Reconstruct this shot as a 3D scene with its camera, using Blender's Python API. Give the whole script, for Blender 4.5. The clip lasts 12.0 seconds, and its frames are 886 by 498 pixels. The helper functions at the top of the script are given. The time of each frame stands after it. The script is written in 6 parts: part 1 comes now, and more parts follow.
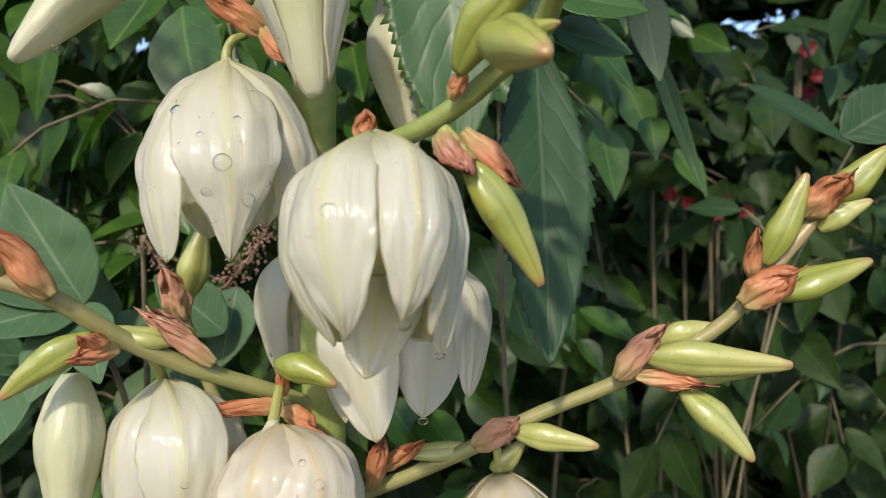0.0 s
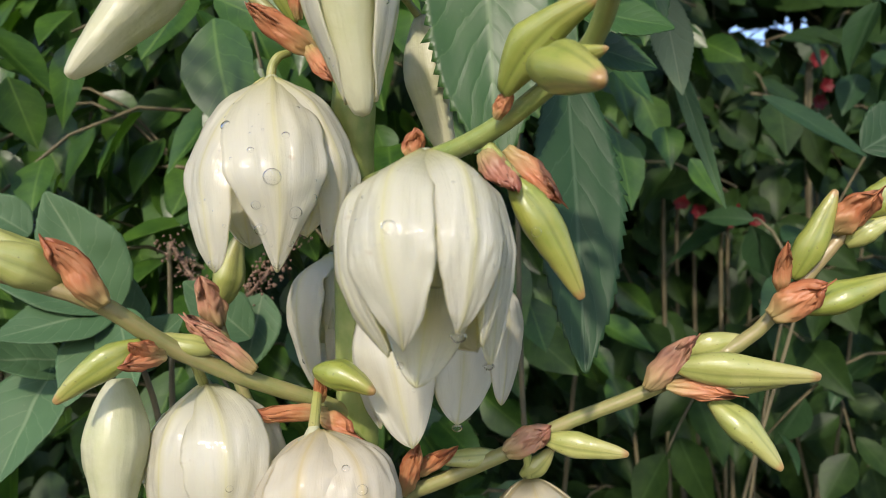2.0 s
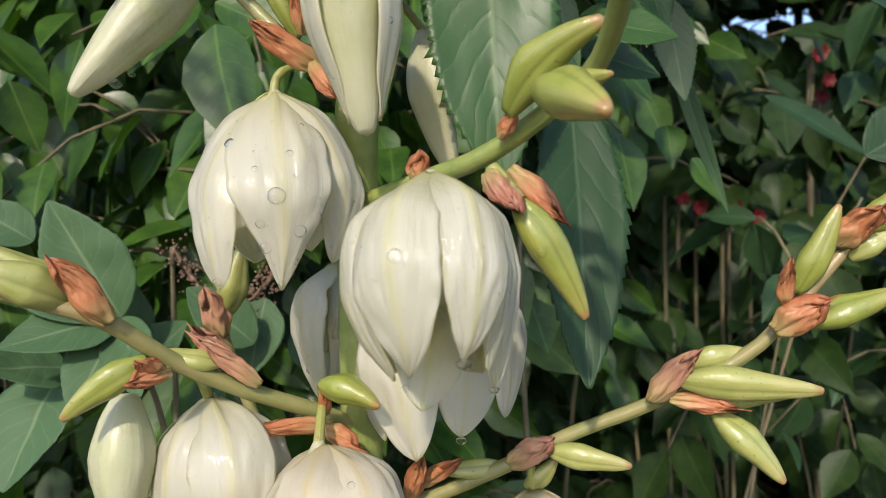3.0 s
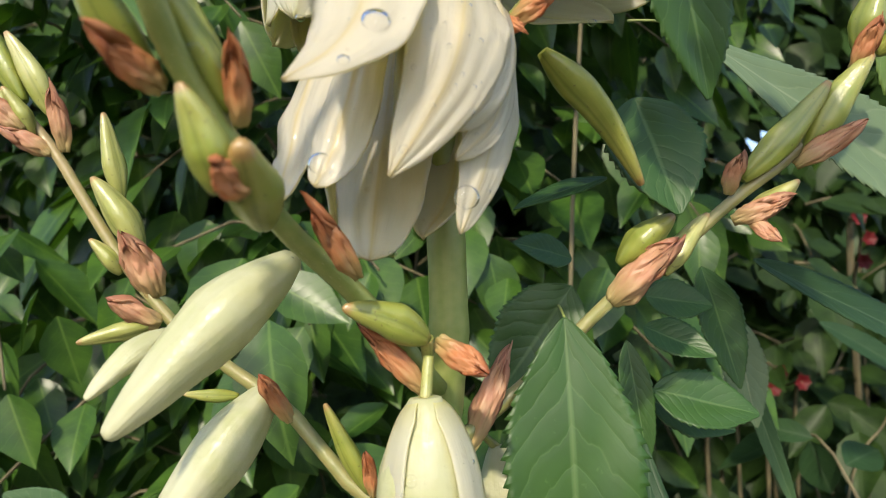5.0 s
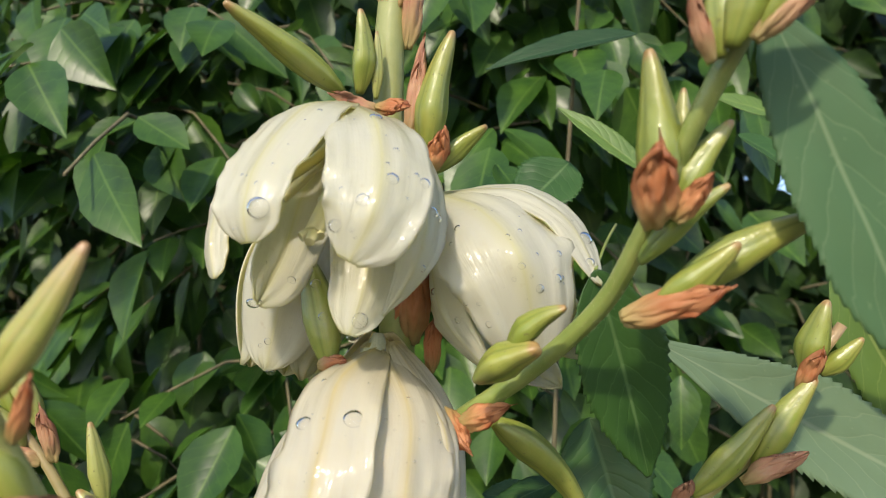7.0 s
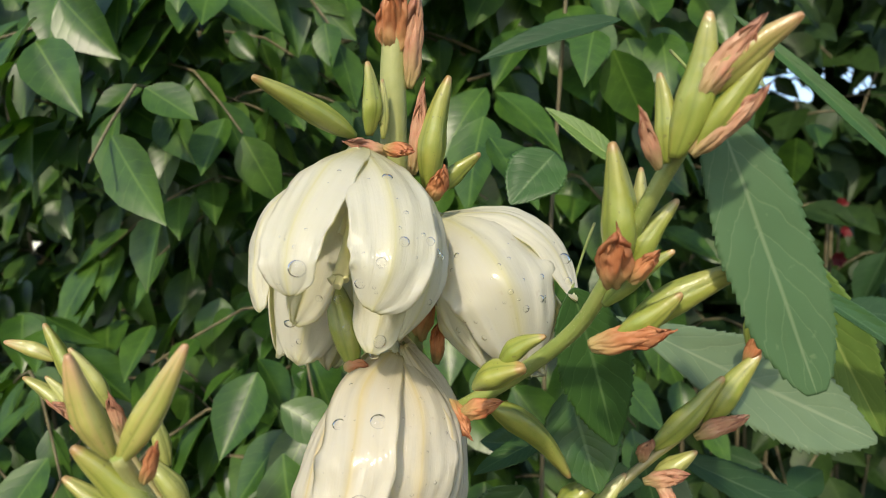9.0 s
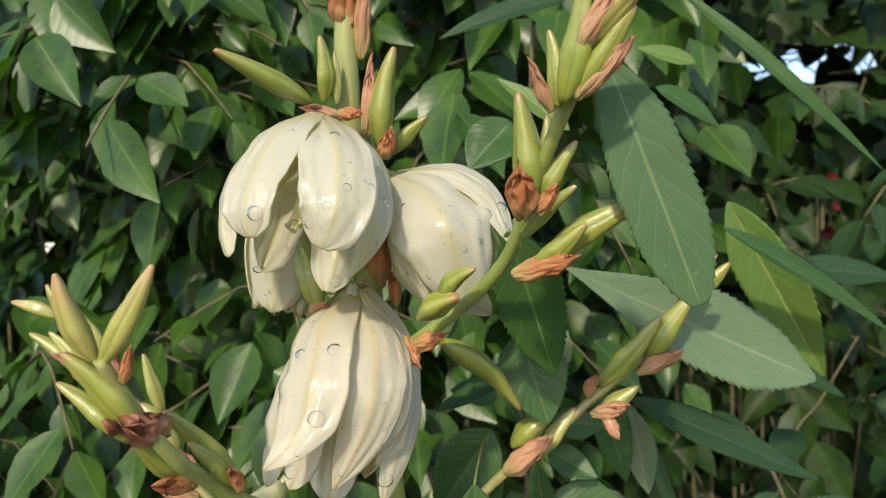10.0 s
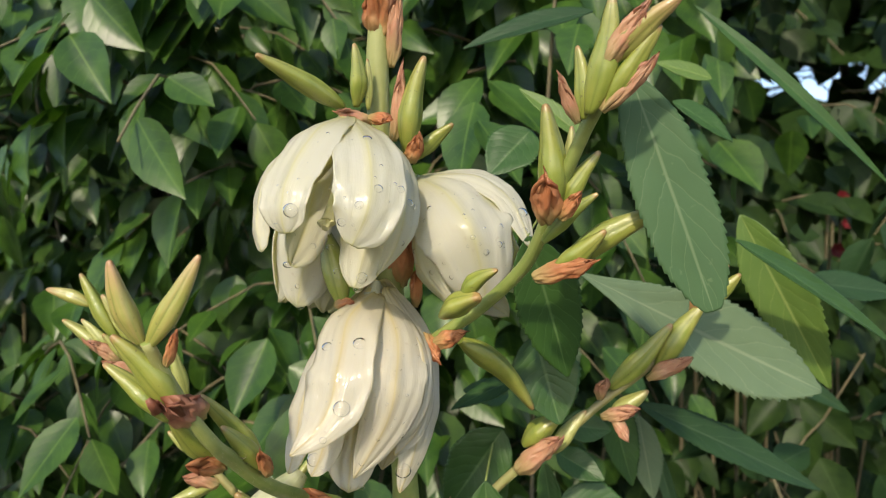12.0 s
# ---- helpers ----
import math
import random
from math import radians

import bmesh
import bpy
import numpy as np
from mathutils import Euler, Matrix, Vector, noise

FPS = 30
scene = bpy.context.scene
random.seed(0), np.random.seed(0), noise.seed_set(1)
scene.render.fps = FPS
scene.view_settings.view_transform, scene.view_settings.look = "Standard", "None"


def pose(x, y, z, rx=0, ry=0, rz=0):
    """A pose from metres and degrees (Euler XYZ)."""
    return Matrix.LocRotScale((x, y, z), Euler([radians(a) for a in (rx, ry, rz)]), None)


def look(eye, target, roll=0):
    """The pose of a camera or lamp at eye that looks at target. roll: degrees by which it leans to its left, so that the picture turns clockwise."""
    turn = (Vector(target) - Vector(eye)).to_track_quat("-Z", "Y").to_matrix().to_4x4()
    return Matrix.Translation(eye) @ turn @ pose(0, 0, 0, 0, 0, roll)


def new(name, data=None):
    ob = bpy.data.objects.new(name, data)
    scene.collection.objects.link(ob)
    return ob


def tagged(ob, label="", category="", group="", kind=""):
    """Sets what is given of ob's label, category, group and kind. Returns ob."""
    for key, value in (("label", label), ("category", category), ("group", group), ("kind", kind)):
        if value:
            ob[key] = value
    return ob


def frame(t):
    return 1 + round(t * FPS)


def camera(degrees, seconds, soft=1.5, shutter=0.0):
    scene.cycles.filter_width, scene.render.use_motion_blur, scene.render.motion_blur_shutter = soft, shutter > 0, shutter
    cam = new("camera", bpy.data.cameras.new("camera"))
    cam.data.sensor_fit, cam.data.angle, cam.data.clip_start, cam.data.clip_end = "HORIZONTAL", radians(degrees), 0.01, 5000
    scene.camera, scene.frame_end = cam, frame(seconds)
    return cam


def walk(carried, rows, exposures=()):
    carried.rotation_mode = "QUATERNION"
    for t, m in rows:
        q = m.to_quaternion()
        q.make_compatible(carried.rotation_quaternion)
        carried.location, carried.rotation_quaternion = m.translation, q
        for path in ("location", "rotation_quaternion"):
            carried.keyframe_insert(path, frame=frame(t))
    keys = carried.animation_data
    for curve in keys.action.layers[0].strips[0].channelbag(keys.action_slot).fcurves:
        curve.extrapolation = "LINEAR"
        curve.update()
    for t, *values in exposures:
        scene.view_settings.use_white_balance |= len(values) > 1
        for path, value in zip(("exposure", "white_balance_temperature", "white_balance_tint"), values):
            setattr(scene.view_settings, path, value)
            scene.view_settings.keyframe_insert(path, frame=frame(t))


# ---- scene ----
cam = camera(68.4, 12.0, soft=1.0)
cam.data.dof.use_dof, cam.data.dof.focus_distance, cam.data.dof.aperture_fstop = True, 0.19, 20.0
PATH = [
    (0, (0.0229, 0.0196, 1.1264), (0.0439, 1.0190, 1.1557), -1.88),
    (0.5, (0.0195, 0.0162, 1.1270), (0.0325, 1.0156, 1.1588), -1.85),
    (1, (0.0195, 0.0162, 1.1270), (0.0331, 1.0155, 1.1618), -1.95),
    (1.5, (0.0145, 0.0153, 1.1278), (0.0300, 1.0145, 1.1626), -1.66),
    (2, (0.0136, 0.0144, 1.1286), (0.0281, 1.0136, 1.1649), -1.46),
    (2.5, (0.0127, 0.0135, 1.1285), (0.0267, 1.0128, 1.1648), -1.76),
    (2.7, (0.0127, 0.0135, 1.1294), (0.0282, 1.0128, 1.1632), -1.76),
    (4.3, (0.0145, 0.0174, 1.1953), (0.0039, 1.0170, 1.1694), -0.46),
    (4.5, (0.0102, 0.0167, 1.2054), (0.0087, 1.0156, 1.2522), -1.09),
    (5, (-0.0008, 0.0160, 1.2395), (-0.0188, 1.0050, 1.3863), -0.13),
    (5.5, (0.0000, 0.0126, 1.2750), (-0.0245, 0.9971, 1.4491), 0.90),
    (6, (0.0170, 0.0095, 1.3072), (-0.0155, 0.9930, 1.4852), 0.53),
    (6.5, (0.0110, 0.0026, 1.3212), (-0.0289, 0.9875, 1.4898), 0.76),
    (7, (0.0127, -0.0090, 1.3280), (-0.0183, 0.9773, 1.4902), 0.53),
    (7.2, (0.0153, -0.0124, 1.3286), (-0.0292, 0.9742, 1.4859), 0.28),
    (8.8, (0.0306, -0.0333, 1.3587), (-0.0074, 0.9657, 1.3839), -1.25),
    (9, (0.0119, -0.0426, 1.3581), (-0.0126, 0.9570, 1.3738), -0.80),
    (9.2, (0.0117, -0.0447, 1.3569), (-0.0303, 0.9544, 1.3515), 0.42),
    (9.5, (0.0306, -0.0531, 1.3505), (-0.0014, 0.9463, 1.3407), -1.77),
    (10, (0.0323, -0.0662, 1.3428), (-0.0082, 0.9329, 1.3500), -2.34),
    (10.5, (0.0263, -0.0737, 1.3397), (-0.0082, 0.9257, 1.3489), -1.86),
    (11, (0.0170, -0.0722, 1.3432), (-0.0130, 0.9273, 1.3504), -1.18),
    (11.5, (0.0442, -0.0705, 1.3425), (-0.0148, 0.9278, 1.3511), -2.16),
    (12, (0.0272, -0.0755, 1.3413), (-0.0233, 0.9231, 1.3580), -0.50),
]
walk(cam, [(t, look(eye, target, roll)) for t, eye, target, roll in PATH],
     exposures=[(0.0, 0.76, 6180, 16), (2.7, 0.76, 6180, 16), (4.5, 0.86, 6650, 13), (5.0, 1.00, 6550, 10), (5.5, 0.88, 6600, 11), (7.0, 0.79, 6450, 10), (9.0, 0.78, 6600, 9), (10.0, 0.77, 6650, 9), (12.0, 0.75, 6700, 10)])

# ---- light: a hazy sun behind the camera, under an open sky ----
SUN = Vector((-0.20, -0.80, 0.56)).normalized()
world = bpy.data.worlds.new("sky")
scene.world = world
world.use_nodes = True
sky = world.node_tree.nodes.new("ShaderNodeTexSky")
sky.sky_type, sky.sun_disc = "NISHITA", False
sky.sun_elevation, sky.sun_rotation = math.asin(SUN.z), math.atan2(SUN.x, SUN.y)
back = world.node_tree.nodes["Background"]
back.inputs["Strength"].default_value = 0.175
world.node_tree.links.new(sky.outputs[0], back.inputs["Color"])
sun = new("sun", bpy.data.lights.new("sun", "SUN"))
sun.data.energy, sun.data.angle, sun.data.color = 2.7, radians(2.5), (1.0, 0.88, 0.69)
sun.matrix_world = look(SUN * 5, (0, 0, 0))


# ---- materials ----
def material(name):
    m = bpy.data.materials.new(name)
    m.use_nodes = True
    nt = m.node_tree
    return m, nt, nt.nodes["Principled BSDF"]


def node(nt, kind, **values):
    n = nt.nodes.new(kind)
    for key, value in values.items():
        n.inputs[key.replace("_", " ")].default_value = value
    return n


def ramp(nt, source, *stops):
    n = nt.nodes.new("ShaderNodeValToRGB")
    while len(n.color_ramp.elements) < len(stops):
        n.color_ramp.elements.new(0.5)
    for e, (p, c) in zip(n.color_ramp.elements, stops):
        e.position, e.color = p, (*c, 1)
    nt.links.new(source, n.inputs[0])
    return n.outputs["Color"]


def mixed(nt, factor, a, b, how="MIX"):
    n = nt.nodes.new("ShaderNodeMix")
    n.data_type, n.blend_type = "RGBA", how
    for value, slot in ((factor, n.inputs[0]), (a, n.inputs[6]), (b, n.inputs[7])):
        if isinstance(value, (int, float)):
            slot.default_value = value
        elif isinstance(value, tuple):
            slot.default_value = (*value, 1)
        else:
            nt.links.new(value, slot)
    return n.outputs[2]


def noise_of(nt, vector, scale, detail=3.0, stretch=None):
    n = node(nt, "ShaderNodeTexNoise", Scale=scale, Detail=detail)
    if stretch:
        m = nt.nodes.new("ShaderNodeMapping")
        m.inputs["Scale"].default_value = stretch
        nt.links.new(vector, m.inputs["Vector"])
        vector = m.outputs[0]
    nt.links.new(vector, n.inputs["Vector"])
    return n.outputs["Fac"]


def finish(nt, p, colour, height=None, strength=0.3, distance=0.001, through_light=0.0, tint=None):
    """Plug a colour, a relief and, for thin tissue, light coming through into the surface."""
    nt.links.new(colour, p.inputs["Base Color"])
    if height is not None:
        b = node(nt, "ShaderNodeBump", Strength=strength, Distance=distance)
        nt.links.new(height, b.inputs["Height"])
        nt.links.new(b.outputs[0], p.inputs["Normal"])
    if through_light:
        tr = nt.nodes.new("ShaderNodeBsdfTranslucent")
        nt.links.new(mixed(nt, 1.0, colour, tint, "MULTIPLY") if tint else colour, tr.inputs["Color"])
        mx = node(nt, "ShaderNodeMixShader", Fac=through_light)
        nt.links.new(p.outputs[0], mx.inputs[1])
        nt.links.new(tr.outputs[0], mx.inputs[2])
        nt.links.new(mx.outputs[0], nt.nodes["Material Output"].inputs["Surface"])


def uv_of(nt):
    n = nt.nodes.new("ShaderNodeUVMap")
    n.uv_map = "UVMap"
    s = nt.nodes.new("ShaderNodeSeparateXYZ")
    nt.links.new(n.outputs[0], s.inputs[0])
    return n.outputs[0], s.outputs[0], s.outputs[1]


def petal_material(name, edge, heart, base, crinkle=0.16):
    """Waxy petal tissue: a warm middle stripe, green-yellow at the base, fine veins along it, a wet film with small creases."""
    m, nt, p = material(name)
    uv, u, v = uv_of(nt)
    ob = nt.nodes.new("ShaderNodeTexCoord").outputs["Object"]
    island = nt.nodes.new("ShaderNodeObjectInfo").outputs["Random"]
    half = tuple((e + h) / 2 for e, h in zip(edge, heart))
    across = ramp(nt, v, (0.0, edge), (0.40, edge), (0.47, half), (0.5, heart), (0.53, half), (0.60, edge), (1.0, edge))
    along = ramp(nt, u, (0.0, (0.9, 0.9, 0.9)), (0.06, (0.5, 0.5, 0.5)), (0.20, (0.10, 0.10, 0.10)), (0.35, (0, 0, 0)), (0.93, (0, 0, 0)), (1.0, (0.55, 0.55, 0.55)))
    c = mixed(nt, along, across, base)
    blotch = noise_of(nt, ob, 70.0)
    c = mixed(nt, ramp(nt, blotch, (0.4, (0, 0, 0)), (0.8, (0.45, 0.45, 0.45))), c, half)
    fine = noise_of(nt, uv, 1.0, 3.0, (1.4, 46.0, 1.0))
    c = mixed(nt, ramp(nt, fine, (0.45, (0, 0, 0)), (0.75, (0.30, 0.30, 0.30))), c, half)
    c = mixed(nt, ramp(nt, island, (0.0, (0, 0, 0)), (1.0, (0.25, 0.25, 0.25))), c, half)
    bruise = noise_of(nt, ob, 260.0, 2.0)
    c = mixed(nt, ramp(nt, bruise, (0.70, (0, 0, 0)), (0.80, (0.35, 0.35, 0.35))), c, (0.42, 0.30, 0.12))
    crease = noise_of(nt, uv, 1.0, 2.5, (9.0, 22.0, 1.0))
    swell = noise_of(nt, ob, 420.0, 2.0)
    wrinkle = mixed(nt, 0.45, crease, swell)
    film = node(nt, "ShaderNodeBump", Strength=1.0, Distance=0.00035 + 0.00045 * crinkle)
    nt.links.new(wrinkle, film.inputs["Height"])
    nt.links.new(film.outputs[0], p.inputs["Coat Normal"])
    p.inputs["Roughness"].default_value = 0.45
    p.inputs["Specular IOR Level"].default_value = 0.35
    p.inputs["Coat Weight"].default_value = 0.7
    p.inputs["Coat Roughness"].default_value = 0.12
    finish(nt, p, c, mixed(nt, 0.65, fine, wrinkle), 1.0, 0.00012 + 0.00060 * crinkle, 0.58, (1.0, 0.95, 0.55))
    return m


def tissue(name, low, high, tip, rough=0.42, scale=160.0, through_light=0.10, ridges=18.0, relief=0.35, seam=0.55):
    """Green plant tissue: streaks along, blotches, another colour towards the tip."""
    m, nt, p = material(name)
    uv, u, v = uv_of(nt)
    ob = nt.nodes.new("ShaderNodeTexCoord").outputs["Object"]
    random_value = nt.nodes.new("ShaderNodeObjectInfo").outputs["Random"]
    c = mixed(nt, ramp(nt, noise_of(nt, ob, scale), (0.3, (0, 0, 0)), (0.7, (1, 1, 1))), low, high)
    c = mixed(nt, ramp(nt, u, (0.0, (0, 0, 0)), (0.6, (0.1, 0.1, 0.1)), (1.0, (0.8, 0.8, 0.8))), c, tip)
    streak = noise_of(nt, uv, 1.0, 3.0, (2.0, ridges, 1.0))
    c = mixed(nt, ramp(nt, streak, (0.4, (0, 0, 0)), (0.75, (0.4, 0.4, 0.4))), c, tip)
    c = mixed(nt, ramp(nt, random_value, (0.0, (0, 0, 0)), (1.0, (0.3, 0.3, 0.3))), c, low)
    spots = noise_of(nt, ob, 900.0, 1.0)
    if seam:
        c = mixed(nt, ramp(nt, spots, (0.70, (0, 0, 0)), (0.76, (0.55, 0.55, 0.55))), c, (0.10, 0.08, 0.03))
    thrice = nt.nodes.new("ShaderNodeMath")
    thrice.operation = "PINGPONG"
    nt.links.new(v, thrice.inputs[0])
    thrice.inputs[1].default_value = 1 / 6
    c = mixed(nt, ramp(nt, thrice.outputs[0], (0.0, (seam, seam, seam)), (0.012, (seam * 0.6,) * 3), (0.03, (0, 0, 0))), c, (low[0] * 0.6, low[1] * 0.6, low[2] * 0.6))
    if seam:
        c = mixed(nt, ramp(nt, u, (0.93, (0, 0, 0)), (0.985, (0.7, 0.7, 0.7))), c, (0.30, 0.15, 0.06))
    p.inputs["Roughness"].default_value = rough
    swell = noise_of(nt, ob, 420.0, 3.0)
    film = node(nt, "ShaderNodeBump", Strength=1.0, Distance=0.0005)
    nt.links.new(swell, film.inputs["Height"])
    nt.links.new(film.outputs[0], p.inputs["Coat Normal"])
    p.inputs["Coat Weight"].default_value = 0.45 if seam else 0.3
    p.inputs["Coat Roughness"].default_value = 0.20
    finish(nt, p, c, mixed(nt, 0.35, streak, swell), relief, 0.0008, through_light)
    return m


def papery(name, low, high, pale):
    m, nt, p = material(name)
    uv, u, v = uv_of(nt)
    ob = nt.nodes.new("ShaderNodeTexCoord").outputs["Object"]
    c = mixed(nt, ramp(nt, noise_of(nt, ob, 220.0), (0.3, (0, 0, 0)), (0.7, (1, 1, 1))), low, high)
    streak = noise_of(nt, uv, 1.0, 4.0, (2.0, 14.0, 1.0))
    c = mixed(nt, ramp(nt, streak, (0.42, (0, 0, 0)), (0.80, (0.35, 0.35, 0.35))), c, pale)
    rim = nt.nodes.new("ShaderNodeMath")
    rim.operation = "PINGPONG"
    nt.links.new(v, rim.inputs[0])
    rim.inputs[1].default_value = 0.5
    dry = (low[0] * 0.62, low[1] * 0.5, low[2] * 0.5)
    c = mixed(nt, ramp(nt, rim.outputs[0], (0.0, (0.8, 0.8, 0.8)), (0.03, (0.4, 0.4, 0.4)), (0.08, (0, 0, 0))), c, dry)
    c = mixed(nt, ramp(nt, u, (0.0, (0.9, 0.9, 0.9)), (0.5, (0, 0, 0)), (1.0, (0, 0, 0))), c, (0.46, 0.40, 0.16))
    c = mixed(nt, ramp(nt, u, (0.9, (0, 0, 0)), (1.0, (0.7, 0.7, 0.7))), c, dry)
    p.inputs["Roughness"].default_value = 0.42
    finish(nt, p, c, mixed(nt, 0.5, streak, noise_of(nt, ob, 500.0)), 0.25, 0.0008, 0.46)
    return m


def leaf_material(name, blade, dark, rib, rough=0.45, through_light=0.22, veins=8.0, relief=0.07, shine=0.5):
    """A leaf blade with a pale midrib and slanting side veins in relief."""
    m, nt, p = material(name)
    uv, u, v = uv_of(nt)
    ob = nt.nodes.new("ShaderNodeTexCoord").outputs["Object"]
    island = nt.nodes.new("ShaderNodeNewGeometry").outputs["Random Per Island"]

    def maths(kind, a, b):
        n = nt.nodes.new("ShaderNodeMath")
        n.operation = kind
        for value, slot in ((a, n.inputs[0]), (b, n.inputs[1])):
            if isinstance(value, float):
                slot.default_value = value
            else:
                nt.links.new(value, slot)
        return n.outputs[0]

    side = maths("ABSOLUTE", maths("SUBTRACT", v, 0.5), 0.0)
    uneven = maths("MULTIPLY", noise_of(nt, uv, 3.0, 3.0), 0.18)
    phase = maths("MULTIPLY", maths("ADD", maths("SUBTRACT", u, maths("MULTIPLY", side, 0.55)), uneven), veins)
    wave = maths("ABSOLUTE", maths("SUBTRACT", maths("FRACT", phase, 0.0), 0.5), 0.0)
    c = mixed(nt, ramp(nt, noise_of(nt, ob, 60.0), (0.3, (0, 0, 0)), (0.7, (1, 1, 1))), blade, dark)
    c = mixed(nt, ramp(nt, island, (0.0, (0, 0, 0)), (1.0, (0.5, 0.5, 0.5))), c, dark)
    c = mixed(nt, ramp(nt, wave, (0.0, (0.36, 0.36, 0.36)), (0.03, (0.12, 0.12, 0.12)), (0.06, (0, 0, 0))), c, rib)
    c = mixed(nt, ramp(nt, side, (0.0, (0.8, 0.8, 0.8)), (0.016, (0.5, 0.5, 0.5)), (0.03, (0, 0, 0))), c, rib)
    wear = noise_of(nt, ob, 400.0, 2.0)
    c = mixed(nt, ramp(nt, wear, (0.68, (0, 0, 0)), (0.8, (0.4, 0.4, 0.4))), c, rib)
    hollow = ramp(nt, wave, (0.0, (0, 0, 0)), (0.2, (0.8, 0.8, 0.8)), (0.5, (1, 1, 1)))
    p.inputs["Roughness"].default_value = rough
    p.inputs["Specular IOR Level"].default_value = shine
    puckers = noise_of(nt, ob, 160.0, 3.0)
    finish(nt, p, c, mixed(nt, 0.4, hollow, mixed(nt, 0.7, wear, puckers)), relief * 2.5, 0.0012, through_light, (0.9, 1.0, 0.35))
    return m


def bark(name, low, high):
    m, nt, p = material(name)
    ob = nt.nodes.new("ShaderNodeTexCoord").outputs["Object"]
    n = noise_of(nt, ob, 120.0, 5.0, (1.0, 1.0, 0.25))
    p.inputs["Roughness"].default_value = 0.8
    finish(nt, p, mixed(nt, ramp(nt, n, (0.35, (0, 0, 0)), (0.65, (1, 1, 1))), low, high), n, 0.6, 0.002)
    return m


WHITE = petal_material("cream petal", (0.69, 0.69, 0.635), (0.66, 0.645, 0.42), (0.58, 0.58, 0.19), 0.40)
WET = petal_material("crinkled wet petal", (0.69, 0.695, 0.635), (0.65, 0.645, 0.40), (0.58, 0.58, 0.19), 1.0)
WARM = petal_material("ivory petal", (0.70, 0.685, 0.63), (0.67, 0.585, 0.34), (0.62, 0.52, 0.18), 0.36)
BUD_WHITE = tissue("pale bud", (0.44, 0.46, 0.23), (0.55, 0.55, 0.37), (0.57, 0.555, 0.38), 0.46, 120.0, 0.35, 16.0, 0.9, 0.0)
CREAM_HEART = tissue("pale yellow flower heart", (0.56, 0.54, 0.26), (0.64, 0.61, 0.36), (0.64, 0.60, 0.36), 0.45, 150.0, 0.3, 14.0, 0.4, 0.0)
BUD_GREEN = tissue("green bud", (0.165, 0.215, 0.026), (0.25, 0.28, 0.048), (0.31, 0.275, 0.075))
BUD_PALE = tissue("yellow-green bud", (0.235, 0.27, 0.055), (0.325, 0.335, 0.10), (0.37, 0.33, 0.13))
BUD_DARK = tissue("deep green bud", (0.10, 0.16, 0.022), (0.18, 0.23, 0.04), (0.26, 0.26, 0.06))
BUD_PINK = tissue("pink-tipped bud", (0.21, 0.25, 0.04), (0.31, 0.31, 0.075), (0.46, 0.25, 0.14))
STEM = tissue("stem green", (0.14, 0.20, 0.035), (0.23, 0.27, 0.07), (0.28, 0.27, 0.10), 0.5, 200.0, 0.0, 12.0, 0.35, 0.0)
STEM_RED = tissue("reddish stem", (0.16, 0.185, 0.050), (0.23, 0.215, 0.075), (0.30, 0.18, 0.10), 0.5, 200.0, 0.0, 12.0, 0.35, 0.0)
BRACT = papery("rusty bract", (0.53, 0.19, 0.075), (0.65, 0.31, 0.14), (0.70, 0.45, 0.26))
BRACT_PINK = papery("pinkish bract", (0.60, 0.29, 0.18), (0.66, 0.40, 0.24), (0.70, 0.52, 0.33))
BRACT_DARK = papery("dark brown bract", (0.38, 0.15, 0.09), (0.50, 0.24, 0.15), (0.56, 0.33, 0.22))
LEAF = leaf_material("serrated leaf", (0.044, 0.108, 0.019), (0.028, 0.076, 0.015), (0.095, 0.165, 0.055), 0.42, 0.25, 9.0, 0.06, 0.4)
LEAF_MATT = leaf_material("matt grey-green leaf", (0.064, 0.128, 0.050), (0.050, 0.104, 0.041), (0.14, 0.20, 0.10), 0.6, 0.2, 7.0, 0.05, 0.3)
LEAF_GREY = leaf_material("pale leaf underside", (0.14, 0.205, 0.105), (0.115, 0.175, 0.09), (0.22, 0.27, 0.16), 0.6)
LEAF_LIME = leaf_material("yellow-green leaf", (0.115, 0.195, 0.03), (0.085, 0.15, 0.028), (0.22, 0.28, 0.08))
LEAF_BLUE = leaf_material("blue-green leaf", (0.028, 0.068, 0.022), (0.018, 0.047, 0.016), (0.06, 0.10, 0.05), 0.5, 0.22, 8.0, 0.06, 0.25)
LEAF_HEDGE = leaf_material("glossy hedge leaf", (0.066, 0.140, 0.016), (0.020, 0.058, 0.010), (0.095, 0.17, 0.03), 0.36, 0.30, 7.0, 0.03, 0.40)
# green darkened to stand in for the shade deep in the background
LEAF_FAR = leaf_material("thicket leaf with shade in its colour", (0.028, 0.058, 0.011), (0.011, 0.028, 0.006), (0.035, 0.065, 0.02), 0.48, 0.20, 7.0, 0.03, 0.2)
RED = leaf_material("dark red petal", (0.17, 0.016, 0.016), (0.09, 0.008, 0.012), (0.18, 0.03, 0.03), 0.5, 0.3, 5.0, 0.02, 0.2)
TWIG = bark("twig", (0.07, 0.06, 0.03), (0.13, 0.11, 0.055))
TAN = bark("tan twig", (0.14, 0.10, 0.05), (0.24, 0.18, 0.10))
DRY = bark("dried flower head", (0.11, 0.065, 0.04), (0.22, 0.14, 0.09))
SOIL = bark("soil and litter", (0.035, 0.027, 0.018), (0.09, 0.075, 0.045))

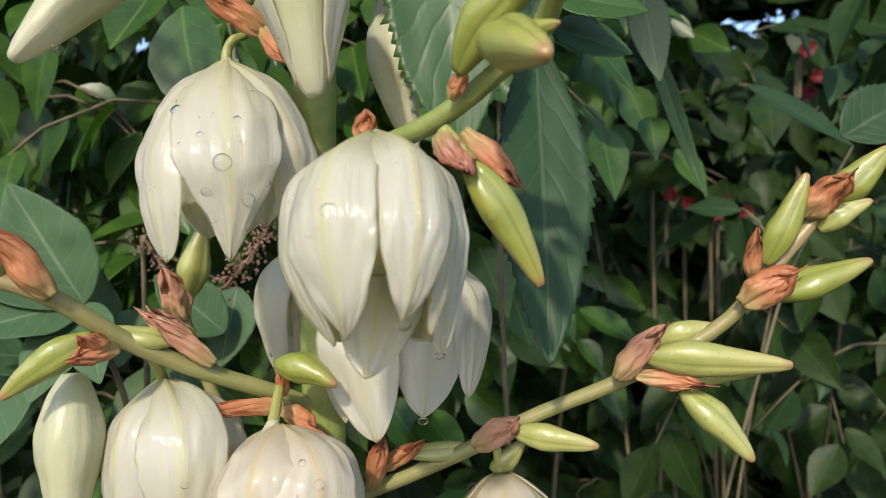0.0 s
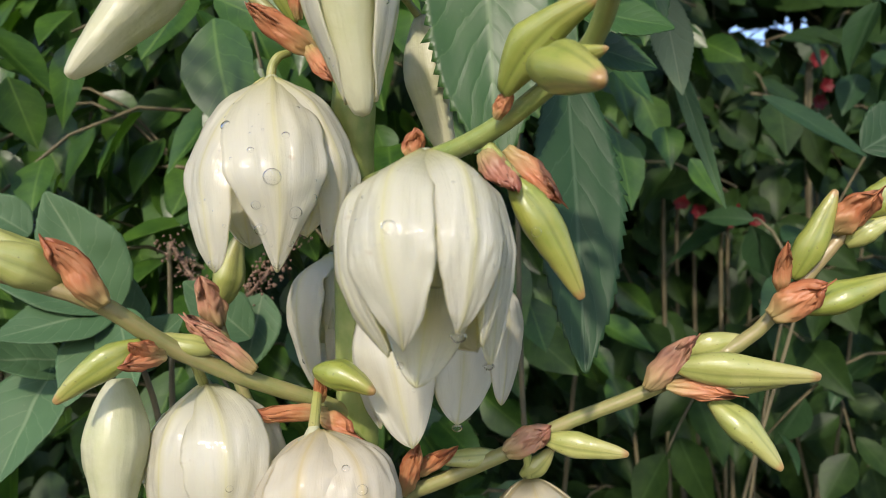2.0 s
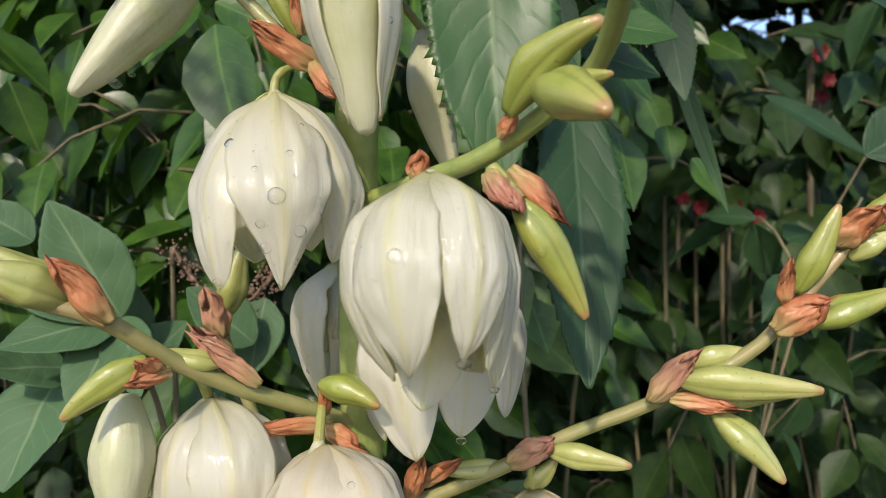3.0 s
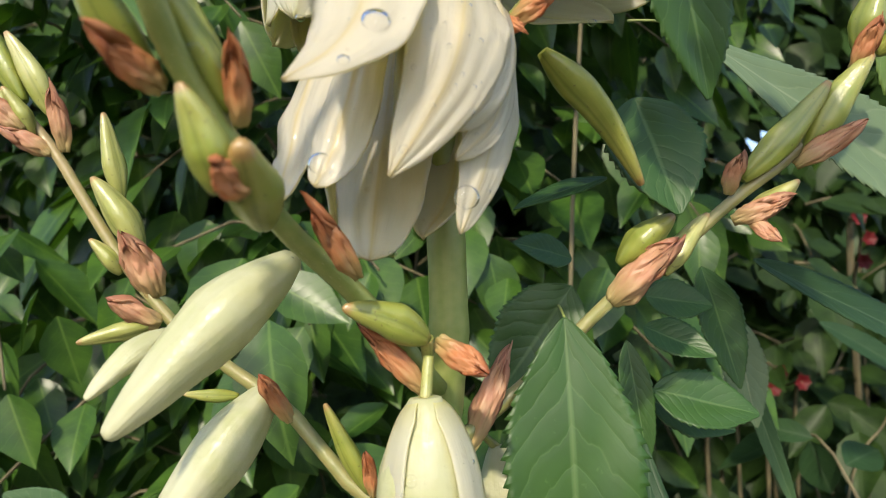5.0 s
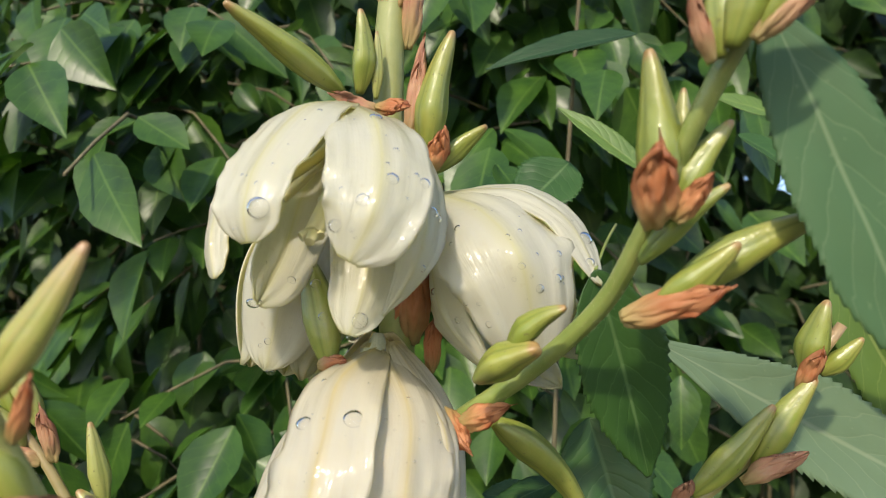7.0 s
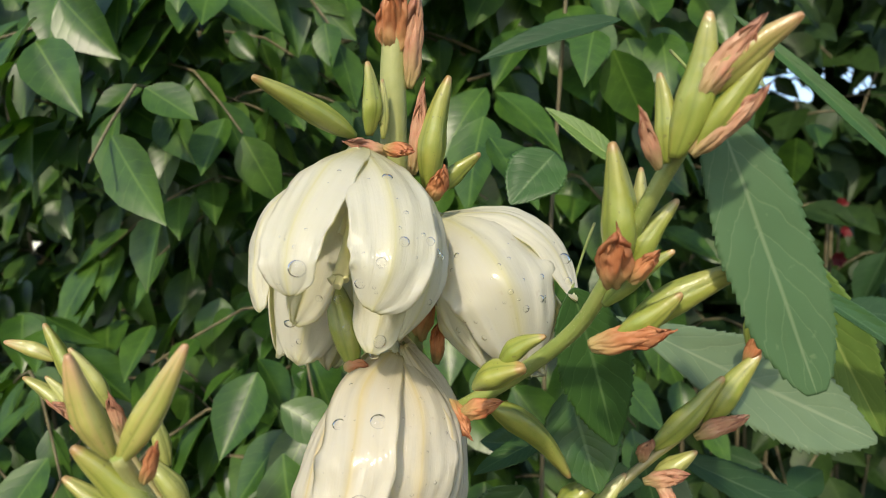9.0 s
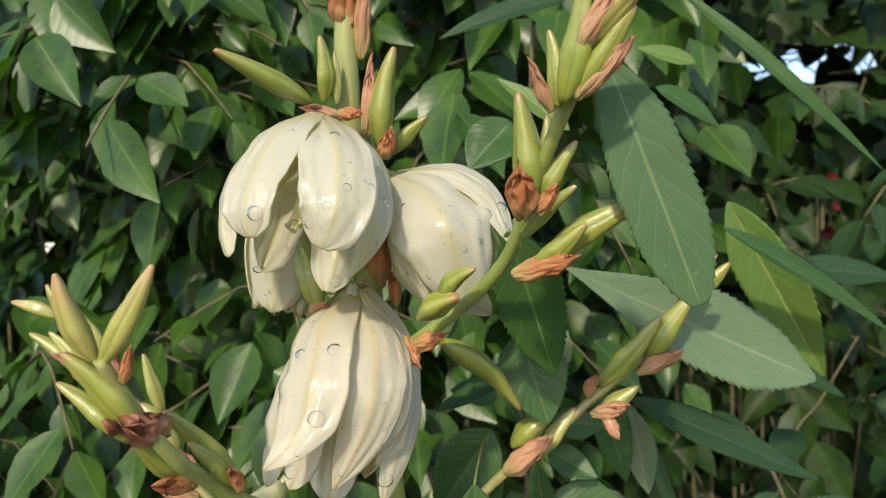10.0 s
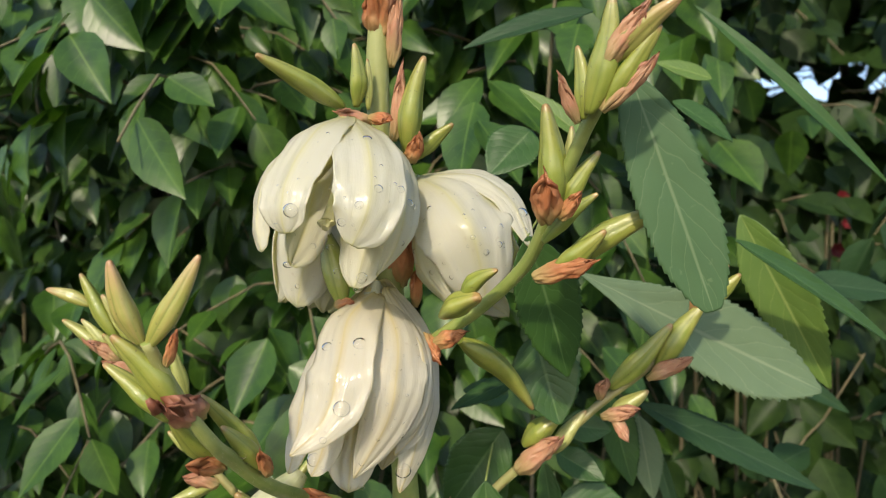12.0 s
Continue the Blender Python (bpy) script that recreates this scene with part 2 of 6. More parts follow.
WATER, _nt, _p = material("water")
_p.inputs["Roughness"].default_value = 0.0
_p.inputs["IOR"].default_value = 1.33
_p.inputs["Transmission Weight"].default_value = 1.0
_clear = _nt.nodes.new("ShaderNodeBsdfTransparent")
_body = node(_nt, "ShaderNodeMixShader", Fac=0.16)
_nt.links.new(_clear.outputs[0], _body.inputs[1])
_nt.links.new(_p.outputs[0], _body.inputs[2])
_shine = node(_nt, "ShaderNodeBsdfGlossy", Roughness=0.04)
_edge = node(_nt, "ShaderNodeFresnel", IOR=1.25)
_all = _nt.nodes.new("ShaderNodeMixShader")
_nt.links.new(_edge.outputs[0], _all.inputs[0])
_nt.links.new(_body.outputs[0], _all.inputs[1])
_nt.links.new(_shine.outputs[0], _all.inputs[2])
_nt.links.new(_all.outputs[0], _nt.nodes["Material Output"].inputs["Surface"])


# ---- making meshes ----
def part(name, bm, mat, parent, label=""):
    me = bpy.data.meshes.new(name)
    bm.normal_update()
    bm.to_mesh(me)
    bm.free()
    me.materials.append(mat)
    ob = new(name, me)
    ob.parent = parent
    if label:
        tagged(ob, label)
    return ob


def thing(name, place, label, category, group="", kind=""):
    ob = new(name)
    ob.empty_display_size = 0.01
    ob.location = place
    return tagged(ob, label, category, group, kind)


def sheet(bm, rows, cols, place, closed=False):
    """A grid of points place(u, v), with u and v as its UV; closed: joined round along v."""
    uv = bm.loops.layers.uv.get("UVMap") or bm.loops.layers.uv.new("UVMap")
    n = cols if closed else cols + 1
    vs = [[bm.verts.new(place(i / rows, j / cols)) for j in range(n)] for i in range(rows + 1)]
    for i in range(rows):
        for j in range(cols):
            k = (j + 1) % n
            f = bm.faces.new((vs[i][j], vs[i][k], vs[i + 1][k], vs[i + 1][j]))
            f.smooth = True
            for loop, (a, b) in zip(f.loops, ((i, j), (i, j + 1), (i + 1, j + 1), (i + 1, j))):
                loop[uv].uv = (a / rows, b / cols)
    return vs


def frame_of(axis, front=(0, -1, 0)):
    """Two directions across an axis: one as near as can be to front, one to its side."""
    axis = Vector(axis).normalized()
    a = Vector(front) - axis * axis.dot(Vector(front))
    if a.length < 1e-4:
        a = axis.orthogonal()
    a.normalize()
    return axis, a, a.cross(axis) * -1


def thicken(ob, depth, offset=0.0):
    mod = ob.modifiers.new("thickness", "SOLIDIFY")
    mod.thickness, mod.offset = depth, offset
    return ob


def spline(points, t):
    n = len(points) - 1
    x = min(max(t, 0.0), 1.0) * n
    i = min(int(x), n - 1)
    f = x - i
    p = [Vector(points[min(max(k, 0), n)]) for k in (i - 1, i, i + 1, i + 2)]
    return 0.5 * (2 * p[1] + (p[2] - p[0]) * f + (2 * p[0] - 5 * p[1] + 4 * p[2] - p[3]) * f * f + (3 * p[1] - p[0] - 3 * p[2] + p[3]) * f ** 3)


def tube_into(bm, points, r0, r1, rings=18, sides=10, knots=0.0):
    pts = [spline(points, i / rings) for i in range(rings + 1)]
    side = Vector((0.3, -1, 0.2))
    frames = []
    for i in range(rings + 1):
        d = (pts[min(i + 1, rings)] - pts[max(i - 1, 0)]).normalized()
        frames.append(frame_of(d, side))
        side = frames[-1][1]

    def place(u, v):
        i = round(u * rings)
        d, a, b = frames[i]
        w = 2 * math.pi * v
        r = (r0 + (r1 - r0) * u) * (1 + 0.05 * math.cos(5 * w) + knots * noise.noise(pts[i] * 400))
        return pts[i] + (a * math.cos(w) + b * math.sin(w)) * r
    vs = sheet(bm, rings, sides, place, True)
    bm.faces.new(vs[-1])
    bm.faces.new(vs[0][::-1])


def branch(name, parent, points, r0, r1, mat, label="", rings=26):
    bm = bmesh.new()
    tube_into(bm, points, r0, r1, rings, 12, 0.08)
    return part(name, bm, mat, parent, label)


def hairs(parent, points, r0, r1, count, seed):
    """Fine pale down on a branch, in one mesh."""
    rng = random.Random(seed)
    verts, faces = [], []
    for k in range(count):
        t = rng.uniform(0.05, 0.97)
        c = spline(points, t)
        d = (spline(points, t + 0.02) - spline(points, t - 0.02)).normalized()
        axis, a, b = frame_of(d)
        w = rng.uniform(0, 6.283)
        out = a * math.cos(w) + b * math.sin(w)
        r = (r0 + (r1 - r0) * t) * 0.98
        p = c + out * r
        tip = p + out * rng.uniform(0.0003, 0.0007) + axis * rng.uniform(-0.0002, 0.0003)
        n = len(verts)
        verts += [p - axis * 0.00004, p + axis * 0.00004, p + out.cross(axis) * 0.00006, tip]
        faces += [(n, n + 1, n + 3), (n + 1, n + 2, n + 3), (n + 2, n, n + 3)]
    me = bpy.data.meshes.new("down")
    me.from_pydata(verts, [], faces)
    me.materials.append(BUD_WHITE)
    ob = new("down", me)
    ob.parent = parent
    return tagged(ob, kind="stuff")


def bud(parent, base, tip, r, mat=None, bend=0.0, fat=0.42, name="bud", label="", lobes=3, blunt=0.24, angular=0.075):
    """A spindle-shaped bud with three seams; bend: how far its middle bows upwards, of its length."""
    base, tip = Vector(base), Vector(tip)
    length = (tip - base).length
    axis, a, b = frame_of(tip - base)
    up = Vector((0, 0, 1)) - axis * axis.z
    turn = random.uniform(0, 6.28)
    seed = Vector((random.random() * 60, random.random() * 60, 0))

    sway = a.cross(axis) * random.uniform(-0.05, 0.05) * length

    def place(u, v):
        w = 2 * math.pi * v + turn
        if u < fat:
            prof = 0.34 + 0.66 * math.sin(0.5 * math.pi * (u / fat)) ** 0.9
        else:
            k = (u - fat) / (1 - fat)
            prof = blunt * k ** 3 + (1 - k ** 2.0) ** 0.95 * (1 - 0.12 * math.sin(math.pi * k))
        three = math.cos(lobes * (w - turn) + math.pi)
        prof *= 0.97 + angular * three - 0.06 * max(0, -three) ** 10 * min(1, 4 * (1 - u))
        c = base + axis * (length * u) + up * (bend * length * math.sin(math.pi * u)) + sway * math.sin(math.pi * u)
        wob = 1 + 0.09 * noise.noise(seed + Vector((u * 3, math.cos(w), math.sin(w)))) + 0.045 * noise.noise(seed + Vector((u * 9, 3 * math.cos(w), 3 * math.sin(w))))
        return c + (a * math.cos(w) + b * math.sin(w)) * r * prof * wob
    bm = bmesh.new()
    vs = sheet(bm, 20, 24, place, True)
    bm.faces.new(vs[0][::-1])
    uv = bm.loops.layers.uv["UVMap"]
    ring = sum((v.co for v in vs[-1]), Vector()) / len(vs[-1])
    top = bm.verts.new(ring + axis * r * blunt * 0.7)
    mid = [bm.verts.new(ring + (v.co - ring) * 0.72 + axis * r * blunt * 0.42) for v in vs[-1]]
    for i in range(24):
        k = (i + 1) % 24
        for f in (bm.faces.new((vs[-1][i], vs[-1][k], mid[k], mid[i])), bm.faces.new((mid[i], mid[k], top))):
            f.smooth = True
            for loop in f.loops:
                loop[uv].uv = (1.0, i / 24)
    return part(name, bm, mat or BUD_GREEN, parent, label)


def bract(parent, base, tip, w, mat=None, wrap=1.3, front=(0, -1, 0.1), flare=0.3, label=""):
    """A dry papery scale, wrapped round its branch at the base and ragged at its pointed tip."""
    base, tip, w = Vector(base), Vector(tip), w * 0.86
    length = (tip - base).length
    axis, a, b = frame_of(tip - base, front)
    seed = Vector((random.random() * 50, random.random() * 50, 0))

    def place(u, v):
        s = 2 * v - 1
        shape = (1 - u ** 3.2) ** 0.85 * (0.92 + 0.5 * u * (1 - u)) + 0.05
        w_here = wrap * shape
        r = w * (0.45 + 0.55 * math.sin(0.5 * math.pi * min(1, u / 0.4)) + flare * u * u + 0.32 * noise.noise(seed + Vector((u * 3, s * 2.2, 0))) + 0.17 * noise.noise(seed + Vector((u * 8, s * 6, 3))) + 0.06 * noise.noise(seed + Vector((u * 5, s * 18, 7))))
        ragged = length * u * (0.36 * noise.noise(seed + Vector((s * 4, 3, 0))) + 0.24 * noise.noise(seed + Vector((s * 13, 9, 0))))
        return base + axis * (length * u + ragged) + (a * math.cos(s * w_here) + b * math.sin(s * w_here)) * r - a * w * 0.8
    bm = bmesh.new()
    sheet(bm, 20, 24, place)
    return thicken(part("bract", bm, mat or BRACT, parent, label), 0.0003)


def petal(parent, base, axis, a, b, length, radius, az, width, tip_r, edge, mat, twist=0.0, curl=0.0, blunt=1.0, shoulder=0.60, rise=0.55):
    """One petal of a bell: az degrees round the axis from the front; tip_r: how wide the bell is at the tip; blunt: 1 pointed, 3 round."""
    seed = Vector((random.random() * 90, az * 0.1, 0))
    az, width, twist = radians(az), radians(width), radians(twist)

    def place(u, v):
        s = 2 * v - 1
        if u < rise:
            prof = 0.10 + 0.90 * math.sin(0.5 * math.pi * (u / rise) ** 0.9) ** shoulder
        else:
            k = (u - rise) / (1 - rise)
            prof = 1 + (tip_r - 1) * (k * k * (3 - 2 * k) * 0.6 + 0.4 * k * k)
        if u < 0.48:
            wide = 0.60 + 0.40 * math.sin(math.pi * u / 0.96)
        else:
            k = (u - 0.48) / 0.52
            wide = (1 - k ** (0.9 + 0.8 * blunt)) ** (1.0 - 0.14 * blunt) + 0.012
        w = s * width * wide / max(0.55, min(prof, 1.0))
        ripple = 0.05 * noise.noise(seed + Vector((u * 2.6, s * 1.6, 0))) + 0.02 * noise.noise(seed + Vector((u * 5, s * 7, 9)))
        pleat = 0.003 * math.sin(s * 11 + 3 * noise.noise(seed + Vector((u * 2, 0, 4)))) * min(1, 2 * u)
        seam = 0.045 * math.exp(-(s / 0.16) ** 2) * min(1, 3 * u)
        r = radius * (prof + edge * s * s * u + ripple * u ** 0.5 + pleat + seam + curl * max(0, u - 0.72) ** 2 * 9)
        ang = az + w + twist * u * u
        h = length * (u ** 1.12) * (1 - 0.05 * abs(curl) * u)
        return base + axis * h + (a * math.cos(ang) + b * math.sin(ang)) * r
    bm = bmesh.new()
    sheet(bm, 30, 22, place)
    return thicken(part("petal", bm, mat, parent), 0.0005)


def loose_petal(parent, base, end, points, half, cup=0.8, blunt=1.0, mat=None, wave=1.0, face=None, widths=None, frilled=0.6):
    """A petal whose middle line runs through a few points; its edges bend inwards, towards the line from base to end, or away from face; widths: its outline, as shares of half."""
    base, end = Vector(base), Vector(end)
    seed = Vector((random.random() * 90, random.random() * 90, 0))
    rows = 34

    def line(u):
        return spline(points, u)

    def place(u, v):
        s = 2 * v - 1
        c = line(u)
        along = (line(min(1, u + 0.03)) - line(max(0, u - 0.03))).normalized()
        k = max(0.0, min(1.0, (c - base).dot(end - base) / (end - base).length_squared))
        k = 0.35 * k + 0.65 * 0.5
        out = c - base.lerp(end, k)
        if face:
            out = out.normalized() * 0.4 + Vector(face).normalized() * (0.3 + u)
        out = (out - along * out.dot(along)).normalized()
        side = along.cross(out)
        if u < 0.5:
            wide = 0.30 + 0.70 * math.sin(math.pi * u) ** 0.62
        else:
            q = (u - 0.5) / 0.5
            wide = (1 - q ** (0.9 + 0.8 * blunt)) ** (1.0 - 0.14 * blunt) + 0.015
        if widths:
            wide = max(0.015, spline([(w, 0, 0) for w in widths], u).x)
        h = half * wide
        bend = max(0.05, cup * (1.1 - 0.45 * u))
        r = h / bend
        ripple = h * wave * (0.10 * noise.noise(seed + Vector((u * 3.0, s * 1.5, 0))) + 0.05 * noise.noise(seed + Vector((u * 7, s * 5, 9))))
        pleat = 0.006 * half * math.sin(s * 12 + 4 * noise.noise(seed + Vector((u * 2, 0, 4))))
        rim = h * (1 + 0.07 * wave * noise.noise(seed + Vector((u * 9, 20 * round(s), 5))) * abs(s))
        seam = 0.035 * half * math.exp(-(s / 0.12) ** 2)
        r = rim / bend
        frill = h * frilled * s ** 4 * (0.10 + 0.22 * noise.noise(seed + Vector((u * 7, 11 * round(s), 1))) + 0.10 * noise.noise(seed + Vector((u * 18, 7 * round(s), 2))))
        return c + side * (r * math.sin(s * bend)) - out * (r * (1 - math.cos(s * bend))) + out * (ripple + pleat + seam + frill)
    bm = bmesh.new()
    sheet(bm, rows, 24, place)
    return thicken(part("petal", bm, mat or WHITE, parent), 0.0005)


def flower(parent, base, end, radius, petals, mat=None, front=(0, -1, 0), label="", pistil=True, shoulder=0.6):
    """A hanging bell of petals (azimuth, length, half-width, tip radius, edge, scale, twist, curl, bluntness) from base towards end."""
    mat = mat or WHITE
    base, end = Vector(base), Vector(end)
    axis, a, b = frame_of(end - base, front)
    b = -b
    length = (end - base).length
    bm = bmesh.new()

    def cap(u, v):
        w = 2 * math.pi * v
        return base + axis * (length * (0.07 * u - 0.01)) + (a * math.cos(w) + b * math.sin(w)) * radius * (0.06 + 0.10 * u)
    vs = sheet(bm, 5, 14, cap, True)
    bm.faces.new(vs[0][::-1])
    bm.faces.new(vs[-1])
    whole = part("flower", bm, BUD_WHITE, parent, label)
    for az, ln, width, tip_r, edge, scale, twist, curl, blunt in petals:
        petal(whole, base, axis, a, b, length * ln, radius * scale, az, width, tip_r, edge, mat, twist, curl, blunt, shoulder)
    if pistil:
        bm = bmesh.new()
        tube_into(bm, [base + axis * length * k for k in (0.05, 0.25, 0.5, 0.66)], radius * 0.20, radius * 0.13, 10, 12)
        part("pistil", bm, BUD_WHITE, whole, "pale green pistil inside the flower")
        for k in range(5):
            w = k * 1.256 + 0.4
            out = a * math.cos(w) + b * math.sin(w)
            bm = bmesh.new()
            tube_into(bm, [base + axis * length * 0.1 + out * radius * 0.1, base + axis * length * 0.35 + out * radius * 0.42,
                           base + axis * length * 0.55 + out * radius * 0.5], radius * 0.07, radius * 0.09, 8, 8)
            part("stamen", bm, BUD_WHITE, whole)
    return whole


def pedicel(parent, a, b, r, sag=0.0, mat=None):
    a, b = Vector(a), Vector(b)
    return branch("pedicel", parent, [a, (a + b) / 2 + Vector((0, 0, sag)), b], r, r * 1.15, mat or BUD_PALE, "", 10)


def leaf_points(base, tip, half, normal, fold, droop, teeth, rows, seed=0.0, belly=0.42, cup=0.0, full=0.85, bite=0.10):
    """place(u, v) of a leaf blade with a saw-toothed edge."""
    base, tip = Vector(base), Vector(tip)
    length = (tip - base).length
    axis, up, side = frame_of(tip - base, normal)

    def place(u, v):
        s = 2 * v - 1
        e = math.log(0.5) / math.log(belly)
        wide = math.sin(math.pi * min(max(u, 0.0), 1.0) ** e) ** full + 0.01
        wide *= 1 + 0.10 * noise.noise(Vector((seed + u * 4.5, 5.0 if s > 0 else 9.0, seed)))
        tooth = 1.0
        shift = 0.0
        if teeth and abs(s) > 0.99:
            k = (u * teeth) % 1.0
            size = 0.75 + 0.9 * noise.noise(Vector((seed + math.floor(u * teeth) * 0.73, s, 2.0)))
            tooth = 1 + bite * size * (k - 0.35)
            shift = 0.012 * k * size
        rim = 0.06 * noise.noise(Vector((seed + u * 4, s * 2, seed)))
        lift = fold * abs(s) * wide - droop * (u - 0.35) ** 2 * length / half + droop * 0.1225 * length / half + cup * s * s + rim * wide
        return base + axis * (length * (u + shift)) + side * (s * half * wide * tooth) + up * (half * lift)
    return place


def leaf(parent, base, tip, half, mat=None, normal=(0, -1, 0.25), fold=0.18, droop=0.05, teeth=22, name="leaf", label="", belly=0.42, stalk=None, full=0.85, bite=0.13):
    bm = bmesh.new()
    sheet(bm, teeth * 4, 16, leaf_points(base, tip, half, normal, fold, droop, teeth, 0, random.random() * 50, belly, 0.0, full, bite))
    ob = thicken(part(name, bm, mat or LEAF, parent, label), 0.0003)
    if stalk:
        b2 = bmesh.new()
        tube_into(b2, [base, (Vector(base) + Vector(stalk)) / 2 + Vector((0, 0, 0.001)), stalk], 0.0004, 0.0005, 6, 6)
        part("leaf_stalk", b2, STEM, parent)
    return ob


# ---- ground ----
bm = bmesh.new()


def ground_at(u, v):
    x, y = (u - 0.5), (v - 0.5)
    x, y = 2400 * x * abs(x) ** 2.0, 2400 * y * abs(y) ** 2.0
    return Vector((x, y, 0.04 * noise.noise(Vector((x * 0.8, y * 0.8, 0)))))


sheet(bm, 60, 60, ground_at)
ground = part("ground", bm, SOIL, None)
tagged(ground, "dark garden soil with leaf litter", "ground", kind="structure")


# ---- the flower stalk ----
yucca = thing("yucca", (-0.0133, 0.2350, 1.0787), "flowering yucca stalk with rain-wet cream bells and green buds", "plant")
yucca.location.z = 0.0
yucca_shift = yucca.location.copy()


def settle(root):
    """Keep the parts where they were built although their thing stands elsewhere."""
    inverse = Matrix.Translation(root.location).inverted()
    for child in root.children:
        child.matrix_parent_inverse = inverse


S_LOW, S_A, S_B, S_C, S_D, S_E, S_TOP = (-0.0135, 0.2370, 1.0782), (-0.0102, 0.2130, 1.1698), (-0.0041, 0.1960, 1.2315), (-0.0027, 0.1920, 1.2507), (-0.0061, 0.1750, 1.3371), (-0.0081, 0.1600, 1.4096), (-0.0021, 0.1520, 1.4655)
foot = (S_LOW[0] - 0.02, S_LOW[1] + 0.04, 0.0)
stem = branch("stem", yucca, [foot, (foot[0] + 0.01, foot[1] - 0.02, 0.6), S_LOW, S_A, S_B, S_C, S_D, S_E, S_TOP], 0.0085, 0.0036, STEM, "thick upright green stem", 90)

SIX = [(0, 1.0, 37, 0.35, 0.02, 1.0, 0, 0, 1), (60, 1.0, 37, 0.4, 0.0, 0.89, 0, 0, 1), (120, 1.0, 37, 0.35, 0.02, 1.0, 0, 0, 1),
       (180, 1.0, 37, 0.4, 0.0, 0.89, 0, 0, 1), (240, 1.0, 37, 0.35, 0.02, 1.0, 0, 0, 1), (300, 1.0, 37, 0.4, 0.0, 0.89, 0, 0, 1)]
# left bell
bell = flower(yucca, (-0.0315, 0.2000, 1.1858), (-0.0321, 0.2000, 1.1320), 0.0235, [], WHITE)
loose_petal(bell, (-0.0315, 0.2000, 1.1858), (-0.0321, 0.2000, 1.1320), [(-0.0308, 0.1980, 1.1848), (-0.0274, 0.1840, 1.1718), (-0.0249, 0.1780, 1.1559), (-0.0252, 0.1800, 1.1431), (-0.0271, 0.1840, 1.1299)], 0.0146, 0.80, 0.8, WHITE, widths=(0.30, 0.72, 0.95, 1.0, 0.95, 0.80, 0.52, 0.24, 0.02))
loose_petal(bell, (-0.0315, 0.2000, 1.1858), (-0.0321, 0.2000, 1.1320), [(-0.0315, 0.1980, 1.1848), (-0.0395, 0.1900, 1.1755), (-0.0471, 0.1880, 1.1596), (-0.0460, 0.1860, 1.1442), (-0.0444, 0.1880, 1.1302)], 0.0092, 0.7, 1.5, WHITE, face=(-0.4, -1, 0))
loose_petal(bell, (-0.0315, 0.2000, 1.1858), (-0.0321, 0.2000, 1.1320), [(-0.0302, 0.1980, 1.1848), (-0.0188, 0.1940, 1.1757), (-0.0122, 0.1920, 1.1609), (-0.0119, 0.1940, 1.1502), (-0.0156, 0.1960, 1.1366)], 0.0088, 0.8, 1.1, WHITE, face=(0.5, -1, 0))
loose_petal(bell, (-0.0315, 0.2000, 1.1858), (-0.0321, 0.2000, 1.1320), [(-0.0327, 0.2050, 1.1870), (-0.0456, 0.2220, 1.1708), (-0.0449, 0.2180, 1.1486), (-0.0412, 0.2100, 1.1375)], 0.012, 0.8, 1, WHITE)
loose_petal(bell, (-0.0315, 0.2000, 1.1858), (-0.0321, 0.2000, 1.1320), [(-0.0327, 0.2050, 1.1870), (-0.0357, 0.2260, 1.1713), (-0.0348, 0.2200, 1.1485), (-0.0339, 0.2150, 1.1375)], 0.012, 0.8, 1, WHITE)
loose_petal(bell, (-0.0315, 0.2000, 1.1858), (-0.0321, 0.2000, 1.1320), [(-0.0327, 0.2050, 1.1870), (-0.0240, 0.2220, 1.1702), (-0.0237, 0.2180, 1.1515), (-0.0246, 0.2120, 1.1406)], 0.011, 0.8, 1, WHITE)
branch("pedicel", yucca, [(-0.0272, 0.2030, 1.1938), (-0.0296, 0.2000, 1.1916), (-0.0314, 0.2000, 1.1887), (-0.0318, 0.2000, 1.1841)], 0.0011, 0.0015, BUD_PALE, "", 12)
# middle bell
bell = flower(yucca, (0.0124, 0.1600, 1.1560), (0.0129, 0.1540, 1.1096), 0.02, [], WET, label='rain-wet cream bell with crinkled petals')
loose_petal(bell, (0.0124, 0.1600, 1.1560), (0.0129, 0.1540, 1.1096), [(0.0130, 0.1650, 1.1554), (0.0132, 0.1740, 1.1401), (0.0116, 0.1580, 1.1190), (0.0093, 0.1510, 1.1049)], 0.0110, 0.5, 0.9, WET, face=(0, -1, 0))
loose_petal(bell, (0.0124, 0.1600, 1.1560), (0.0129, 0.1540, 1.1096), [(0.0110, 0.1650, 1.1554), (0.0022, 0.1720, 1.1403), (0.0021, 0.1650, 1.1188), (0.0022, 0.1600, 1.1116)], 0.011, 0.8, 1, WET)
loose_petal(bell, (0.0124, 0.1600, 1.1560), (0.0129, 0.1540, 1.1096), [(0.0143, 0.1650, 1.1553), (0.0242, 0.1720, 1.1397), (0.0230, 0.1650, 1.1182), (0.0225, 0.1600, 1.1110)], 0.011, 0.8, 1, WET)
loose_petal(bell, (0.0124, 0.1600, 1.1560), (0.0129, 0.1540, 1.1096), [(0.0101, 0.1580, 1.1547), (-0.0038, 0.1500, 1.1448), (-0.0054, 0.1460, 1.1318), (-0.0021, 0.1450, 1.1214), (0.0041, 0.1460, 1.1121)], 0.0055, 0.9, 1.2, WET)
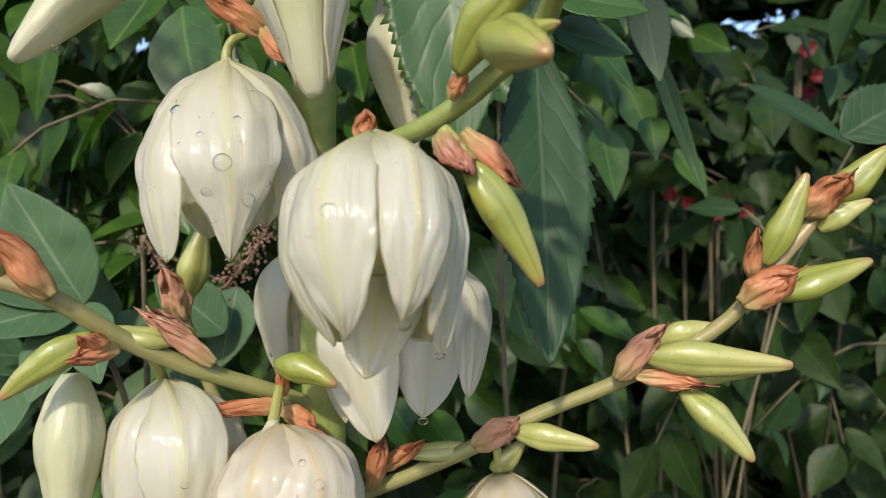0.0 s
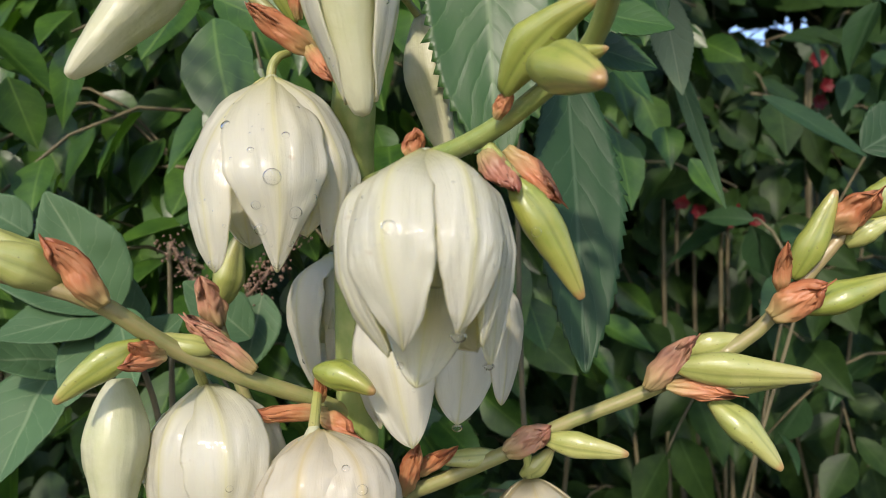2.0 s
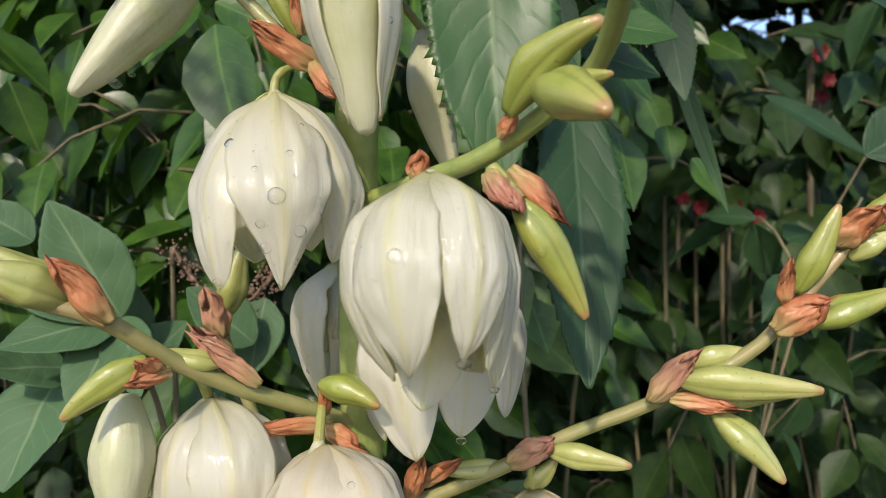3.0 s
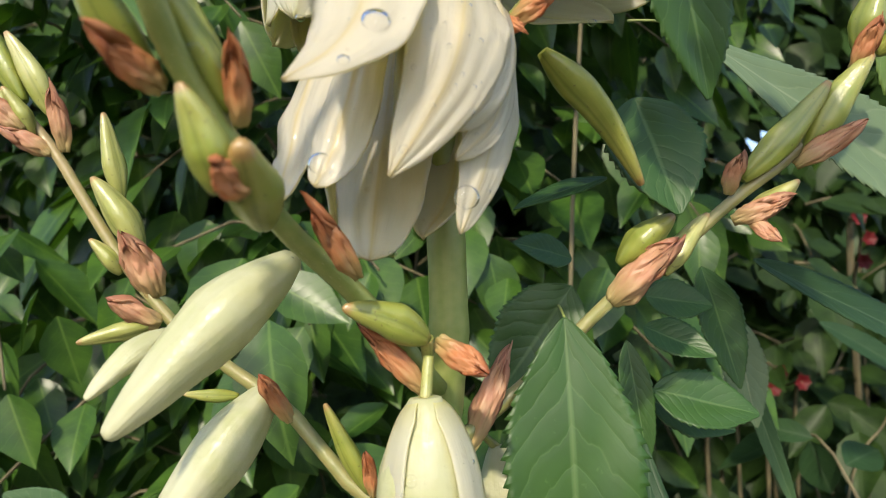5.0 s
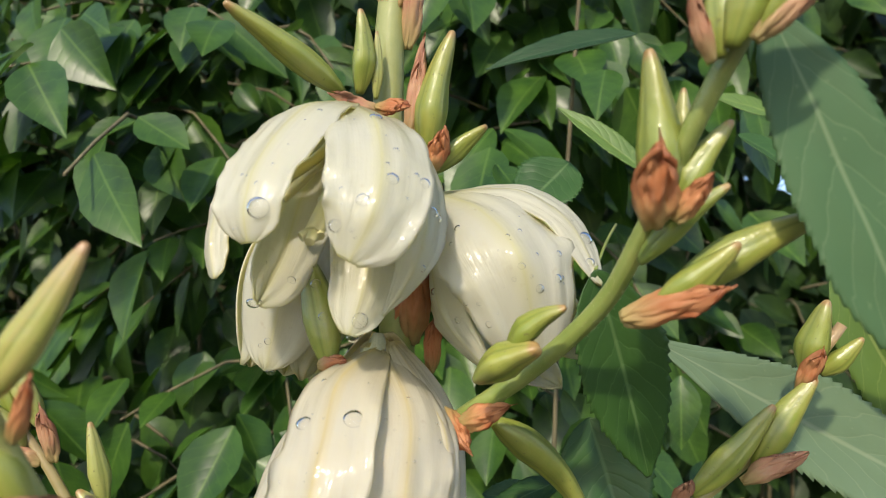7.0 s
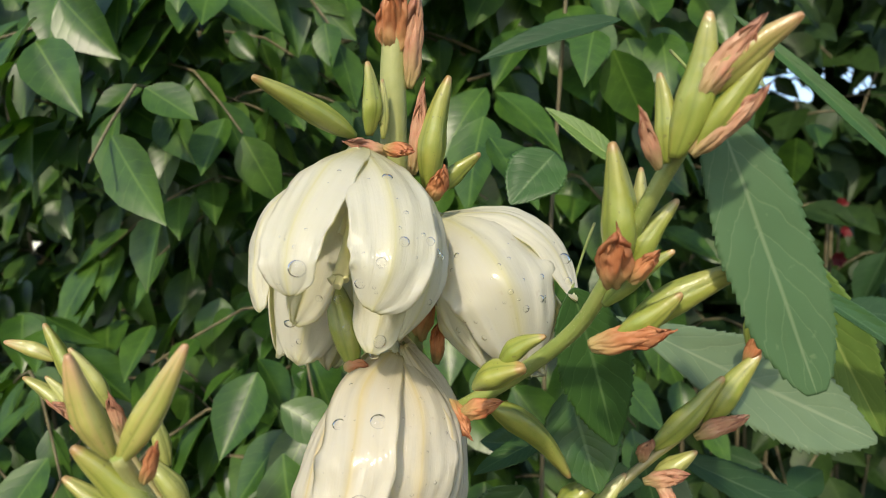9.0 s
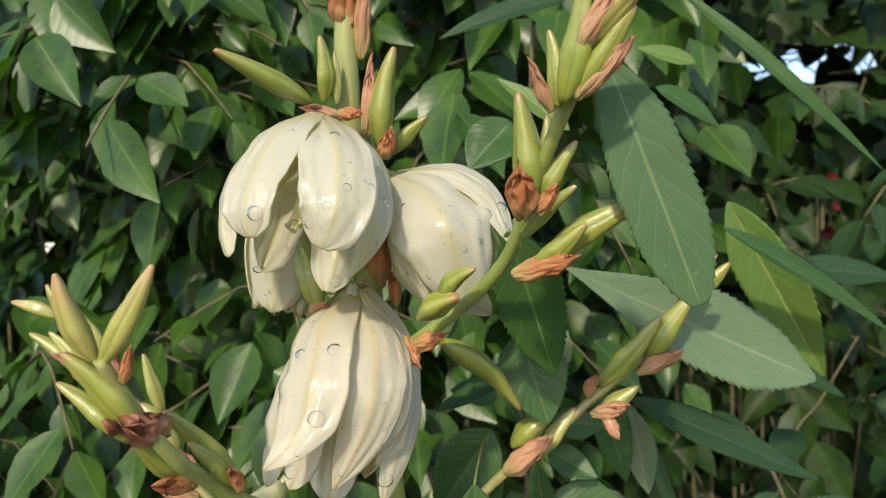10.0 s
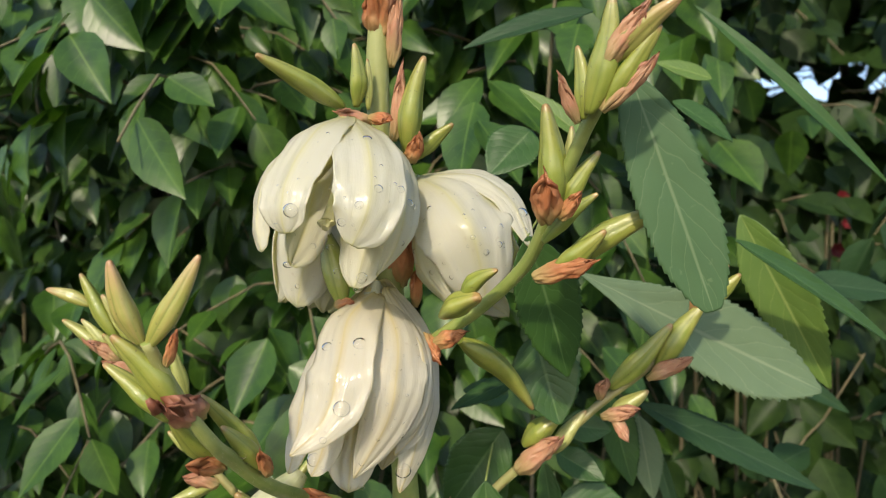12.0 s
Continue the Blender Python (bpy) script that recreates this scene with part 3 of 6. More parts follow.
loose_petal(bell, (0.0124, 0.1600, 1.1560), (0.0129, 0.1540, 1.1096), [(0.0143, 0.1580, 1.1550), (0.0250, 0.1520, 1.1460), (0.0272, 0.1490, 1.1344), (0.0260, 0.1480, 1.1215), (0.0247, 0.1490, 1.1095)], 0.0058, 0.6, 1.2, WET, face=(0.5, -1, 0))
loose_petal(bell, (0.0124, 0.1600, 1.1560), (0.0129, 0.1540, 1.1096), [(0.0143, 0.1580, 1.1547), (0.0259, 0.1460, 1.1400), (0.0260, 0.1420, 1.1274), (0.0226, 0.1420, 1.1139)], 0.0032, 0.7, 1.2, WET)
loose_petal(bell, (0.0124, 0.1600, 1.1560), (0.0129, 0.1540, 1.1096), [(0.0114, 0.1560, 1.1553), (0.0057, 0.1400, 1.1478), (0.0045, 0.1340, 1.1375), (0.0052, 0.1330, 1.1291), (0.0068, 0.1340, 1.1207), (0.0075, 0.1370, 1.1144)], 0.0102, 0.9, 1.0, WET, widths=(0.36, 0.88, 1.0, 0.90, 0.50, 0.02))
loose_petal(bell, (0.0124, 0.1600, 1.1560), (0.0129, 0.1540, 1.1096), [(0.0134, 0.1560, 1.1553), (0.0196, 0.1410, 1.1487), (0.0213, 0.1350, 1.1371), (0.0207, 0.1340, 1.1297), (0.0191, 0.1350, 1.1213), (0.0176, 0.1370, 1.1176)], 0.0078, 0.9, 1.3, WET, widths=(0.5, 1.0, 1.0, 0.85, 0.42, 0.05))
# bell behind the middle bell
bell = flower(yucca, (0.0154, 0.2320, 1.1367), (0.0122, 0.2250, 1.0765), 0.0225, [], WHITE)
loose_petal(bell, (0.0154, 0.2320, 1.1367), (0.0122, 0.2250, 1.0765), [(0.0141, 0.2320, 1.1357), (-0.0007, 0.2180, 1.1154), (0.0019, 0.2130, 1.0951), (0.0057, 0.2130, 1.0760)], 0.0138, 0.5, 0.9, WHITE, face=(-0.1, -1, 0))
loose_petal(bell, (0.0154, 0.2320, 1.1367), (0.0122, 0.2250, 1.0765), [(0.0160, 0.2320, 1.1357), (0.0212, 0.2160, 1.1148), (0.0217, 0.2140, 1.0995), (0.0193, 0.2150, 1.0823)], 0.0138, 0.5, 0.9, WHITE, face=(0.1, -1, 0))
loose_petal(bell, (0.0154, 0.2320, 1.1367), (0.0122, 0.2250, 1.0765), [(0.0169, 0.2320, 1.1357), (0.0352, 0.2220, 1.1194), (0.0356, 0.2190, 1.1036), (0.0333, 0.2180, 1.0871)], 0.0072, 0.6, 1.1, WHITE, face=(0.3, -1, 0))
loose_petal(bell, (0.0154, 0.2320, 1.1367), (0.0122, 0.2250, 1.0765), [(0.0131, 0.2340, 1.1358), (-0.0107, 0.2280, 1.1114), (-0.0092, 0.2250, 1.0935), (-0.0045, 0.2240, 1.0795)], 0.0048, 0.7, 1.2, WHITE, face=(-0.3, -1, 0))
loose_petal(bell, (0.0154, 0.2320, 1.1367), (0.0122, 0.2250, 1.0765), [(0.0151, 0.2380, 1.1359), (0.0023, 0.2500, 1.1132), (0.0039, 0.2450, 1.0936), (0.0057, 0.2400, 1.0827)], 0.012, 0.8, 1, WHITE)
loose_petal(bell, (0.0154, 0.2320, 1.1367), (0.0122, 0.2250, 1.0765), [(0.0161, 0.2380, 1.1359), (0.0268, 0.2500, 1.1124), (0.0240, 0.2450, 1.0969), (0.0234, 0.2400, 1.0879)], 0.012, 0.8, 1, WHITE)
# pale bell beside the stem
bell = flower(yucca, (-0.0260, 0.2680, 1.1371), (-0.0307, 0.2660, 1.0851), 0.015, [], WHITE)
loose_petal(bell, (-0.0260, 0.2680, 1.1371), (-0.0307, 0.2660, 1.0851), [(-0.0262, 0.2660, 1.1366), (-0.0348, 0.2590, 1.1286), (-0.0371, 0.2560, 1.1120), (-0.0316, 0.2590, 1.0868)], 0.0108, 0.9, 1.1, WHITE)
loose_petal(bell, (-0.0260, 0.2680, 1.1371), (-0.0307, 0.2660, 1.0851), [(-0.0253, 0.2660, 1.1365), (-0.0227, 0.2620, 1.1217), (-0.0234, 0.2620, 1.1025), (-0.0271, 0.2640, 1.0853)], 0.006, 0.8, 1, WHITE)
loose_petal(bell, (-0.0260, 0.2680, 1.1371), (-0.0307, 0.2660, 1.0851), [(-0.0265, 0.2710, 1.1367), (-0.0353, 0.2780, 1.1171), (-0.0343, 0.2760, 1.0991), (-0.0325, 0.2710, 1.0886)], 0.01, 0.8, 1, WHITE)
# bells below
bell = flower(yucca, (-0.0585, 0.2200, 1.0966), (-0.0562, 0.2120, 1.0420), 0.0220, [], WHITE, label='cream bell hanging below its branch')
loose_petal(bell, (-0.0585, 0.2200, 1.0966), (-0.0562, 0.2120, 1.0420), [(-0.0608, 0.2240, 1.0948), (-0.0730, 0.2360, 1.0771), (-0.0733, 0.2360, 1.0588), (-0.0658, 0.2260, 1.0410)], 0.0130, 0.80, 1.0, WHITE, widths=(0.28, 0.66, 0.90, 1.0, 1.0, 0.90, 0.66, 0.34, 0.03))
loose_petal(bell, (-0.0585, 0.2200, 1.0966), (-0.0562, 0.2120, 1.0420), [(-0.0601, 0.2240, 1.0948), (-0.0565, 0.2360, 1.0765), (-0.0551, 0.2360, 1.0581), (-0.0554, 0.2260, 1.0406)], 0.0130, 0.80, 1.0, WHITE, widths=(0.28, 0.66, 0.90, 1.0, 1.0, 0.90, 0.66, 0.34, 0.03))
loose_petal(bell, (-0.0585, 0.2200, 1.0966), (-0.0562, 0.2120, 1.0420), [(-0.0574, 0.2190, 1.0955), (-0.0430, 0.2120, 1.0875), (-0.0371, 0.2090, 1.0759), (-0.0375, 0.2090, 1.0599), (-0.0453, 0.2120, 1.0414)], 0.0092, 0.80, 1.0, WHITE, face=(0.6, -1, 0), widths=(0.28, 0.66, 0.90, 1.0, 1.0, 0.90, 0.66, 0.34, 0.03))
loose_petal(bell, (-0.0585, 0.2200, 1.0966), (-0.0562, 0.2120, 1.0420), [(-0.0590, 0.2180, 1.0958), (-0.0631, 0.2060, 1.0880), (-0.0650, 0.2020, 1.0774), (-0.0642, 0.2020, 1.0620), (-0.0589, 0.2060, 1.0447)], 0.0108, 0.80, 1.0, WHITE, face=(-0.5, -1, 0.1), widths=(0.28, 0.66, 0.90, 1.0, 1.0, 0.90, 0.66, 0.34, 0.03))
loose_petal(bell, (-0.0585, 0.2200, 1.0966), (-0.0562, 0.2120, 1.0420), [(-0.0574, 0.2170, 1.0961), (-0.0482, 0.2020, 1.0891), (-0.0447, 0.1960, 1.0783), (-0.0456, 0.1960, 1.0635), (-0.0510, 0.2020, 1.0447)], 0.0128, 0.75, 1.0, WHITE, face=(0.15, -1, 0.1), widths=(0.28, 0.66, 0.90, 1.0, 1.0, 0.90, 0.66, 0.34, 0.03))
bell = flower(yucca, (-0.0215, 0.2000, 1.0859), (-0.0183, 0.1900, 1.0372), 0.0220, [], WARM, label='ivory bell with a warm stripe down each petal')
loose_petal(bell, (-0.0215, 0.2000, 1.0859), (-0.0183, 0.1900, 1.0372), [(-0.0212, 0.2040, 1.0839), (-0.0328, 0.2160, 1.0688), (-0.0332, 0.2160, 1.0522), (-0.0260, 0.2060, 1.0371)], 0.0130, 0.80, 1.0, WARM, widths=(0.28, 0.66, 0.90, 1.0, 1.0, 0.90, 0.66, 0.34, 0.03))
loose_petal(bell, (-0.0215, 0.2000, 1.0859), (-0.0183, 0.1900, 1.0372), [(-0.0197, 0.2040, 1.0838), (-0.0127, 0.2160, 1.0680), (-0.0115, 0.2160, 1.0514), (-0.0150, 0.2060, 1.0366)], 0.0130, 0.80, 1.0, WARM, widths=(0.28, 0.66, 0.90, 1.0, 1.0, 0.90, 0.66, 0.34, 0.03))
loose_petal(bell, (-0.0215, 0.2000, 1.0859), (-0.0183, 0.1900, 1.0372), [(-0.0212, 0.2000, 1.0849), (-0.0300, 0.1950, 1.0778), (-0.0338, 0.1920, 1.0674), (-0.0335, 0.1920, 1.0544), (-0.0280, 0.1960, 1.0391)], 0.0082, 0.80, 1.0, WARM, face=(-0.6, -1, 0), widths=(0.28, 0.66, 0.90, 1.0, 1.0, 0.90, 0.66, 0.34, 0.03))
loose_petal(bell, (-0.0215, 0.2000, 1.0859), (-0.0183, 0.1900, 1.0372), [(-0.0178, 0.2000, 1.0847), (-0.0057, 0.1960, 1.0783), (-0.0009, 0.1940, 1.0683), (-0.0016, 0.1940, 1.0536), (-0.0086, 0.1960, 1.0383)], 0.0086, 0.80, 1.0, WARM, face=(0.6, -1, 0), widths=(0.28, 0.66, 0.90, 1.0, 1.0, 0.90, 0.66, 0.34, 0.03))
loose_petal(bell, (-0.0215, 0.2000, 1.0859), (-0.0183, 0.1900, 1.0372), [(-0.0183, 0.1980, 1.0854), (-0.0089, 0.1860, 1.0812), (-0.0055, 0.1800, 1.0733), (-0.0067, 0.1800, 1.0598), (-0.0120, 0.1840, 1.0431)], 0.0112, 0.75, 1.0, WARM, face=(0.35, -1, 0.1), widths=(0.28, 0.66, 0.90, 1.0, 1.0, 0.90, 0.66, 0.34, 0.03))
loose_petal(bell, (-0.0215, 0.2000, 1.0859), (-0.0183, 0.1900, 1.0372), [(-0.0195, 0.1980, 1.0856), (-0.0208, 0.1850, 1.0820), (-0.0211, 0.1780, 1.0746), (-0.0211, 0.1780, 1.0612), (-0.0198, 0.1820, 1.0445)], 0.0116, 0.75, 1.0, WARM, face=(-0.25, -1, 0.1), widths=(0.28, 0.66, 0.90, 1.0, 1.0, 0.90, 0.66, 0.34, 0.03))
pedicel(yucca, (-0.0233, 0.2180, 1.0934), (-0.0215, 0.2000, 1.0846), 0.0014)
pedicel(yucca, (-0.0569, 0.2060, 1.1048), (-0.0587, 0.2200, 1.0950), 0.0014)
flower(yucca, (0.0432, 0.2290, 1.0607), (0.0457, 0.2200, 1.0191), 0.0190, SIX, WARM, shoulder=0.9)
pedicel(yucca, (0.0420, 0.2270, 1.0705), (0.0432, 0.2290, 1.0598), 0.0014)
# large bell in mid-height
bell = flower(yucca, (-0.0096, 0.1640, 1.3330), (-0.0129, 0.1540, 1.2608), 0.0225, [], WARM, label='large ivory bell with a curled petal')
loose_petal(bell, (-0.0096, 0.1640, 1.3330), (-0.0129, 0.1540, 1.2608), [(-0.0114, 0.1700, 1.3342), (-0.0257, 0.1800, 1.3105), (-0.0268, 0.1760, 1.2809), (-0.0252, 0.1650, 1.2589)], 0.0105, 0.8, 1.3, WARM)
loose_petal(bell, (-0.0096, 0.1640, 1.3330), (-0.0129, 0.1540, 1.2608), [(-0.0078, 0.1700, 1.3342), (0.0011, 0.1800, 1.3108), (-0.0015, 0.1780, 1.2813), (-0.0082, 0.1650, 1.2642)], 0.0105, 0.8, 1.3, WARM)
loose_petal(bell, (-0.0096, 0.1640, 1.3330), (-0.0129, 0.1540, 1.2608), [(-0.0106, 0.1680, 1.3335), (-0.0159, 0.1720, 1.3089), (-0.0183, 0.1660, 1.2806), (-0.0193, 0.1580, 1.2581)], 0.0122, 0.5, 2.2, WARM, face=(0, -1, 0))
loose_petal(bell, (-0.0096, 0.1640, 1.3330), (-0.0129, 0.1540, 1.2608), [(-0.0111, 0.1650, 1.3323), (-0.0273, 0.1560, 1.3106), (-0.0338, 0.1500, 1.2905), (-0.0353, 0.1480, 1.2785), (-0.0379, 0.1470, 1.2683)], 0.0072, 0.5, 1.6, WARM, face=(-0.4, -1, 0))
loose_petal(bell, (-0.0096, 0.1640, 1.3330), (-0.0129, 0.1540, 1.2608), [(-0.0109, 0.1620, 1.3312), (-0.0193, 0.1460, 1.3033), (-0.0225, 0.1420, 1.2875), (-0.0244, 0.1400, 1.2779), (-0.0279, 0.1390, 1.2701)], 0.0066, 0.6, 1.9, WARM, face=(-0.2, -1, 0))
loose_petal(bell, (-0.0096, 0.1640, 1.3330), (-0.0129, 0.1540, 1.2608), [(-0.0054, 0.1620, 1.3317), (0.0066, 0.1560, 1.3136), (0.0085, 0.1510, 1.2936), (0.0055, 0.1480, 1.2768), (0.0004, 0.1470, 1.2621)], 0.0082, 0.55, 0.9, WARM, face=(0.4, -1, 0))
loose_petal(bell, (-0.0096, 0.1640, 1.3330), (-0.0129, 0.1540, 1.2608), [(-0.0053, 0.1600, 1.3309), (0.0060, 0.1510, 1.3148), (0.0092, 0.1470, 1.2978), (0.0069, 0.1440, 1.2847), (-0.0004, 0.1420, 1.2762)], 0.005, 0.7, 1.4, WARM, face=(0.5, -1, 0))
loose_petal(bell, (-0.0096, 0.1640, 1.3330), (-0.0129, 0.1540, 1.2608), [(-0.0064, 0.1600, 1.3290), (0.0071, 0.1460, 1.3137), (0.0090, 0.1410, 1.3012), (0.0058, 0.1390, 1.2887), (-0.0003, 0.1380, 1.2809)], 0.0056, 0.8, 1.2, WARM, face=(0.6, -1, 0))
loose_petal(bell, (-0.0096, 0.1640, 1.3330), (-0.0129, 0.1540, 1.2608), [(-0.0078, 0.1600, 1.3291), (0.0004, 0.1420, 1.3162), (0.0009, 0.1340, 1.3027), (-0.0023, 0.1330, 1.2886), (-0.0130, 0.1350, 1.2710)], 0.0118, 0.62, 1.1, WARM, face=(0.35, -1, 0), widths=(0.30, 0.70, 0.92, 1.0, 1.0, 0.92, 0.74, 0.44, 0.03))
loose_petal(bell, (-0.0096, 0.1640, 1.3330), (-0.0129, 0.1540, 1.2608), [(-0.0095, 0.1600, 1.3295), (-0.0157, 0.1420, 1.3212), (-0.0164, 0.1290, 1.3083), (-0.0177, 0.1250, 1.2979), (-0.0219, 0.1210, 1.2895), (-0.0291, 0.1180, 1.2830)], 0.0122, 0.60, 1.1, WARM, face=(-0.3, -1, 0.1), widths=(0.34, 0.78, 0.98, 1.0, 0.98, 0.86, 0.60, 0.30, 0.02))
# upper open bell
UB, UE = (-0.0181, 0.1480, 1.3916), (-0.0203, 0.1430, 1.3359)
bell = flower(yucca, UB, UE, 0.0255, [], WHITE, label='open cream bell with round-ended petals', pistil=False)
loose_petal(bell, UB, UE, [(-0.0180, 0.1560, 1.3912), (-0.0240, 0.1730, 1.3760), (-0.0240, 0.1720, 1.3560), (-0.0215, 0.1620, 1.3440)], 0.0125, 0.7, 1.5, WHITE)
loose_petal(bell, UB, UE, [(-0.0178, 0.1550, 1.3905), (-0.0302, 0.1630, 1.3735), (-0.0337, 0.1560, 1.3537), (-0.0361, 0.1450, 1.3399)], 0.0105, 0.75, 1.9, WHITE, widths=(0.3, 0.75, 0.95, 1.0, 1.0, 0.97, 0.90, 0.80, 0.60, 0.20))
loose_petal(bell, UB, UE, [(-0.0153, 0.1530, 1.3900), (-0.0109, 0.1440, 1.3654), (-0.0097, 0.1390, 1.3465), (-0.0127, 0.1365, 1.3324)], 0.0088, 0.55, 1.9, WHITE, face=(0.1, -1, 0), widths=(0.3, 0.7, 0.9, 1.0, 1.0, 1.0, 0.95, 0.85, 0.62, 0.20))
loose_petal(bell, UB, UE, [(-0.0200, 0.1500, 1.3900), (-0.0408, 0.1410, 1.3740), (-0.0445, 0.1360, 1.3568), (-0.0422, 0.1330, 1.3445)], 0.0050, 0.9, 2.4, WHITE, face=(-0.3, -1, 0))
loose_petal(bell, UB, UE, [(-0.0150, 0.1500, 1.3905), (0.0004, 0.1390, 1.3768), (0.0042, 0.1320, 1.3601), (0.0020, 0.1300, 1.3467), (-0.0046, 0.1320, 1.3365)], 0.0082, 0.75, 1.7, WHITE, face=(0.5, -1, 0), widths=(0.3, 0.85, 1.0, 1.0, 0.75, 0.35, 0.03))
loose_petal(bell, UB, UE, [(-0.0170, 0.1480, 1.3912), (-0.0228, 0.1310, 1.3836), (-0.0288, 0.1190, 1.3676), (-0.0303, 0.1155, 1.3582), (-0.0297, 0.1170, 1.3497)], 0.0094, 0.55, 2.8, WHITE, face=(-0.35, -1, 0.15), widths=(0.35, 0.72, 0.92, 1.02, 1.04, 1.03, 1.0, 0.95, 0.86, 0.68, 0.22), frilled=0.9)
loose_petal(bell, UB, UE, [(-0.0160, 0.1480, 1.3912), (-0.0074, 0.1280, 1.3789), (-0.0036, 0.1160, 1.3645), (-0.0050, 0.1130, 1.3539), (-0.0094, 0.1150, 1.3458)], 0.0114, 0.62, 2.4, WHITE, face=(0.2, -1, 0.15), widths=(0.32, 0.68, 0.90, 1.0, 1.02, 1.02, 0.99, 0.92, 0.82, 0.62, 0.20), frilled=0.9)
PISTIL = [(-0.0178, 0.1470, 1.3880), (-0.0165, 0.1400, 1.3720), (-0.0178, 0.1330, 1.3610), (-0.0194, 0.1270, 1.3535)]
branch("pistil", bell, PISTIL, 0.0030, 0.0020, CREAM_HEART, "thick pale yellow pistil with a three-lobed end", 14)
for k in range(3):
    w = 0.6 + k * 2.094
    side = Vector((math.cos(w), 0.5 * math.sin(w), 0.4 * math.sin(w))) * 0.0014
    branch("stigma_lobe", bell, [Vector(PISTIL[-1]) + side * 0.5 + Vector((0.0003, 0.0015, 0.0020)), Vector(PISTIL[-1]) + side, Vector(PISTIL[-1]) + side * 1.7 + Vector((-0.0004, -0.0010, -0.0012))], 0.0013, 0.0011, CREAM_HEART, "", 8)
for k, (dx, dy) in enumerate(((-0.0095, -0.004), (-0.004, 0.011), (0.006, -0.009), (0.008, 0.007), (-0.011, 0.006))):
    branch("stamen", bell, [(-0.0178, 0.1460, 1.3850), (-0.0175 + dx * 0.4, 0.1430 + dy * 0.4, 1.3760), (-0.0178 + dx, 0.1400 + dy, 1.3690), (-0.0182 + dx * 1.25, 0.1385 + dy * 1.2, 1.3660)], 0.0011, 0.0016, CREAM_HEART, "", 10)
# bell turned to the side
bell = flower(yucca, (0.0049, 0.1680, 1.3724), (0.0349, 0.1680, 1.3243), 0.0215, [], WHITE, label='glossy cream bell turned sideways')
loose_petal(bell, (0.0049, 0.1680, 1.3724), (0.0349, 0.1680, 1.3243), [(0.0062, 0.1750, 1.3724), (0.0245, 0.1920, 1.3598), (0.0357, 0.1870, 1.3434), (0.0513, 0.1750, 1.3289)], 0.014, 0.8, 1.2, WHITE)
loose_petal(bell, (0.0049, 0.1680, 1.3724), (0.0349, 0.1680, 1.3243), [(0.0056, 0.1750, 1.3724), (0.0105, 0.1920, 1.3507), (0.0220, 0.1870, 1.3322), (0.0391, 0.1700, 1.3200)], 0.013, 0.8, 1.2, WHITE)
loose_petal(bell, (0.0049, 0.1680, 1.3724), (0.0349, 0.1680, 1.3243), [(0.0052, 0.1700, 1.3718), (0.0047, 0.1620, 1.3538), (0.0082, 0.1560, 1.3374), (0.0196, 0.1550, 1.3243)], 0.009, 0.9, 1, WHITE)
loose_petal(bell, (0.0049, 0.1680, 1.3724), (0.0349, 0.1680, 1.3243), [(0.0064, 0.1660, 1.3721), (0.0260, 0.1600, 1.3715), (0.0388, 0.1550, 1.3626), (0.0462, 0.1500, 1.3453)], 0.0066, 0.5, 1.3, WHITE, face=(0.35, -1, 0.5))
loose_petal(bell, (0.0049, 0.1680, 1.3724), (0.0349, 0.1680, 1.3243), [(0.0059, 0.1660, 1.3717), (0.0171, 0.1510, 1.3639), (0.0264, 0.1420, 1.3478), (0.0308, 0.1500, 1.3256)], 0.0192, 1.05, 1.7, WHITE)
pedicel(yucca, (0.0002, 0.1650, 1.3750), (0.0068, 0.1680, 1.3700), 0.0016)
# bell behind the upper one
ROUND = [(az, ln, 44, 0.60, edge, scale, 0, 0, 2.4) for az, ln, w, r, edge, scale, tw, cu, bl in SIX]
flower(yucca, (-0.0296, 0.1900, 1.3759), (-0.0424, 0.1850, 1.3225), 0.0185, ROUND)

# large pale buds
budc = bud(yucca, (-0.0077, 0.1700, 1.2278), (-0.0031, 0.1740, 1.1692), 0.0108, BUD_WHITE, 0.0, 0.40)
axis, a, b = frame_of(Vector((-0.0031, 0.1740, 1.1692)) - Vector((-0.0077, 0.1700, 1.2278)))
for az in (75, -75):
    petal(budc, Vector((-0.0077, 0.1700, 1.2278)), axis, a, b, 0.0575, 0.0118, az, 42, 0.30, 0.05, WHITE)
pedicel(yucca, (-0.0071, 0.1720, 1.2370), (-0.0077, 0.1700, 1.2271), 0.0013)
bud(yucca, (-0.0530, 0.2040, 1.2278), (-0.0809, 0.1860, 1.1837), 0.0088, BUD_WHITE, 0.0)
bud(yucca, (-0.0400, 0.1720, 1.2606), (-0.0705, 0.1500, 1.2221), 0.0085, BUD_WHITE, 0.05)
bud(yucca, (-0.0690, 0.1720, 1.2430), (-0.0801, 0.1580, 1.2285), 0.0036, BUD_WHITE, 0.0)
pedicel(yucca, (-0.0379, 0.1740, 1.2638), (-0.0406, 0.1720, 1.2601), 0.0014)
bud(yucca, (-0.0792, 0.2080, 1.0999), (-0.0771, 0.2000, 1.0559), 0.0092, BUD_WHITE, 0.0)

bud(yucca, (0.0117, 0.2190, 1.2098), (0.0195, 0.2160, 1.1631), 0.0074, BUD_WHITE, 0.0)
pedicel(yucca, (0.0042, 0.2120, 1.2166), (0.0117, 0.2190, 1.2089), 0.0012)

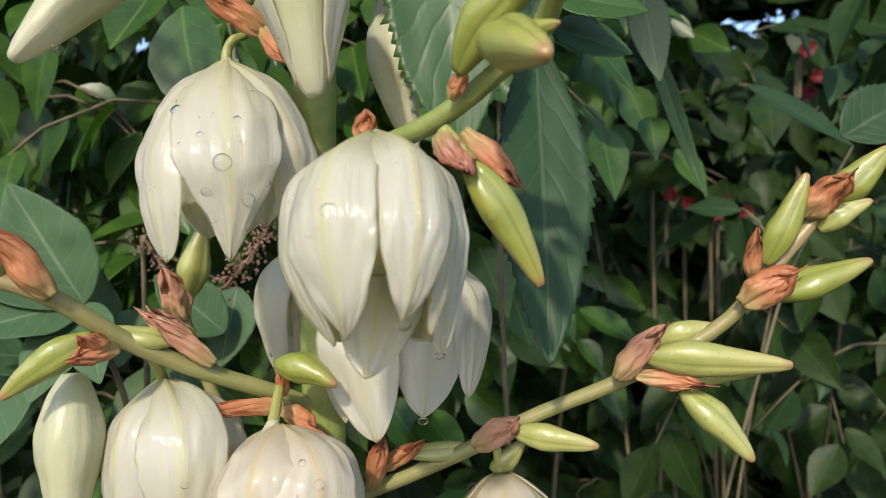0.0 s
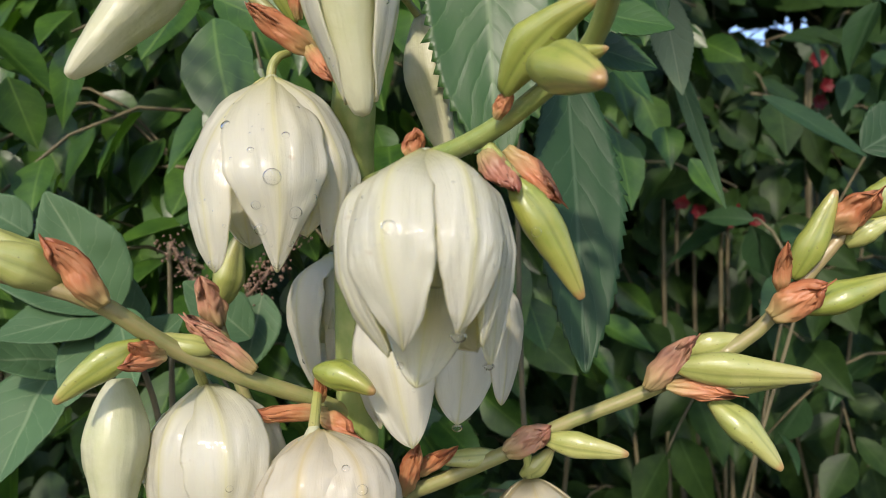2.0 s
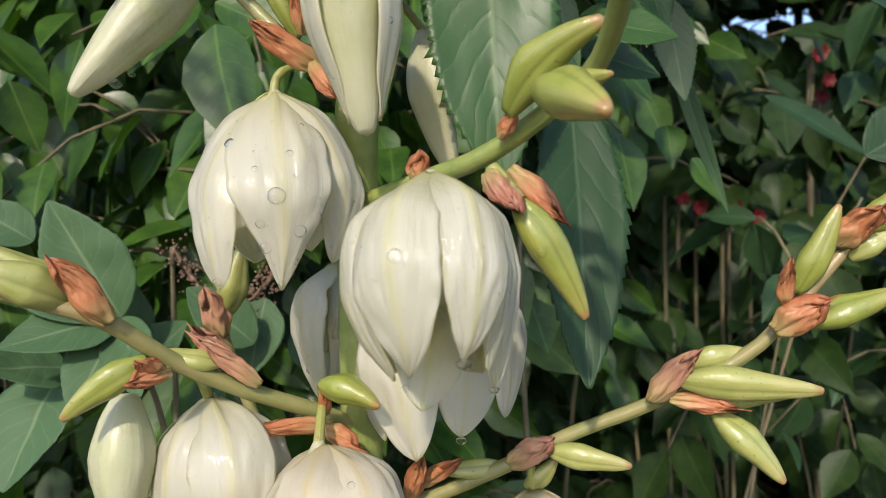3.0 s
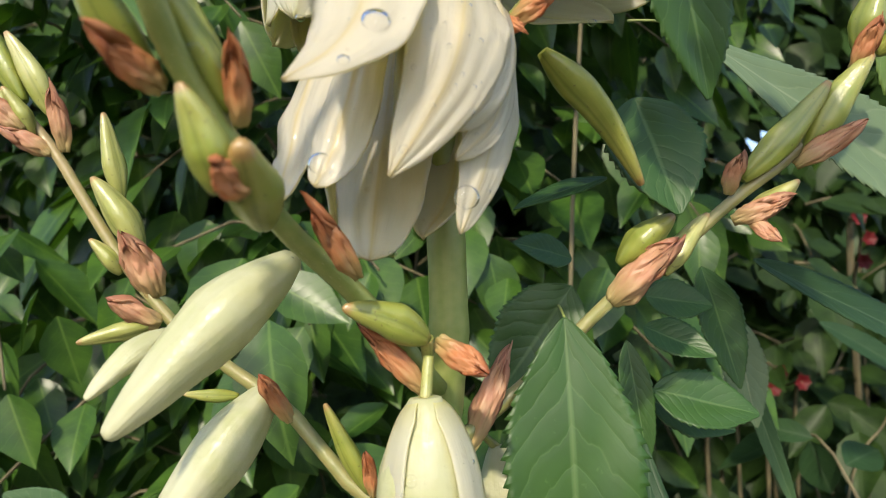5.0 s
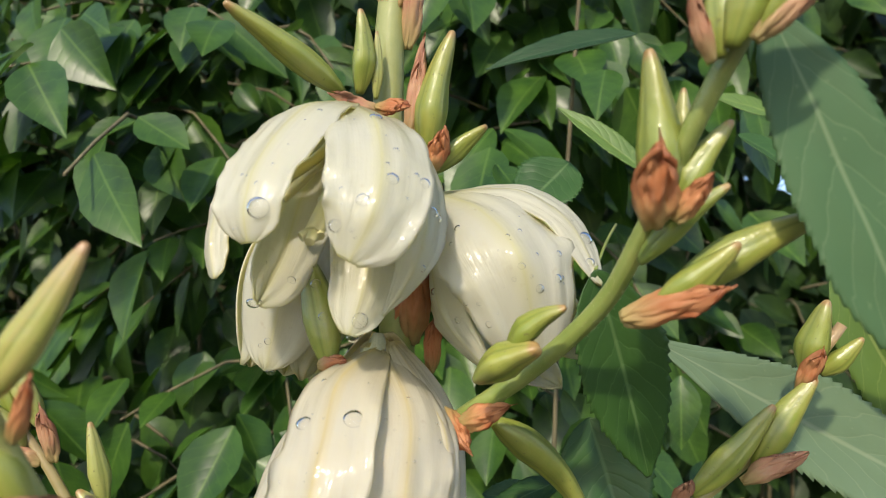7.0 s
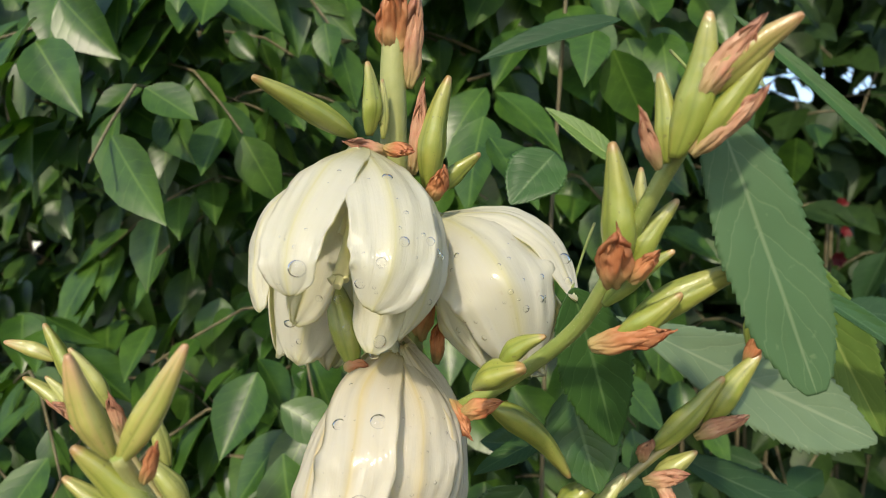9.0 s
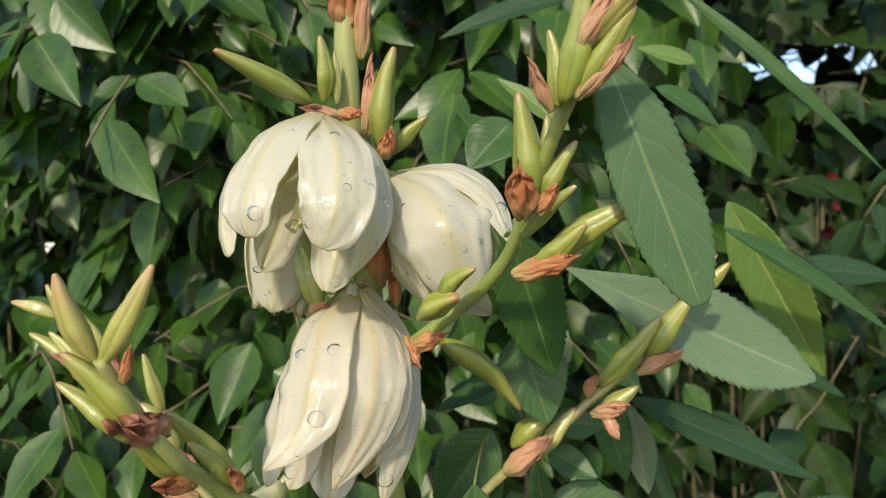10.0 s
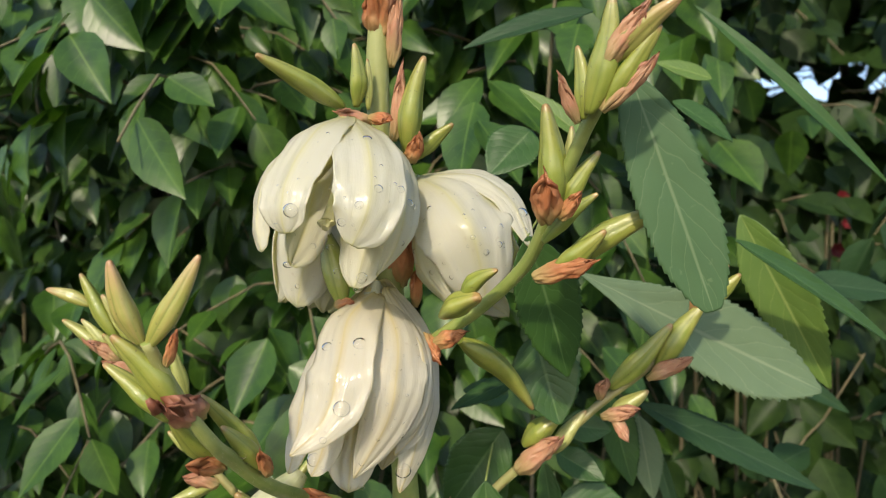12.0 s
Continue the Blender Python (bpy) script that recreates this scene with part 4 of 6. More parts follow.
# branch above the middle bell, reaching towards the viewer
FM_LINE = [(-0.0055, 0.2050, 1.1546), (0.0107, 0.1880, 1.1580), (0.0250, 0.1735, 1.1612), (0.0378, 0.1625, 1.1682), (0.0482, 0.1500, 1.1766), (0.0477, 0.1260, 1.1852), (0.0426, 0.0960, 1.1948), (0.0414, 0.0840, 1.1980)]
FM = branch("side_branch", yucca, FM_LINE, 0.0027, 0.0019, STEM)
hairs(FM, FM_LINE, 0.0027, 0.0019, 420, 5)
bud(FM, (0.0401, 0.0870, 1.1966), (0.0394, 0.0760, 1.2126), 0.0031, BUD_GREEN, 0.0)
bud(FM, (0.0416, 0.0830, 1.1985), (0.0476, 0.0660, 1.2058), 0.0030, BUD_GREEN, 0.03)
bract(FM, (0.0401, 0.0890, 1.1945), (0.0359, 0.0820, 1.2046), 0.0024, BRACT)
bract(FM, (0.0412, 0.0840, 1.1971), (0.0449, 0.0740, 1.1997), 0.0030, BRACT)
bud(FM, (0.0424, 0.0680, 1.2094), (0.0438, 0.0600, 1.2092), 0.0028, BUD_PINK, 0.0)
bud(FM, (0.0422, 0.0980, 1.1857), (0.0557, 0.0820, 1.1850), 0.0034, BUD_GREEN, 0.06)
bract(FM, (0.0443, 0.0980, 1.1843), (0.0390, 0.1000, 1.1844), 0.0016, BRACT_PINK)
bud(FM, (0.0417, 0.0900, 1.1913), (0.0456, 0.0820, 1.1952), 0.0016, BUD_DARK, 0.0)
bud(FM, (0.0303, 0.1605, 1.1691), (0.0478, 0.1450, 1.1841), 0.0052, BUD_GREEN, 0.08, blunt=0.3)
bud(FM, (0.0361, 0.1500, 1.1710), (0.0432, 0.1250, 1.1610), 0.0054, BUD_GREEN, 0.05, blunt=0.25)
bud(FM, (0.0431, 0.1480, 1.1725), (0.0485, 0.1400, 1.1717), 0.0022, BUD_GREEN, 0.0)
bract(FM, (0.0286, 0.1630, 1.1635), (0.0314, 0.1600, 1.1688), 0.0020, BRACT)
bud(yucca, (0.0321, 0.1640, 1.1496), (0.0476, 0.1660, 1.1222), 0.0050, BUD_GREEN, 0.03, 0.35, "bud", "waxy yellow-green bud with dark specks")
bract(yucca, (0.0256, 0.1650, 1.1574), (0.0316, 0.1600, 1.1469), 0.0036, BRACT_DARK)
bract(yucca, (0.0313, 0.1680, 1.1578), (0.0424, 0.1680, 1.1456), 0.0040, BRACT)
pedicel(yucca, (0.0270, 0.1680, 1.1579), (0.0325, 0.1640, 1.1491), 0.0019)
bract(yucca, (0.0091, 0.1620, 1.1543), (0.0102, 0.1600, 1.1602), 0.0028, BRACT)

# upper right branch
RT_LINE = [(-0.0012, 0.1780, 1.3019), (0.0123, 0.1580, 1.3130), (0.0285, 0.1460, 1.3249), (0.0419, 0.1320, 1.3384), (0.0470, 0.1200, 1.3495), (0.0523, 0.1080, 1.3647), (0.0578, 0.0980, 1.3783), (0.0625, 0.0920, 1.3870), (0.0611, 0.0900, 1.3869)]
RT = branch("side_branch", yucca, RT_LINE, 0.0024, 0.0017, STEM)
hairs(RT, RT_LINE, 0.0024, 0.0017, 700, 7)
bract(RT, (0.0074, 0.1560, 1.3153), (0.0137, 0.1500, 1.3072), 0.0036, BRACT)
bract(RT, (0.0117, 0.1520, 1.3118), (0.0226, 0.1480, 1.3161), 0.0030, BRACT)
bud(RT, (0.0211, 0.1680, 1.3112), (0.0489, 0.1860, 1.2822), 0.0046, BUD_GREEN, 0.04, 0.3)
bud(RT, (0.0157, 0.1370, 1.3230), (0.0277, 0.1270, 1.3296), 0.0040, BUD_GREEN, 0.02, 0.5, "bud", "", 3, 0.4, 0.14)
bud(RT, (0.0225, 0.1330, 1.3292), (0.0334, 0.1250, 1.3380), 0.0030, BUD_GREEN, 0.04)
bud(RT, (0.0516, 0.1240, 1.3372), (0.0821, 0.1160, 1.3558), 0.0042, BUD_GREEN, 0.0, 0.5)
bud(RT, (0.0503, 0.1200, 1.3380), (0.0638, 0.1120, 1.3490), 0.0034, BUD_GREEN, 0.0)
bract(RT, (0.0437, 0.1220, 1.3356), (0.0605, 0.1120, 1.3406), 0.0036, BRACT)
bud(RT, (0.0485, 0.1100, 1.3530), (0.0467, 0.1040, 1.3833), 0.0044, BUD_GREEN, 0.0)
bract(RT, (0.0475, 0.1060, 1.3501), (0.0453, 0.0980, 1.3632), 0.0046, BRACT)
bud(RT, (0.0511, 0.1120, 1.3539), (0.0614, 0.1060, 1.3706), 0.0030, BUD_GREEN, 0.0)
bract(RT, (0.0503, 0.1060, 1.3520), (0.0552, 0.1020, 1.3585), 0.0022, BRACT)
bud(RT, (0.0471, 0.1180, 1.3464), (0.0610, 0.1080, 1.3592), 0.0026, BUD_DARK, 0.0)
bud(RT, (0.0536, 0.1120, 1.3636), (0.0546, 0.1100, 1.3786), 0.0022, BUD_PALE, 0.0)
bud(RT, (0.0554, 0.0940, 1.3773), (0.0537, 0.0920, 1.3955), 0.0026, BUD_GREEN, 0.0)
bract(RT, (0.0539, 0.0930, 1.3760), (0.0486, 0.0880, 1.3856), 0.0018, BRACT_PINK)
bud(RT, (0.0565, 0.0920, 1.3782), (0.0610, 0.0840, 1.4049), 0.0038, BUD_GREEN, 0.0)
bud(RT, (0.0605, 0.0880, 1.3899), (0.0753, 0.0780, 1.4021), 0.0034, BUD_PINK, 0.03)
bract(RT, (0.0593, 0.0850, 1.3892), (0.0677, 0.0800, 1.4005), 0.0030, BRACT_PINK)
bud(RT, (0.0602, 0.0910, 1.3791), (0.0717, 0.0820, 1.3968), 0.0030, BUD_GREEN, 0.0)
bract(RT, (0.0589, 0.0890, 1.3782), (0.0700, 0.0840, 1.3892), 0.0026, BRACT_PINK)

# the left branch, leaning towards the viewer
LC_LINE = [(-0.0054, 0.1900, 1.2281), (-0.0224, 0.1660, 1.2501), (-0.0348, 0.1420, 1.2630), (-0.0391, 0.1240, 1.2730), (-0.0441, 0.1110, 1.2841), (-0.0447, 0.1005, 1.2908), (-0.0480, 0.0920, 1.3013), (-0.0514, 0.0850, 1.3135), (-0.0529, 0.0790, 1.3221)]
LC = branch("side_branch", yucca, LC_LINE, 0.0028, 0.0015, STEM)
hairs(LC, LC_LINE, 0.0028, 0.0015, 420, 6)
bud(LC, (-0.0529, 0.0800, 1.3206), (-0.0393, 0.0780, 1.3426), 0.0030, BUD_PINK, 0.0)
bud(LC, (-0.0543, 0.0800, 1.3213), (-0.0592, 0.0740, 1.3415), 0.0030, BUD_PINK, 0.0)
bud(LC, (-0.0488, 0.0880, 1.3037), (-0.0617, 0.0800, 1.3232), 0.0038, BUD_GREEN, 0.03)
bud(LC, (-0.0514, 0.0880, 1.3008), (-0.0673, 0.0860, 1.3155), 0.0030, BUD_GREEN, 0.0)
bract(LC, (-0.0478, 0.0945, 1.2965), (-0.0512, 0.0850, 1.3075), 0.0062, BRACT_DARK, 1.5)
bract(LC, (-0.0499, 0.0820, 1.3154), (-0.0449, 0.0780, 1.3242), 0.0016, BRACT)
bud(LC, (-0.0392, 0.1240, 1.2766), (-0.0502, 0.1040, 1.3038), 0.0036, BUD_GREEN, 0.05)
bud(LC, (-0.0386, 0.1205, 1.2784), (-0.0450, 0.1065, 1.2944), 0.0031, BUD_GREEN, 0.03)
bract(LC, (-0.0368, 0.1200, 1.2754), (-0.0354, 0.1120, 1.2857), 0.0026, BRACT)
bud(LC, (-0.0495, 0.1160, 1.2818), (-0.0561, 0.0980, 1.2997), 0.0036, BUD_GREEN, 0.0)
bract(LC, (-0.0464, 0.1140, 1.2800), (-0.0532, 0.1040, 1.2845), 0.0032, BRACT)
bud(LC, (-0.0362, 0.1120, 1.2625), (-0.0399, 0.1040, 1.2764), 0.0036, BUD_GREEN, 0.0)
bud(LC, (-0.0349, 0.1300, 1.2609), (-0.0318, 0.1070, 1.2682), 0.0047, BUD_GREEN, 0.0, 0.6, "bud", "", 3, 0.35)
bract(LC, (-0.0314, 0.1140, 1.2632), (-0.0358, 0.1060, 1.2652), 0.0034, BRACT)
bract(LC, (-0.0203, 0.1500, 1.2528), (-0.0280, 0.1380, 1.2652), 0.0028, BRACT)
bud(LC, (-0.0075, 0.1700, 1.2411), (-0.0247, 0.1580, 1.2477), 0.0046, BUD_GREEN, 0.10)
pedicel(LC, (-0.0074, 0.1760, 1.2357), (-0.0075, 0.1700, 1.2413), 0.0014)
bract(yucca, (-0.0069, 0.1720, 1.2280), (-0.0206, 0.1680, 1.2421), 0.0030, BRACT)
bract(yucca, (-0.0056, 0.1720, 1.2411), (0.0058, 0.1680, 1.2333), 0.0036, BRACT)

# the thin left branch behind
LB = branch("side_branch", yucca, [(-0.0133, 0.2000, 1.1940), (-0.0275, 0.2000, 1.2006), (-0.0473, 0.2030, 1.2211), (-0.0623, 0.2040, 1.2313), (-0.0761, 0.2020, 1.2411), (-0.0787, 0.2010, 1.2439), (-0.0939, 0.2000, 1.2608), (-0.1075, 0.1980, 1.2812), (-0.1166, 0.1960, 1.2958), (-0.1251, 0.1940, 1.3059), (-0.1281, 0.1920, 1.3045)], 0.0022, 0.0013, STEM_RED)
bract(LB, (-0.0464, 0.2000, 1.2184), (-0.0537, 0.1960, 1.2309), 0.0028, BRACT)
bud(LB, (-0.0623, 0.2040, 1.2256), (-0.0758, 0.1980, 1.2265), 0.0020, BUD_GREEN, 0.0)
bract(LB, (-0.0852, 0.1980, 1.2526), (-0.0913, 0.1920, 1.2693), 0.0055, BRACT_PINK)
bud(LB, (-0.0901, 0.1980, 1.2671), (-0.1032, 0.1940, 1.2866), 0.0046, BUD_PALE, 0.0)
bud(LB, (-0.0979, 0.2000, 1.2816), (-0.1029, 0.1960, 1.3064), 0.0034, BUD_PALE, 0.0)
bud(LB, (-0.0963, 0.2000, 1.2600), (-0.1038, 0.1960, 1.2693), 0.0028, BUD_PALE, 0.0)
bract(LB, (-0.0831, 0.1980, 1.2455), (-0.0940, 0.1920, 1.2514), 0.0034, BRACT_PINK)
bud(LB, (-0.0856, 0.2000, 1.2455), (-0.1027, 0.1920, 1.2405), 0.0030, BUD_PALE, 0.0)
bract(LB, (-0.1128, 0.1940, 1.2943), (-0.1129, 0.1880, 1.3105), 0.0032, BRACT_PINK)
bud(LB, (-0.1162, 0.1940, 1.3053), (-0.1279, 0.1880, 1.3278), 0.0036, BUD_PALE, 0.0)
bract(LB, (-0.1161, 0.1940, 1.2943), (-0.1269, 0.1900, 1.2998), 0.0030, BRACT_PINK)
bud(LB, (-0.1214, 0.1940, 1.2994), (-0.1275, 0.1880, 1.3115), 0.0028, BUD_PALE, 0.0)
bud(LB, (-0.1237, 0.1920, 1.3088), (-0.1384, 0.1900, 1.3365), 0.0036, BUD_GREEN, 0.0)
bud(LB, (-0.1355, 0.1920, 1.3236), (-0.1529, 0.1900, 1.3304), 0.0030, BUD_PINK, 0.0)
bud(LB, (-0.1281, 0.1920, 1.3021), (-0.1460, 0.1900, 1.3174), 0.0032, BUD_PALE, 0.0)
bud(LB, (-0.1262, 0.1920, 1.3033), (-0.1379, 0.1900, 1.3176), 0.0026, BUD_PALE, 0.0)
bract(LB, (-0.1221, 0.1900, 1.3001), (-0.1318, 0.1860, 1.3088), 0.0030, BRACT_PINK)
bract(yucca, (-0.0168, 0.1920, 1.1901), (-0.0316, 0.1860, 1.1993), 0.0040, BRACT)
bract(yucca, (-0.0195, 0.1900, 1.1918), (-0.0128, 0.1860, 1.1811), 0.0030, BRACT)
bud(LB, (-0.0239, 0.1980, 1.2006), (-0.0352, 0.1920, 1.2241), 0.0028, BUD_GREEN, 0.04)
bract(LB, (-0.0224, 0.1940, 1.1999), (-0.0238, 0.1900, 1.2106), 0.0020, BRACT)

# middle right branch
RM = branch("side_branch", yucca, [(-0.0011, 0.2000, 1.2128), (0.0110, 0.2060, 1.2219), (0.0245, 0.2070, 1.2333), (0.0428, 0.2040, 1.2515), (0.0461, 0.2030, 1.2524), (0.0607, 0.2030, 1.2642), (0.0812, 0.2040, 1.2819), (0.1018, 0.2040, 1.2977), (0.1185, 0.2030, 1.3187), (0.1175, 0.2000, 1.3214), (0.1292, 0.1960, 1.3386)], 0.0022, 0.0016, STEM_RED)
bract(RM, (0.0029, 0.2000, 1.2111), (0.0134, 0.2040, 1.2362), 0.0042, BRACT_PINK)
bract(RM, (0.0430, 0.2000, 1.2513), (0.0594, 0.1960, 1.2669), 0.0052, BRACT_PINK)
bud(RM, (0.0467, 0.2040, 1.2624), (0.0607, 0.1980, 1.2755), 0.0052, BUD_GREEN, 0.05, 0.5)
bud(RM, (0.0590, 0.2030, 1.2596), (0.0725, 0.2030, 1.2770), 0.0036, BUD_PALE, 0.0)
bud(RM, (0.0826, 0.2020, 1.2870), (0.1065, 0.1960, 1.3138), 0.0046, BUD_GREEN, 0.0)
bract(RM, (0.0779, 0.2000, 1.2818), (0.0792, 0.1940, 1.2924), 0.0030, BRACT_PINK)
bud(RM, (0.1026, 0.2030, 1.2952), (0.1196, 0.1960, 1.3221), 0.0050, BUD_GREEN, 0.0)
bract(RM, (0.0975, 0.2000, 1.2908), (0.1121, 0.1940, 1.2999), 0.0036, BRACT_PINK)
bud(RM, (0.0841, 0.2040, 1.2772), (0.0978, 0.2000, 1.2860), 0.0036, BUD_PALE, 0.0)
bract(RM, (0.0783, 0.2000, 1.2747), (0.0913, 0.1940, 1.2795), 0.0034, BRACT_PINK)
bract(RM, (0.0839, 0.2000, 1.2764), (0.0878, 0.1940, 1.2675), 0.0028, BRACT_PINK)
bract(RM, (0.1167, 0.1980, 1.3174), (0.1191, 0.1920, 1.3296), 0.0036, BRACT)
bud(RM, (0.1183, 0.1990, 1.3237), (0.1231, 0.1920, 1.3452), 0.0050, BUD_GREEN, 0.0)
bud(RM, (0.1226, 0.1990, 1.3236), (0.1336, 0.1940, 1.3343), 0.0034, BUD_GREEN, 0.0)

# lower left branch
LL = branch("side_branch", yucca, [(-0.0115, 0.2360, 1.0803), (-0.0266, 0.2260, 1.0891), (-0.0465, 0.2140, 1.0991), (-0.0621, 0.2020, 1.1095), (-0.0745, 0.1900, 1.1219), (-0.0860, 0.1840, 1.1276), (-0.1028, 0.1760, 1.1339)], 0.0028, 0.0022, STEM_RED)
bud(LL, (-0.0835, 0.1860, 1.1283), (-0.0999, 0.1720, 1.1379), 0.0058, BUD_PALE, 0.0)
bud(LL, (-0.0831, 0.1880, 1.1320), (-0.1000, 0.1780, 1.1431), 0.0040, BUD_PALE, 0.0)
bract(LL, (-0.0723, 0.1840, 1.1217), (-0.0811, 0.1780, 1.1378), 0.0046, BRACT)
bud(LL, (-0.0672, 0.1960, 1.1115), (-0.0864, 0.1880, 1.0975), 0.0046, BUD_GREEN, 0.04)
bract(LL, (-0.0605, 0.1960, 1.1086), (-0.0688, 0.1880, 1.1064), 0.0032, BRACT)
bract(LL, (-0.0621, 0.1940, 1.1074), (-0.0662, 0.1880, 1.1120), 0.0030, BRACT)
bud(LL, (-0.0512, 0.2080, 1.1077), (-0.0666, 0.2020, 1.1127), 0.0036, BUD_PALE, 0.0)
bract(LL, (-0.0403, 0.2100, 1.1004), (-0.0531, 0.2040, 1.1131), 0.0030, BRACT_PINK)
bract(LL, (-0.0430, 0.2080, 1.1041), (-0.0578, 0.2060, 1.1163), 0.0026, BRACT_PINK)
bud(yucca, (-0.0228, 0.2120, 1.1003), (-0.0048, 0.2040, 1.0949), 0.0048, BUD_GREEN, 0.08)
bract(yucca, (-0.0203, 0.2200, 1.0859), (-0.0413, 0.2100, 1.0878), 0.0030, BRACT)
bract(yucca, (-0.0235, 0.2180, 1.0855), (-0.0103, 0.2120, 1.0805), 0.0036, BRACT)
bract(yucca, (-0.0225, 0.2180, 1.0890), (-0.0218, 0.2120, 1.0995), 0.0022, BRACT)
L2 = branch("side_branch", yucca, [(-0.0506, 0.2620, 1.0674), (-0.0587, 0.2620, 1.0846), (-0.0661, 0.2600, 1.1083), (-0.0683, 0.2580, 1.1233)], 0.0024, 0.0018, STEM_RED)
bud(L2, (-0.0653, 0.2580, 1.1190), (-0.0577, 0.2540, 1.1439), 0.0058, BUD_PALE, 0.0)
bract(L2, (-0.0666, 0.2550, 1.1099), (-0.0691, 0.2500, 1.1276), 0.0056, BRACT_PINK)
bract(L2, (-0.0636, 0.2550, 1.1005), (-0.0739, 0.2500, 1.1146), 0.0046, BRACT_PINK)

# lower right branch
RL = branch("side_branch", yucca, [(-0.0115, 0.2380, 1.0513), (0.0051, 0.2320, 1.0569), (0.0350, 0.2270, 1.0698), (0.0546, 0.2220, 1.0803), (0.0794, 0.2140, 1.0915), (0.1042, 0.2060, 1.1062), (0.1161, 0.2020, 1.1193), (0.1307, 0.2000, 1.1361), (0.1432, 0.1980, 1.1494)], 0.0026, 0.0018, STEM_RED)
bract(RL, (0.0344, 0.2220, 1.0703), (0.0475, 0.2180, 1.0797), 0.0046, BRACT_PINK)
bud(RL, (0.0463, 0.2220, 1.0757), (0.0708, 0.2140, 1.0721), 0.0042, BUD_PALE, 0.04)
bud(RL, (0.0334, 0.2300, 1.0687), (0.0102, 0.2260, 1.0695), 0.0034, BUD_PALE, 0.0)
bract(RL, (0.0017, 0.2260, 1.0568), (0.0068, 0.2200, 1.0741), 0.0034, BRACT)
bract(RL, (0.0054, 0.2280, 1.0633), (0.0175, 0.2220, 1.0726), 0.0030, BRACT)
bud(RL, (0.0406, 0.2300, 1.0614), (0.0508, 0.2280, 1.0708), 0.0036, BUD_PALE, 0.0)
bract(RL, (0.0757, 0.2080, 1.0919), (0.0865, 0.2020, 1.1069), 0.0042, BRACT_PINK)
bud(RL, (0.0837, 0.2060, 1.0994), (0.1200, 0.1960, 1.0970), 0.0053, BUD_PALE, 0.02, 0.35)
bud(RL, (0.0887, 0.2120, 1.1018), (0.1068, 0.2080, 1.1063), 0.0046, BUD_PALE, 0.0)
bract(RL, (0.0810, 0.2060, 1.0937), (0.0983, 0.2020, 1.0914), 0.0030, BRACT)
bud(RL, (0.0883, 0.2080, 1.0915), (0.1170, 0.2060, 1.0938), 0.0036, BUD_PALE, 0.0)
bud(RL, (0.0945, 0.2080, 1.0887), (0.1103, 0.2000, 1.0707), 0.0048, BUD_PALE, 0.06)
bract(RL, (0.1080, 0.1960, 1.1134), (0.1194, 0.1920, 1.1219), 0.0054, BRACT)
bud(RL, (0.1173, 0.1980, 1.1154), (0.1408, 0.1920, 1.1245), 0.0047, BUD_GREEN, 0.0)
bud(RL, (0.1161, 0.2000, 1.1243), (0.1259, 0.1940, 1.1484), 0.0042, BUD_GREEN, 0.0)
bract(RL, (0.1126, 0.1980, 1.1196), (0.1100, 0.1920, 1.1323), 0.0028, BRACT)
bract(RL, (0.1262, 0.1960, 1.1368), (0.1344, 0.1900, 1.1478), 0.0052, BRACT)
bud(RL, (0.1338, 0.1980, 1.1415), (0.1472, 0.1920, 1.1548), 0.0048, BUD_GREEN, 0.0)
bud(RL, (0.1315, 0.1990, 1.1335), (0.1431, 0.1940, 1.1409), 0.0036, BUD_PALE, 0.0)

# round the stem, high up
bract(yucca, (-0.0021, 0.1720, 1.3305), (-0.0009, 0.1640, 1.3535), 0.0056, BRACT)
bract(yucca, (0.0038, 0.1740, 1.3229), (0.0050, 0.1680, 1.3373), 0.0026, BRACT)
bud(yucca, (-0.0208, 0.1580, 1.3247), (-0.0306, 0.1630, 1.3563), 0.0050, BUD_GREEN, 0.0)
bract(yucca, (-0.0241, 0.1560, 1.3254), (-0.0160, 0.1540, 1.3264), 0.0024, BRACT)
bud(yucca, (-0.0160, 0.1660, 1.3327), (-0.0223, 0.1680, 1.3447), 0.0040, BUD_DARK, 0.0)
bud(yucca, (-0.0187, 0.1500, 1.3951), (-0.0412, 0.1260, 1.4064), 0.0038, BUD_GREEN, -0.04)
bud(yucca, (-0.0146, 0.1520, 1.3955), (-0.0140, 0.1460, 1.4157), 0.0032, BUD_GREEN, 0.0)
bud(yucca, (-0.0106, 0.1540, 1.3948), (-0.0102, 0.1500, 1.4118), 0.0016, BUD_PALE, 0.0)
bud(yucca, (0.0028, 0.1600, 1.3794), (0.0095, 0.1520, 1.4125), 0.0046, BUD_GREEN, 0.0)
bract(yucca, (0.0038, 0.1560, 1.3757), (0.0069, 0.1520, 1.3841), 0.0034, BRACT)
bract(yucca, (-0.0025, 0.1580, 1.3843), (0.0017, 0.1540, 1.4077), 0.0026, BRACT_PINK)
bud(yucca, (0.0046, 0.1700, 1.3799), (0.0188, 0.1660, 1.3917), 0.0032, BUD_GREEN, 0.0)
bract(yucca, (-0.0086, 0.1520, 1.3903), (-0.0194, 0.1460, 1.3922), 0.0030, BRACT_PINK)
bract(yucca, (-0.0103, 0.1500, 1.3919), (-0.0018, 0.1460, 1.3895), 0.0026, BRACT)
bract(yucca, (-0.0074, 0.1560, 1.4197), (-0.0067, 0.1480, 1.4377), 0.0056, BRACT)
bract(yucca, (-0.0033, 0.1580, 1.4110), (0.0009, 0.1500, 1.4363), 0.0036, BRACT_PINK)
settle(yucca)


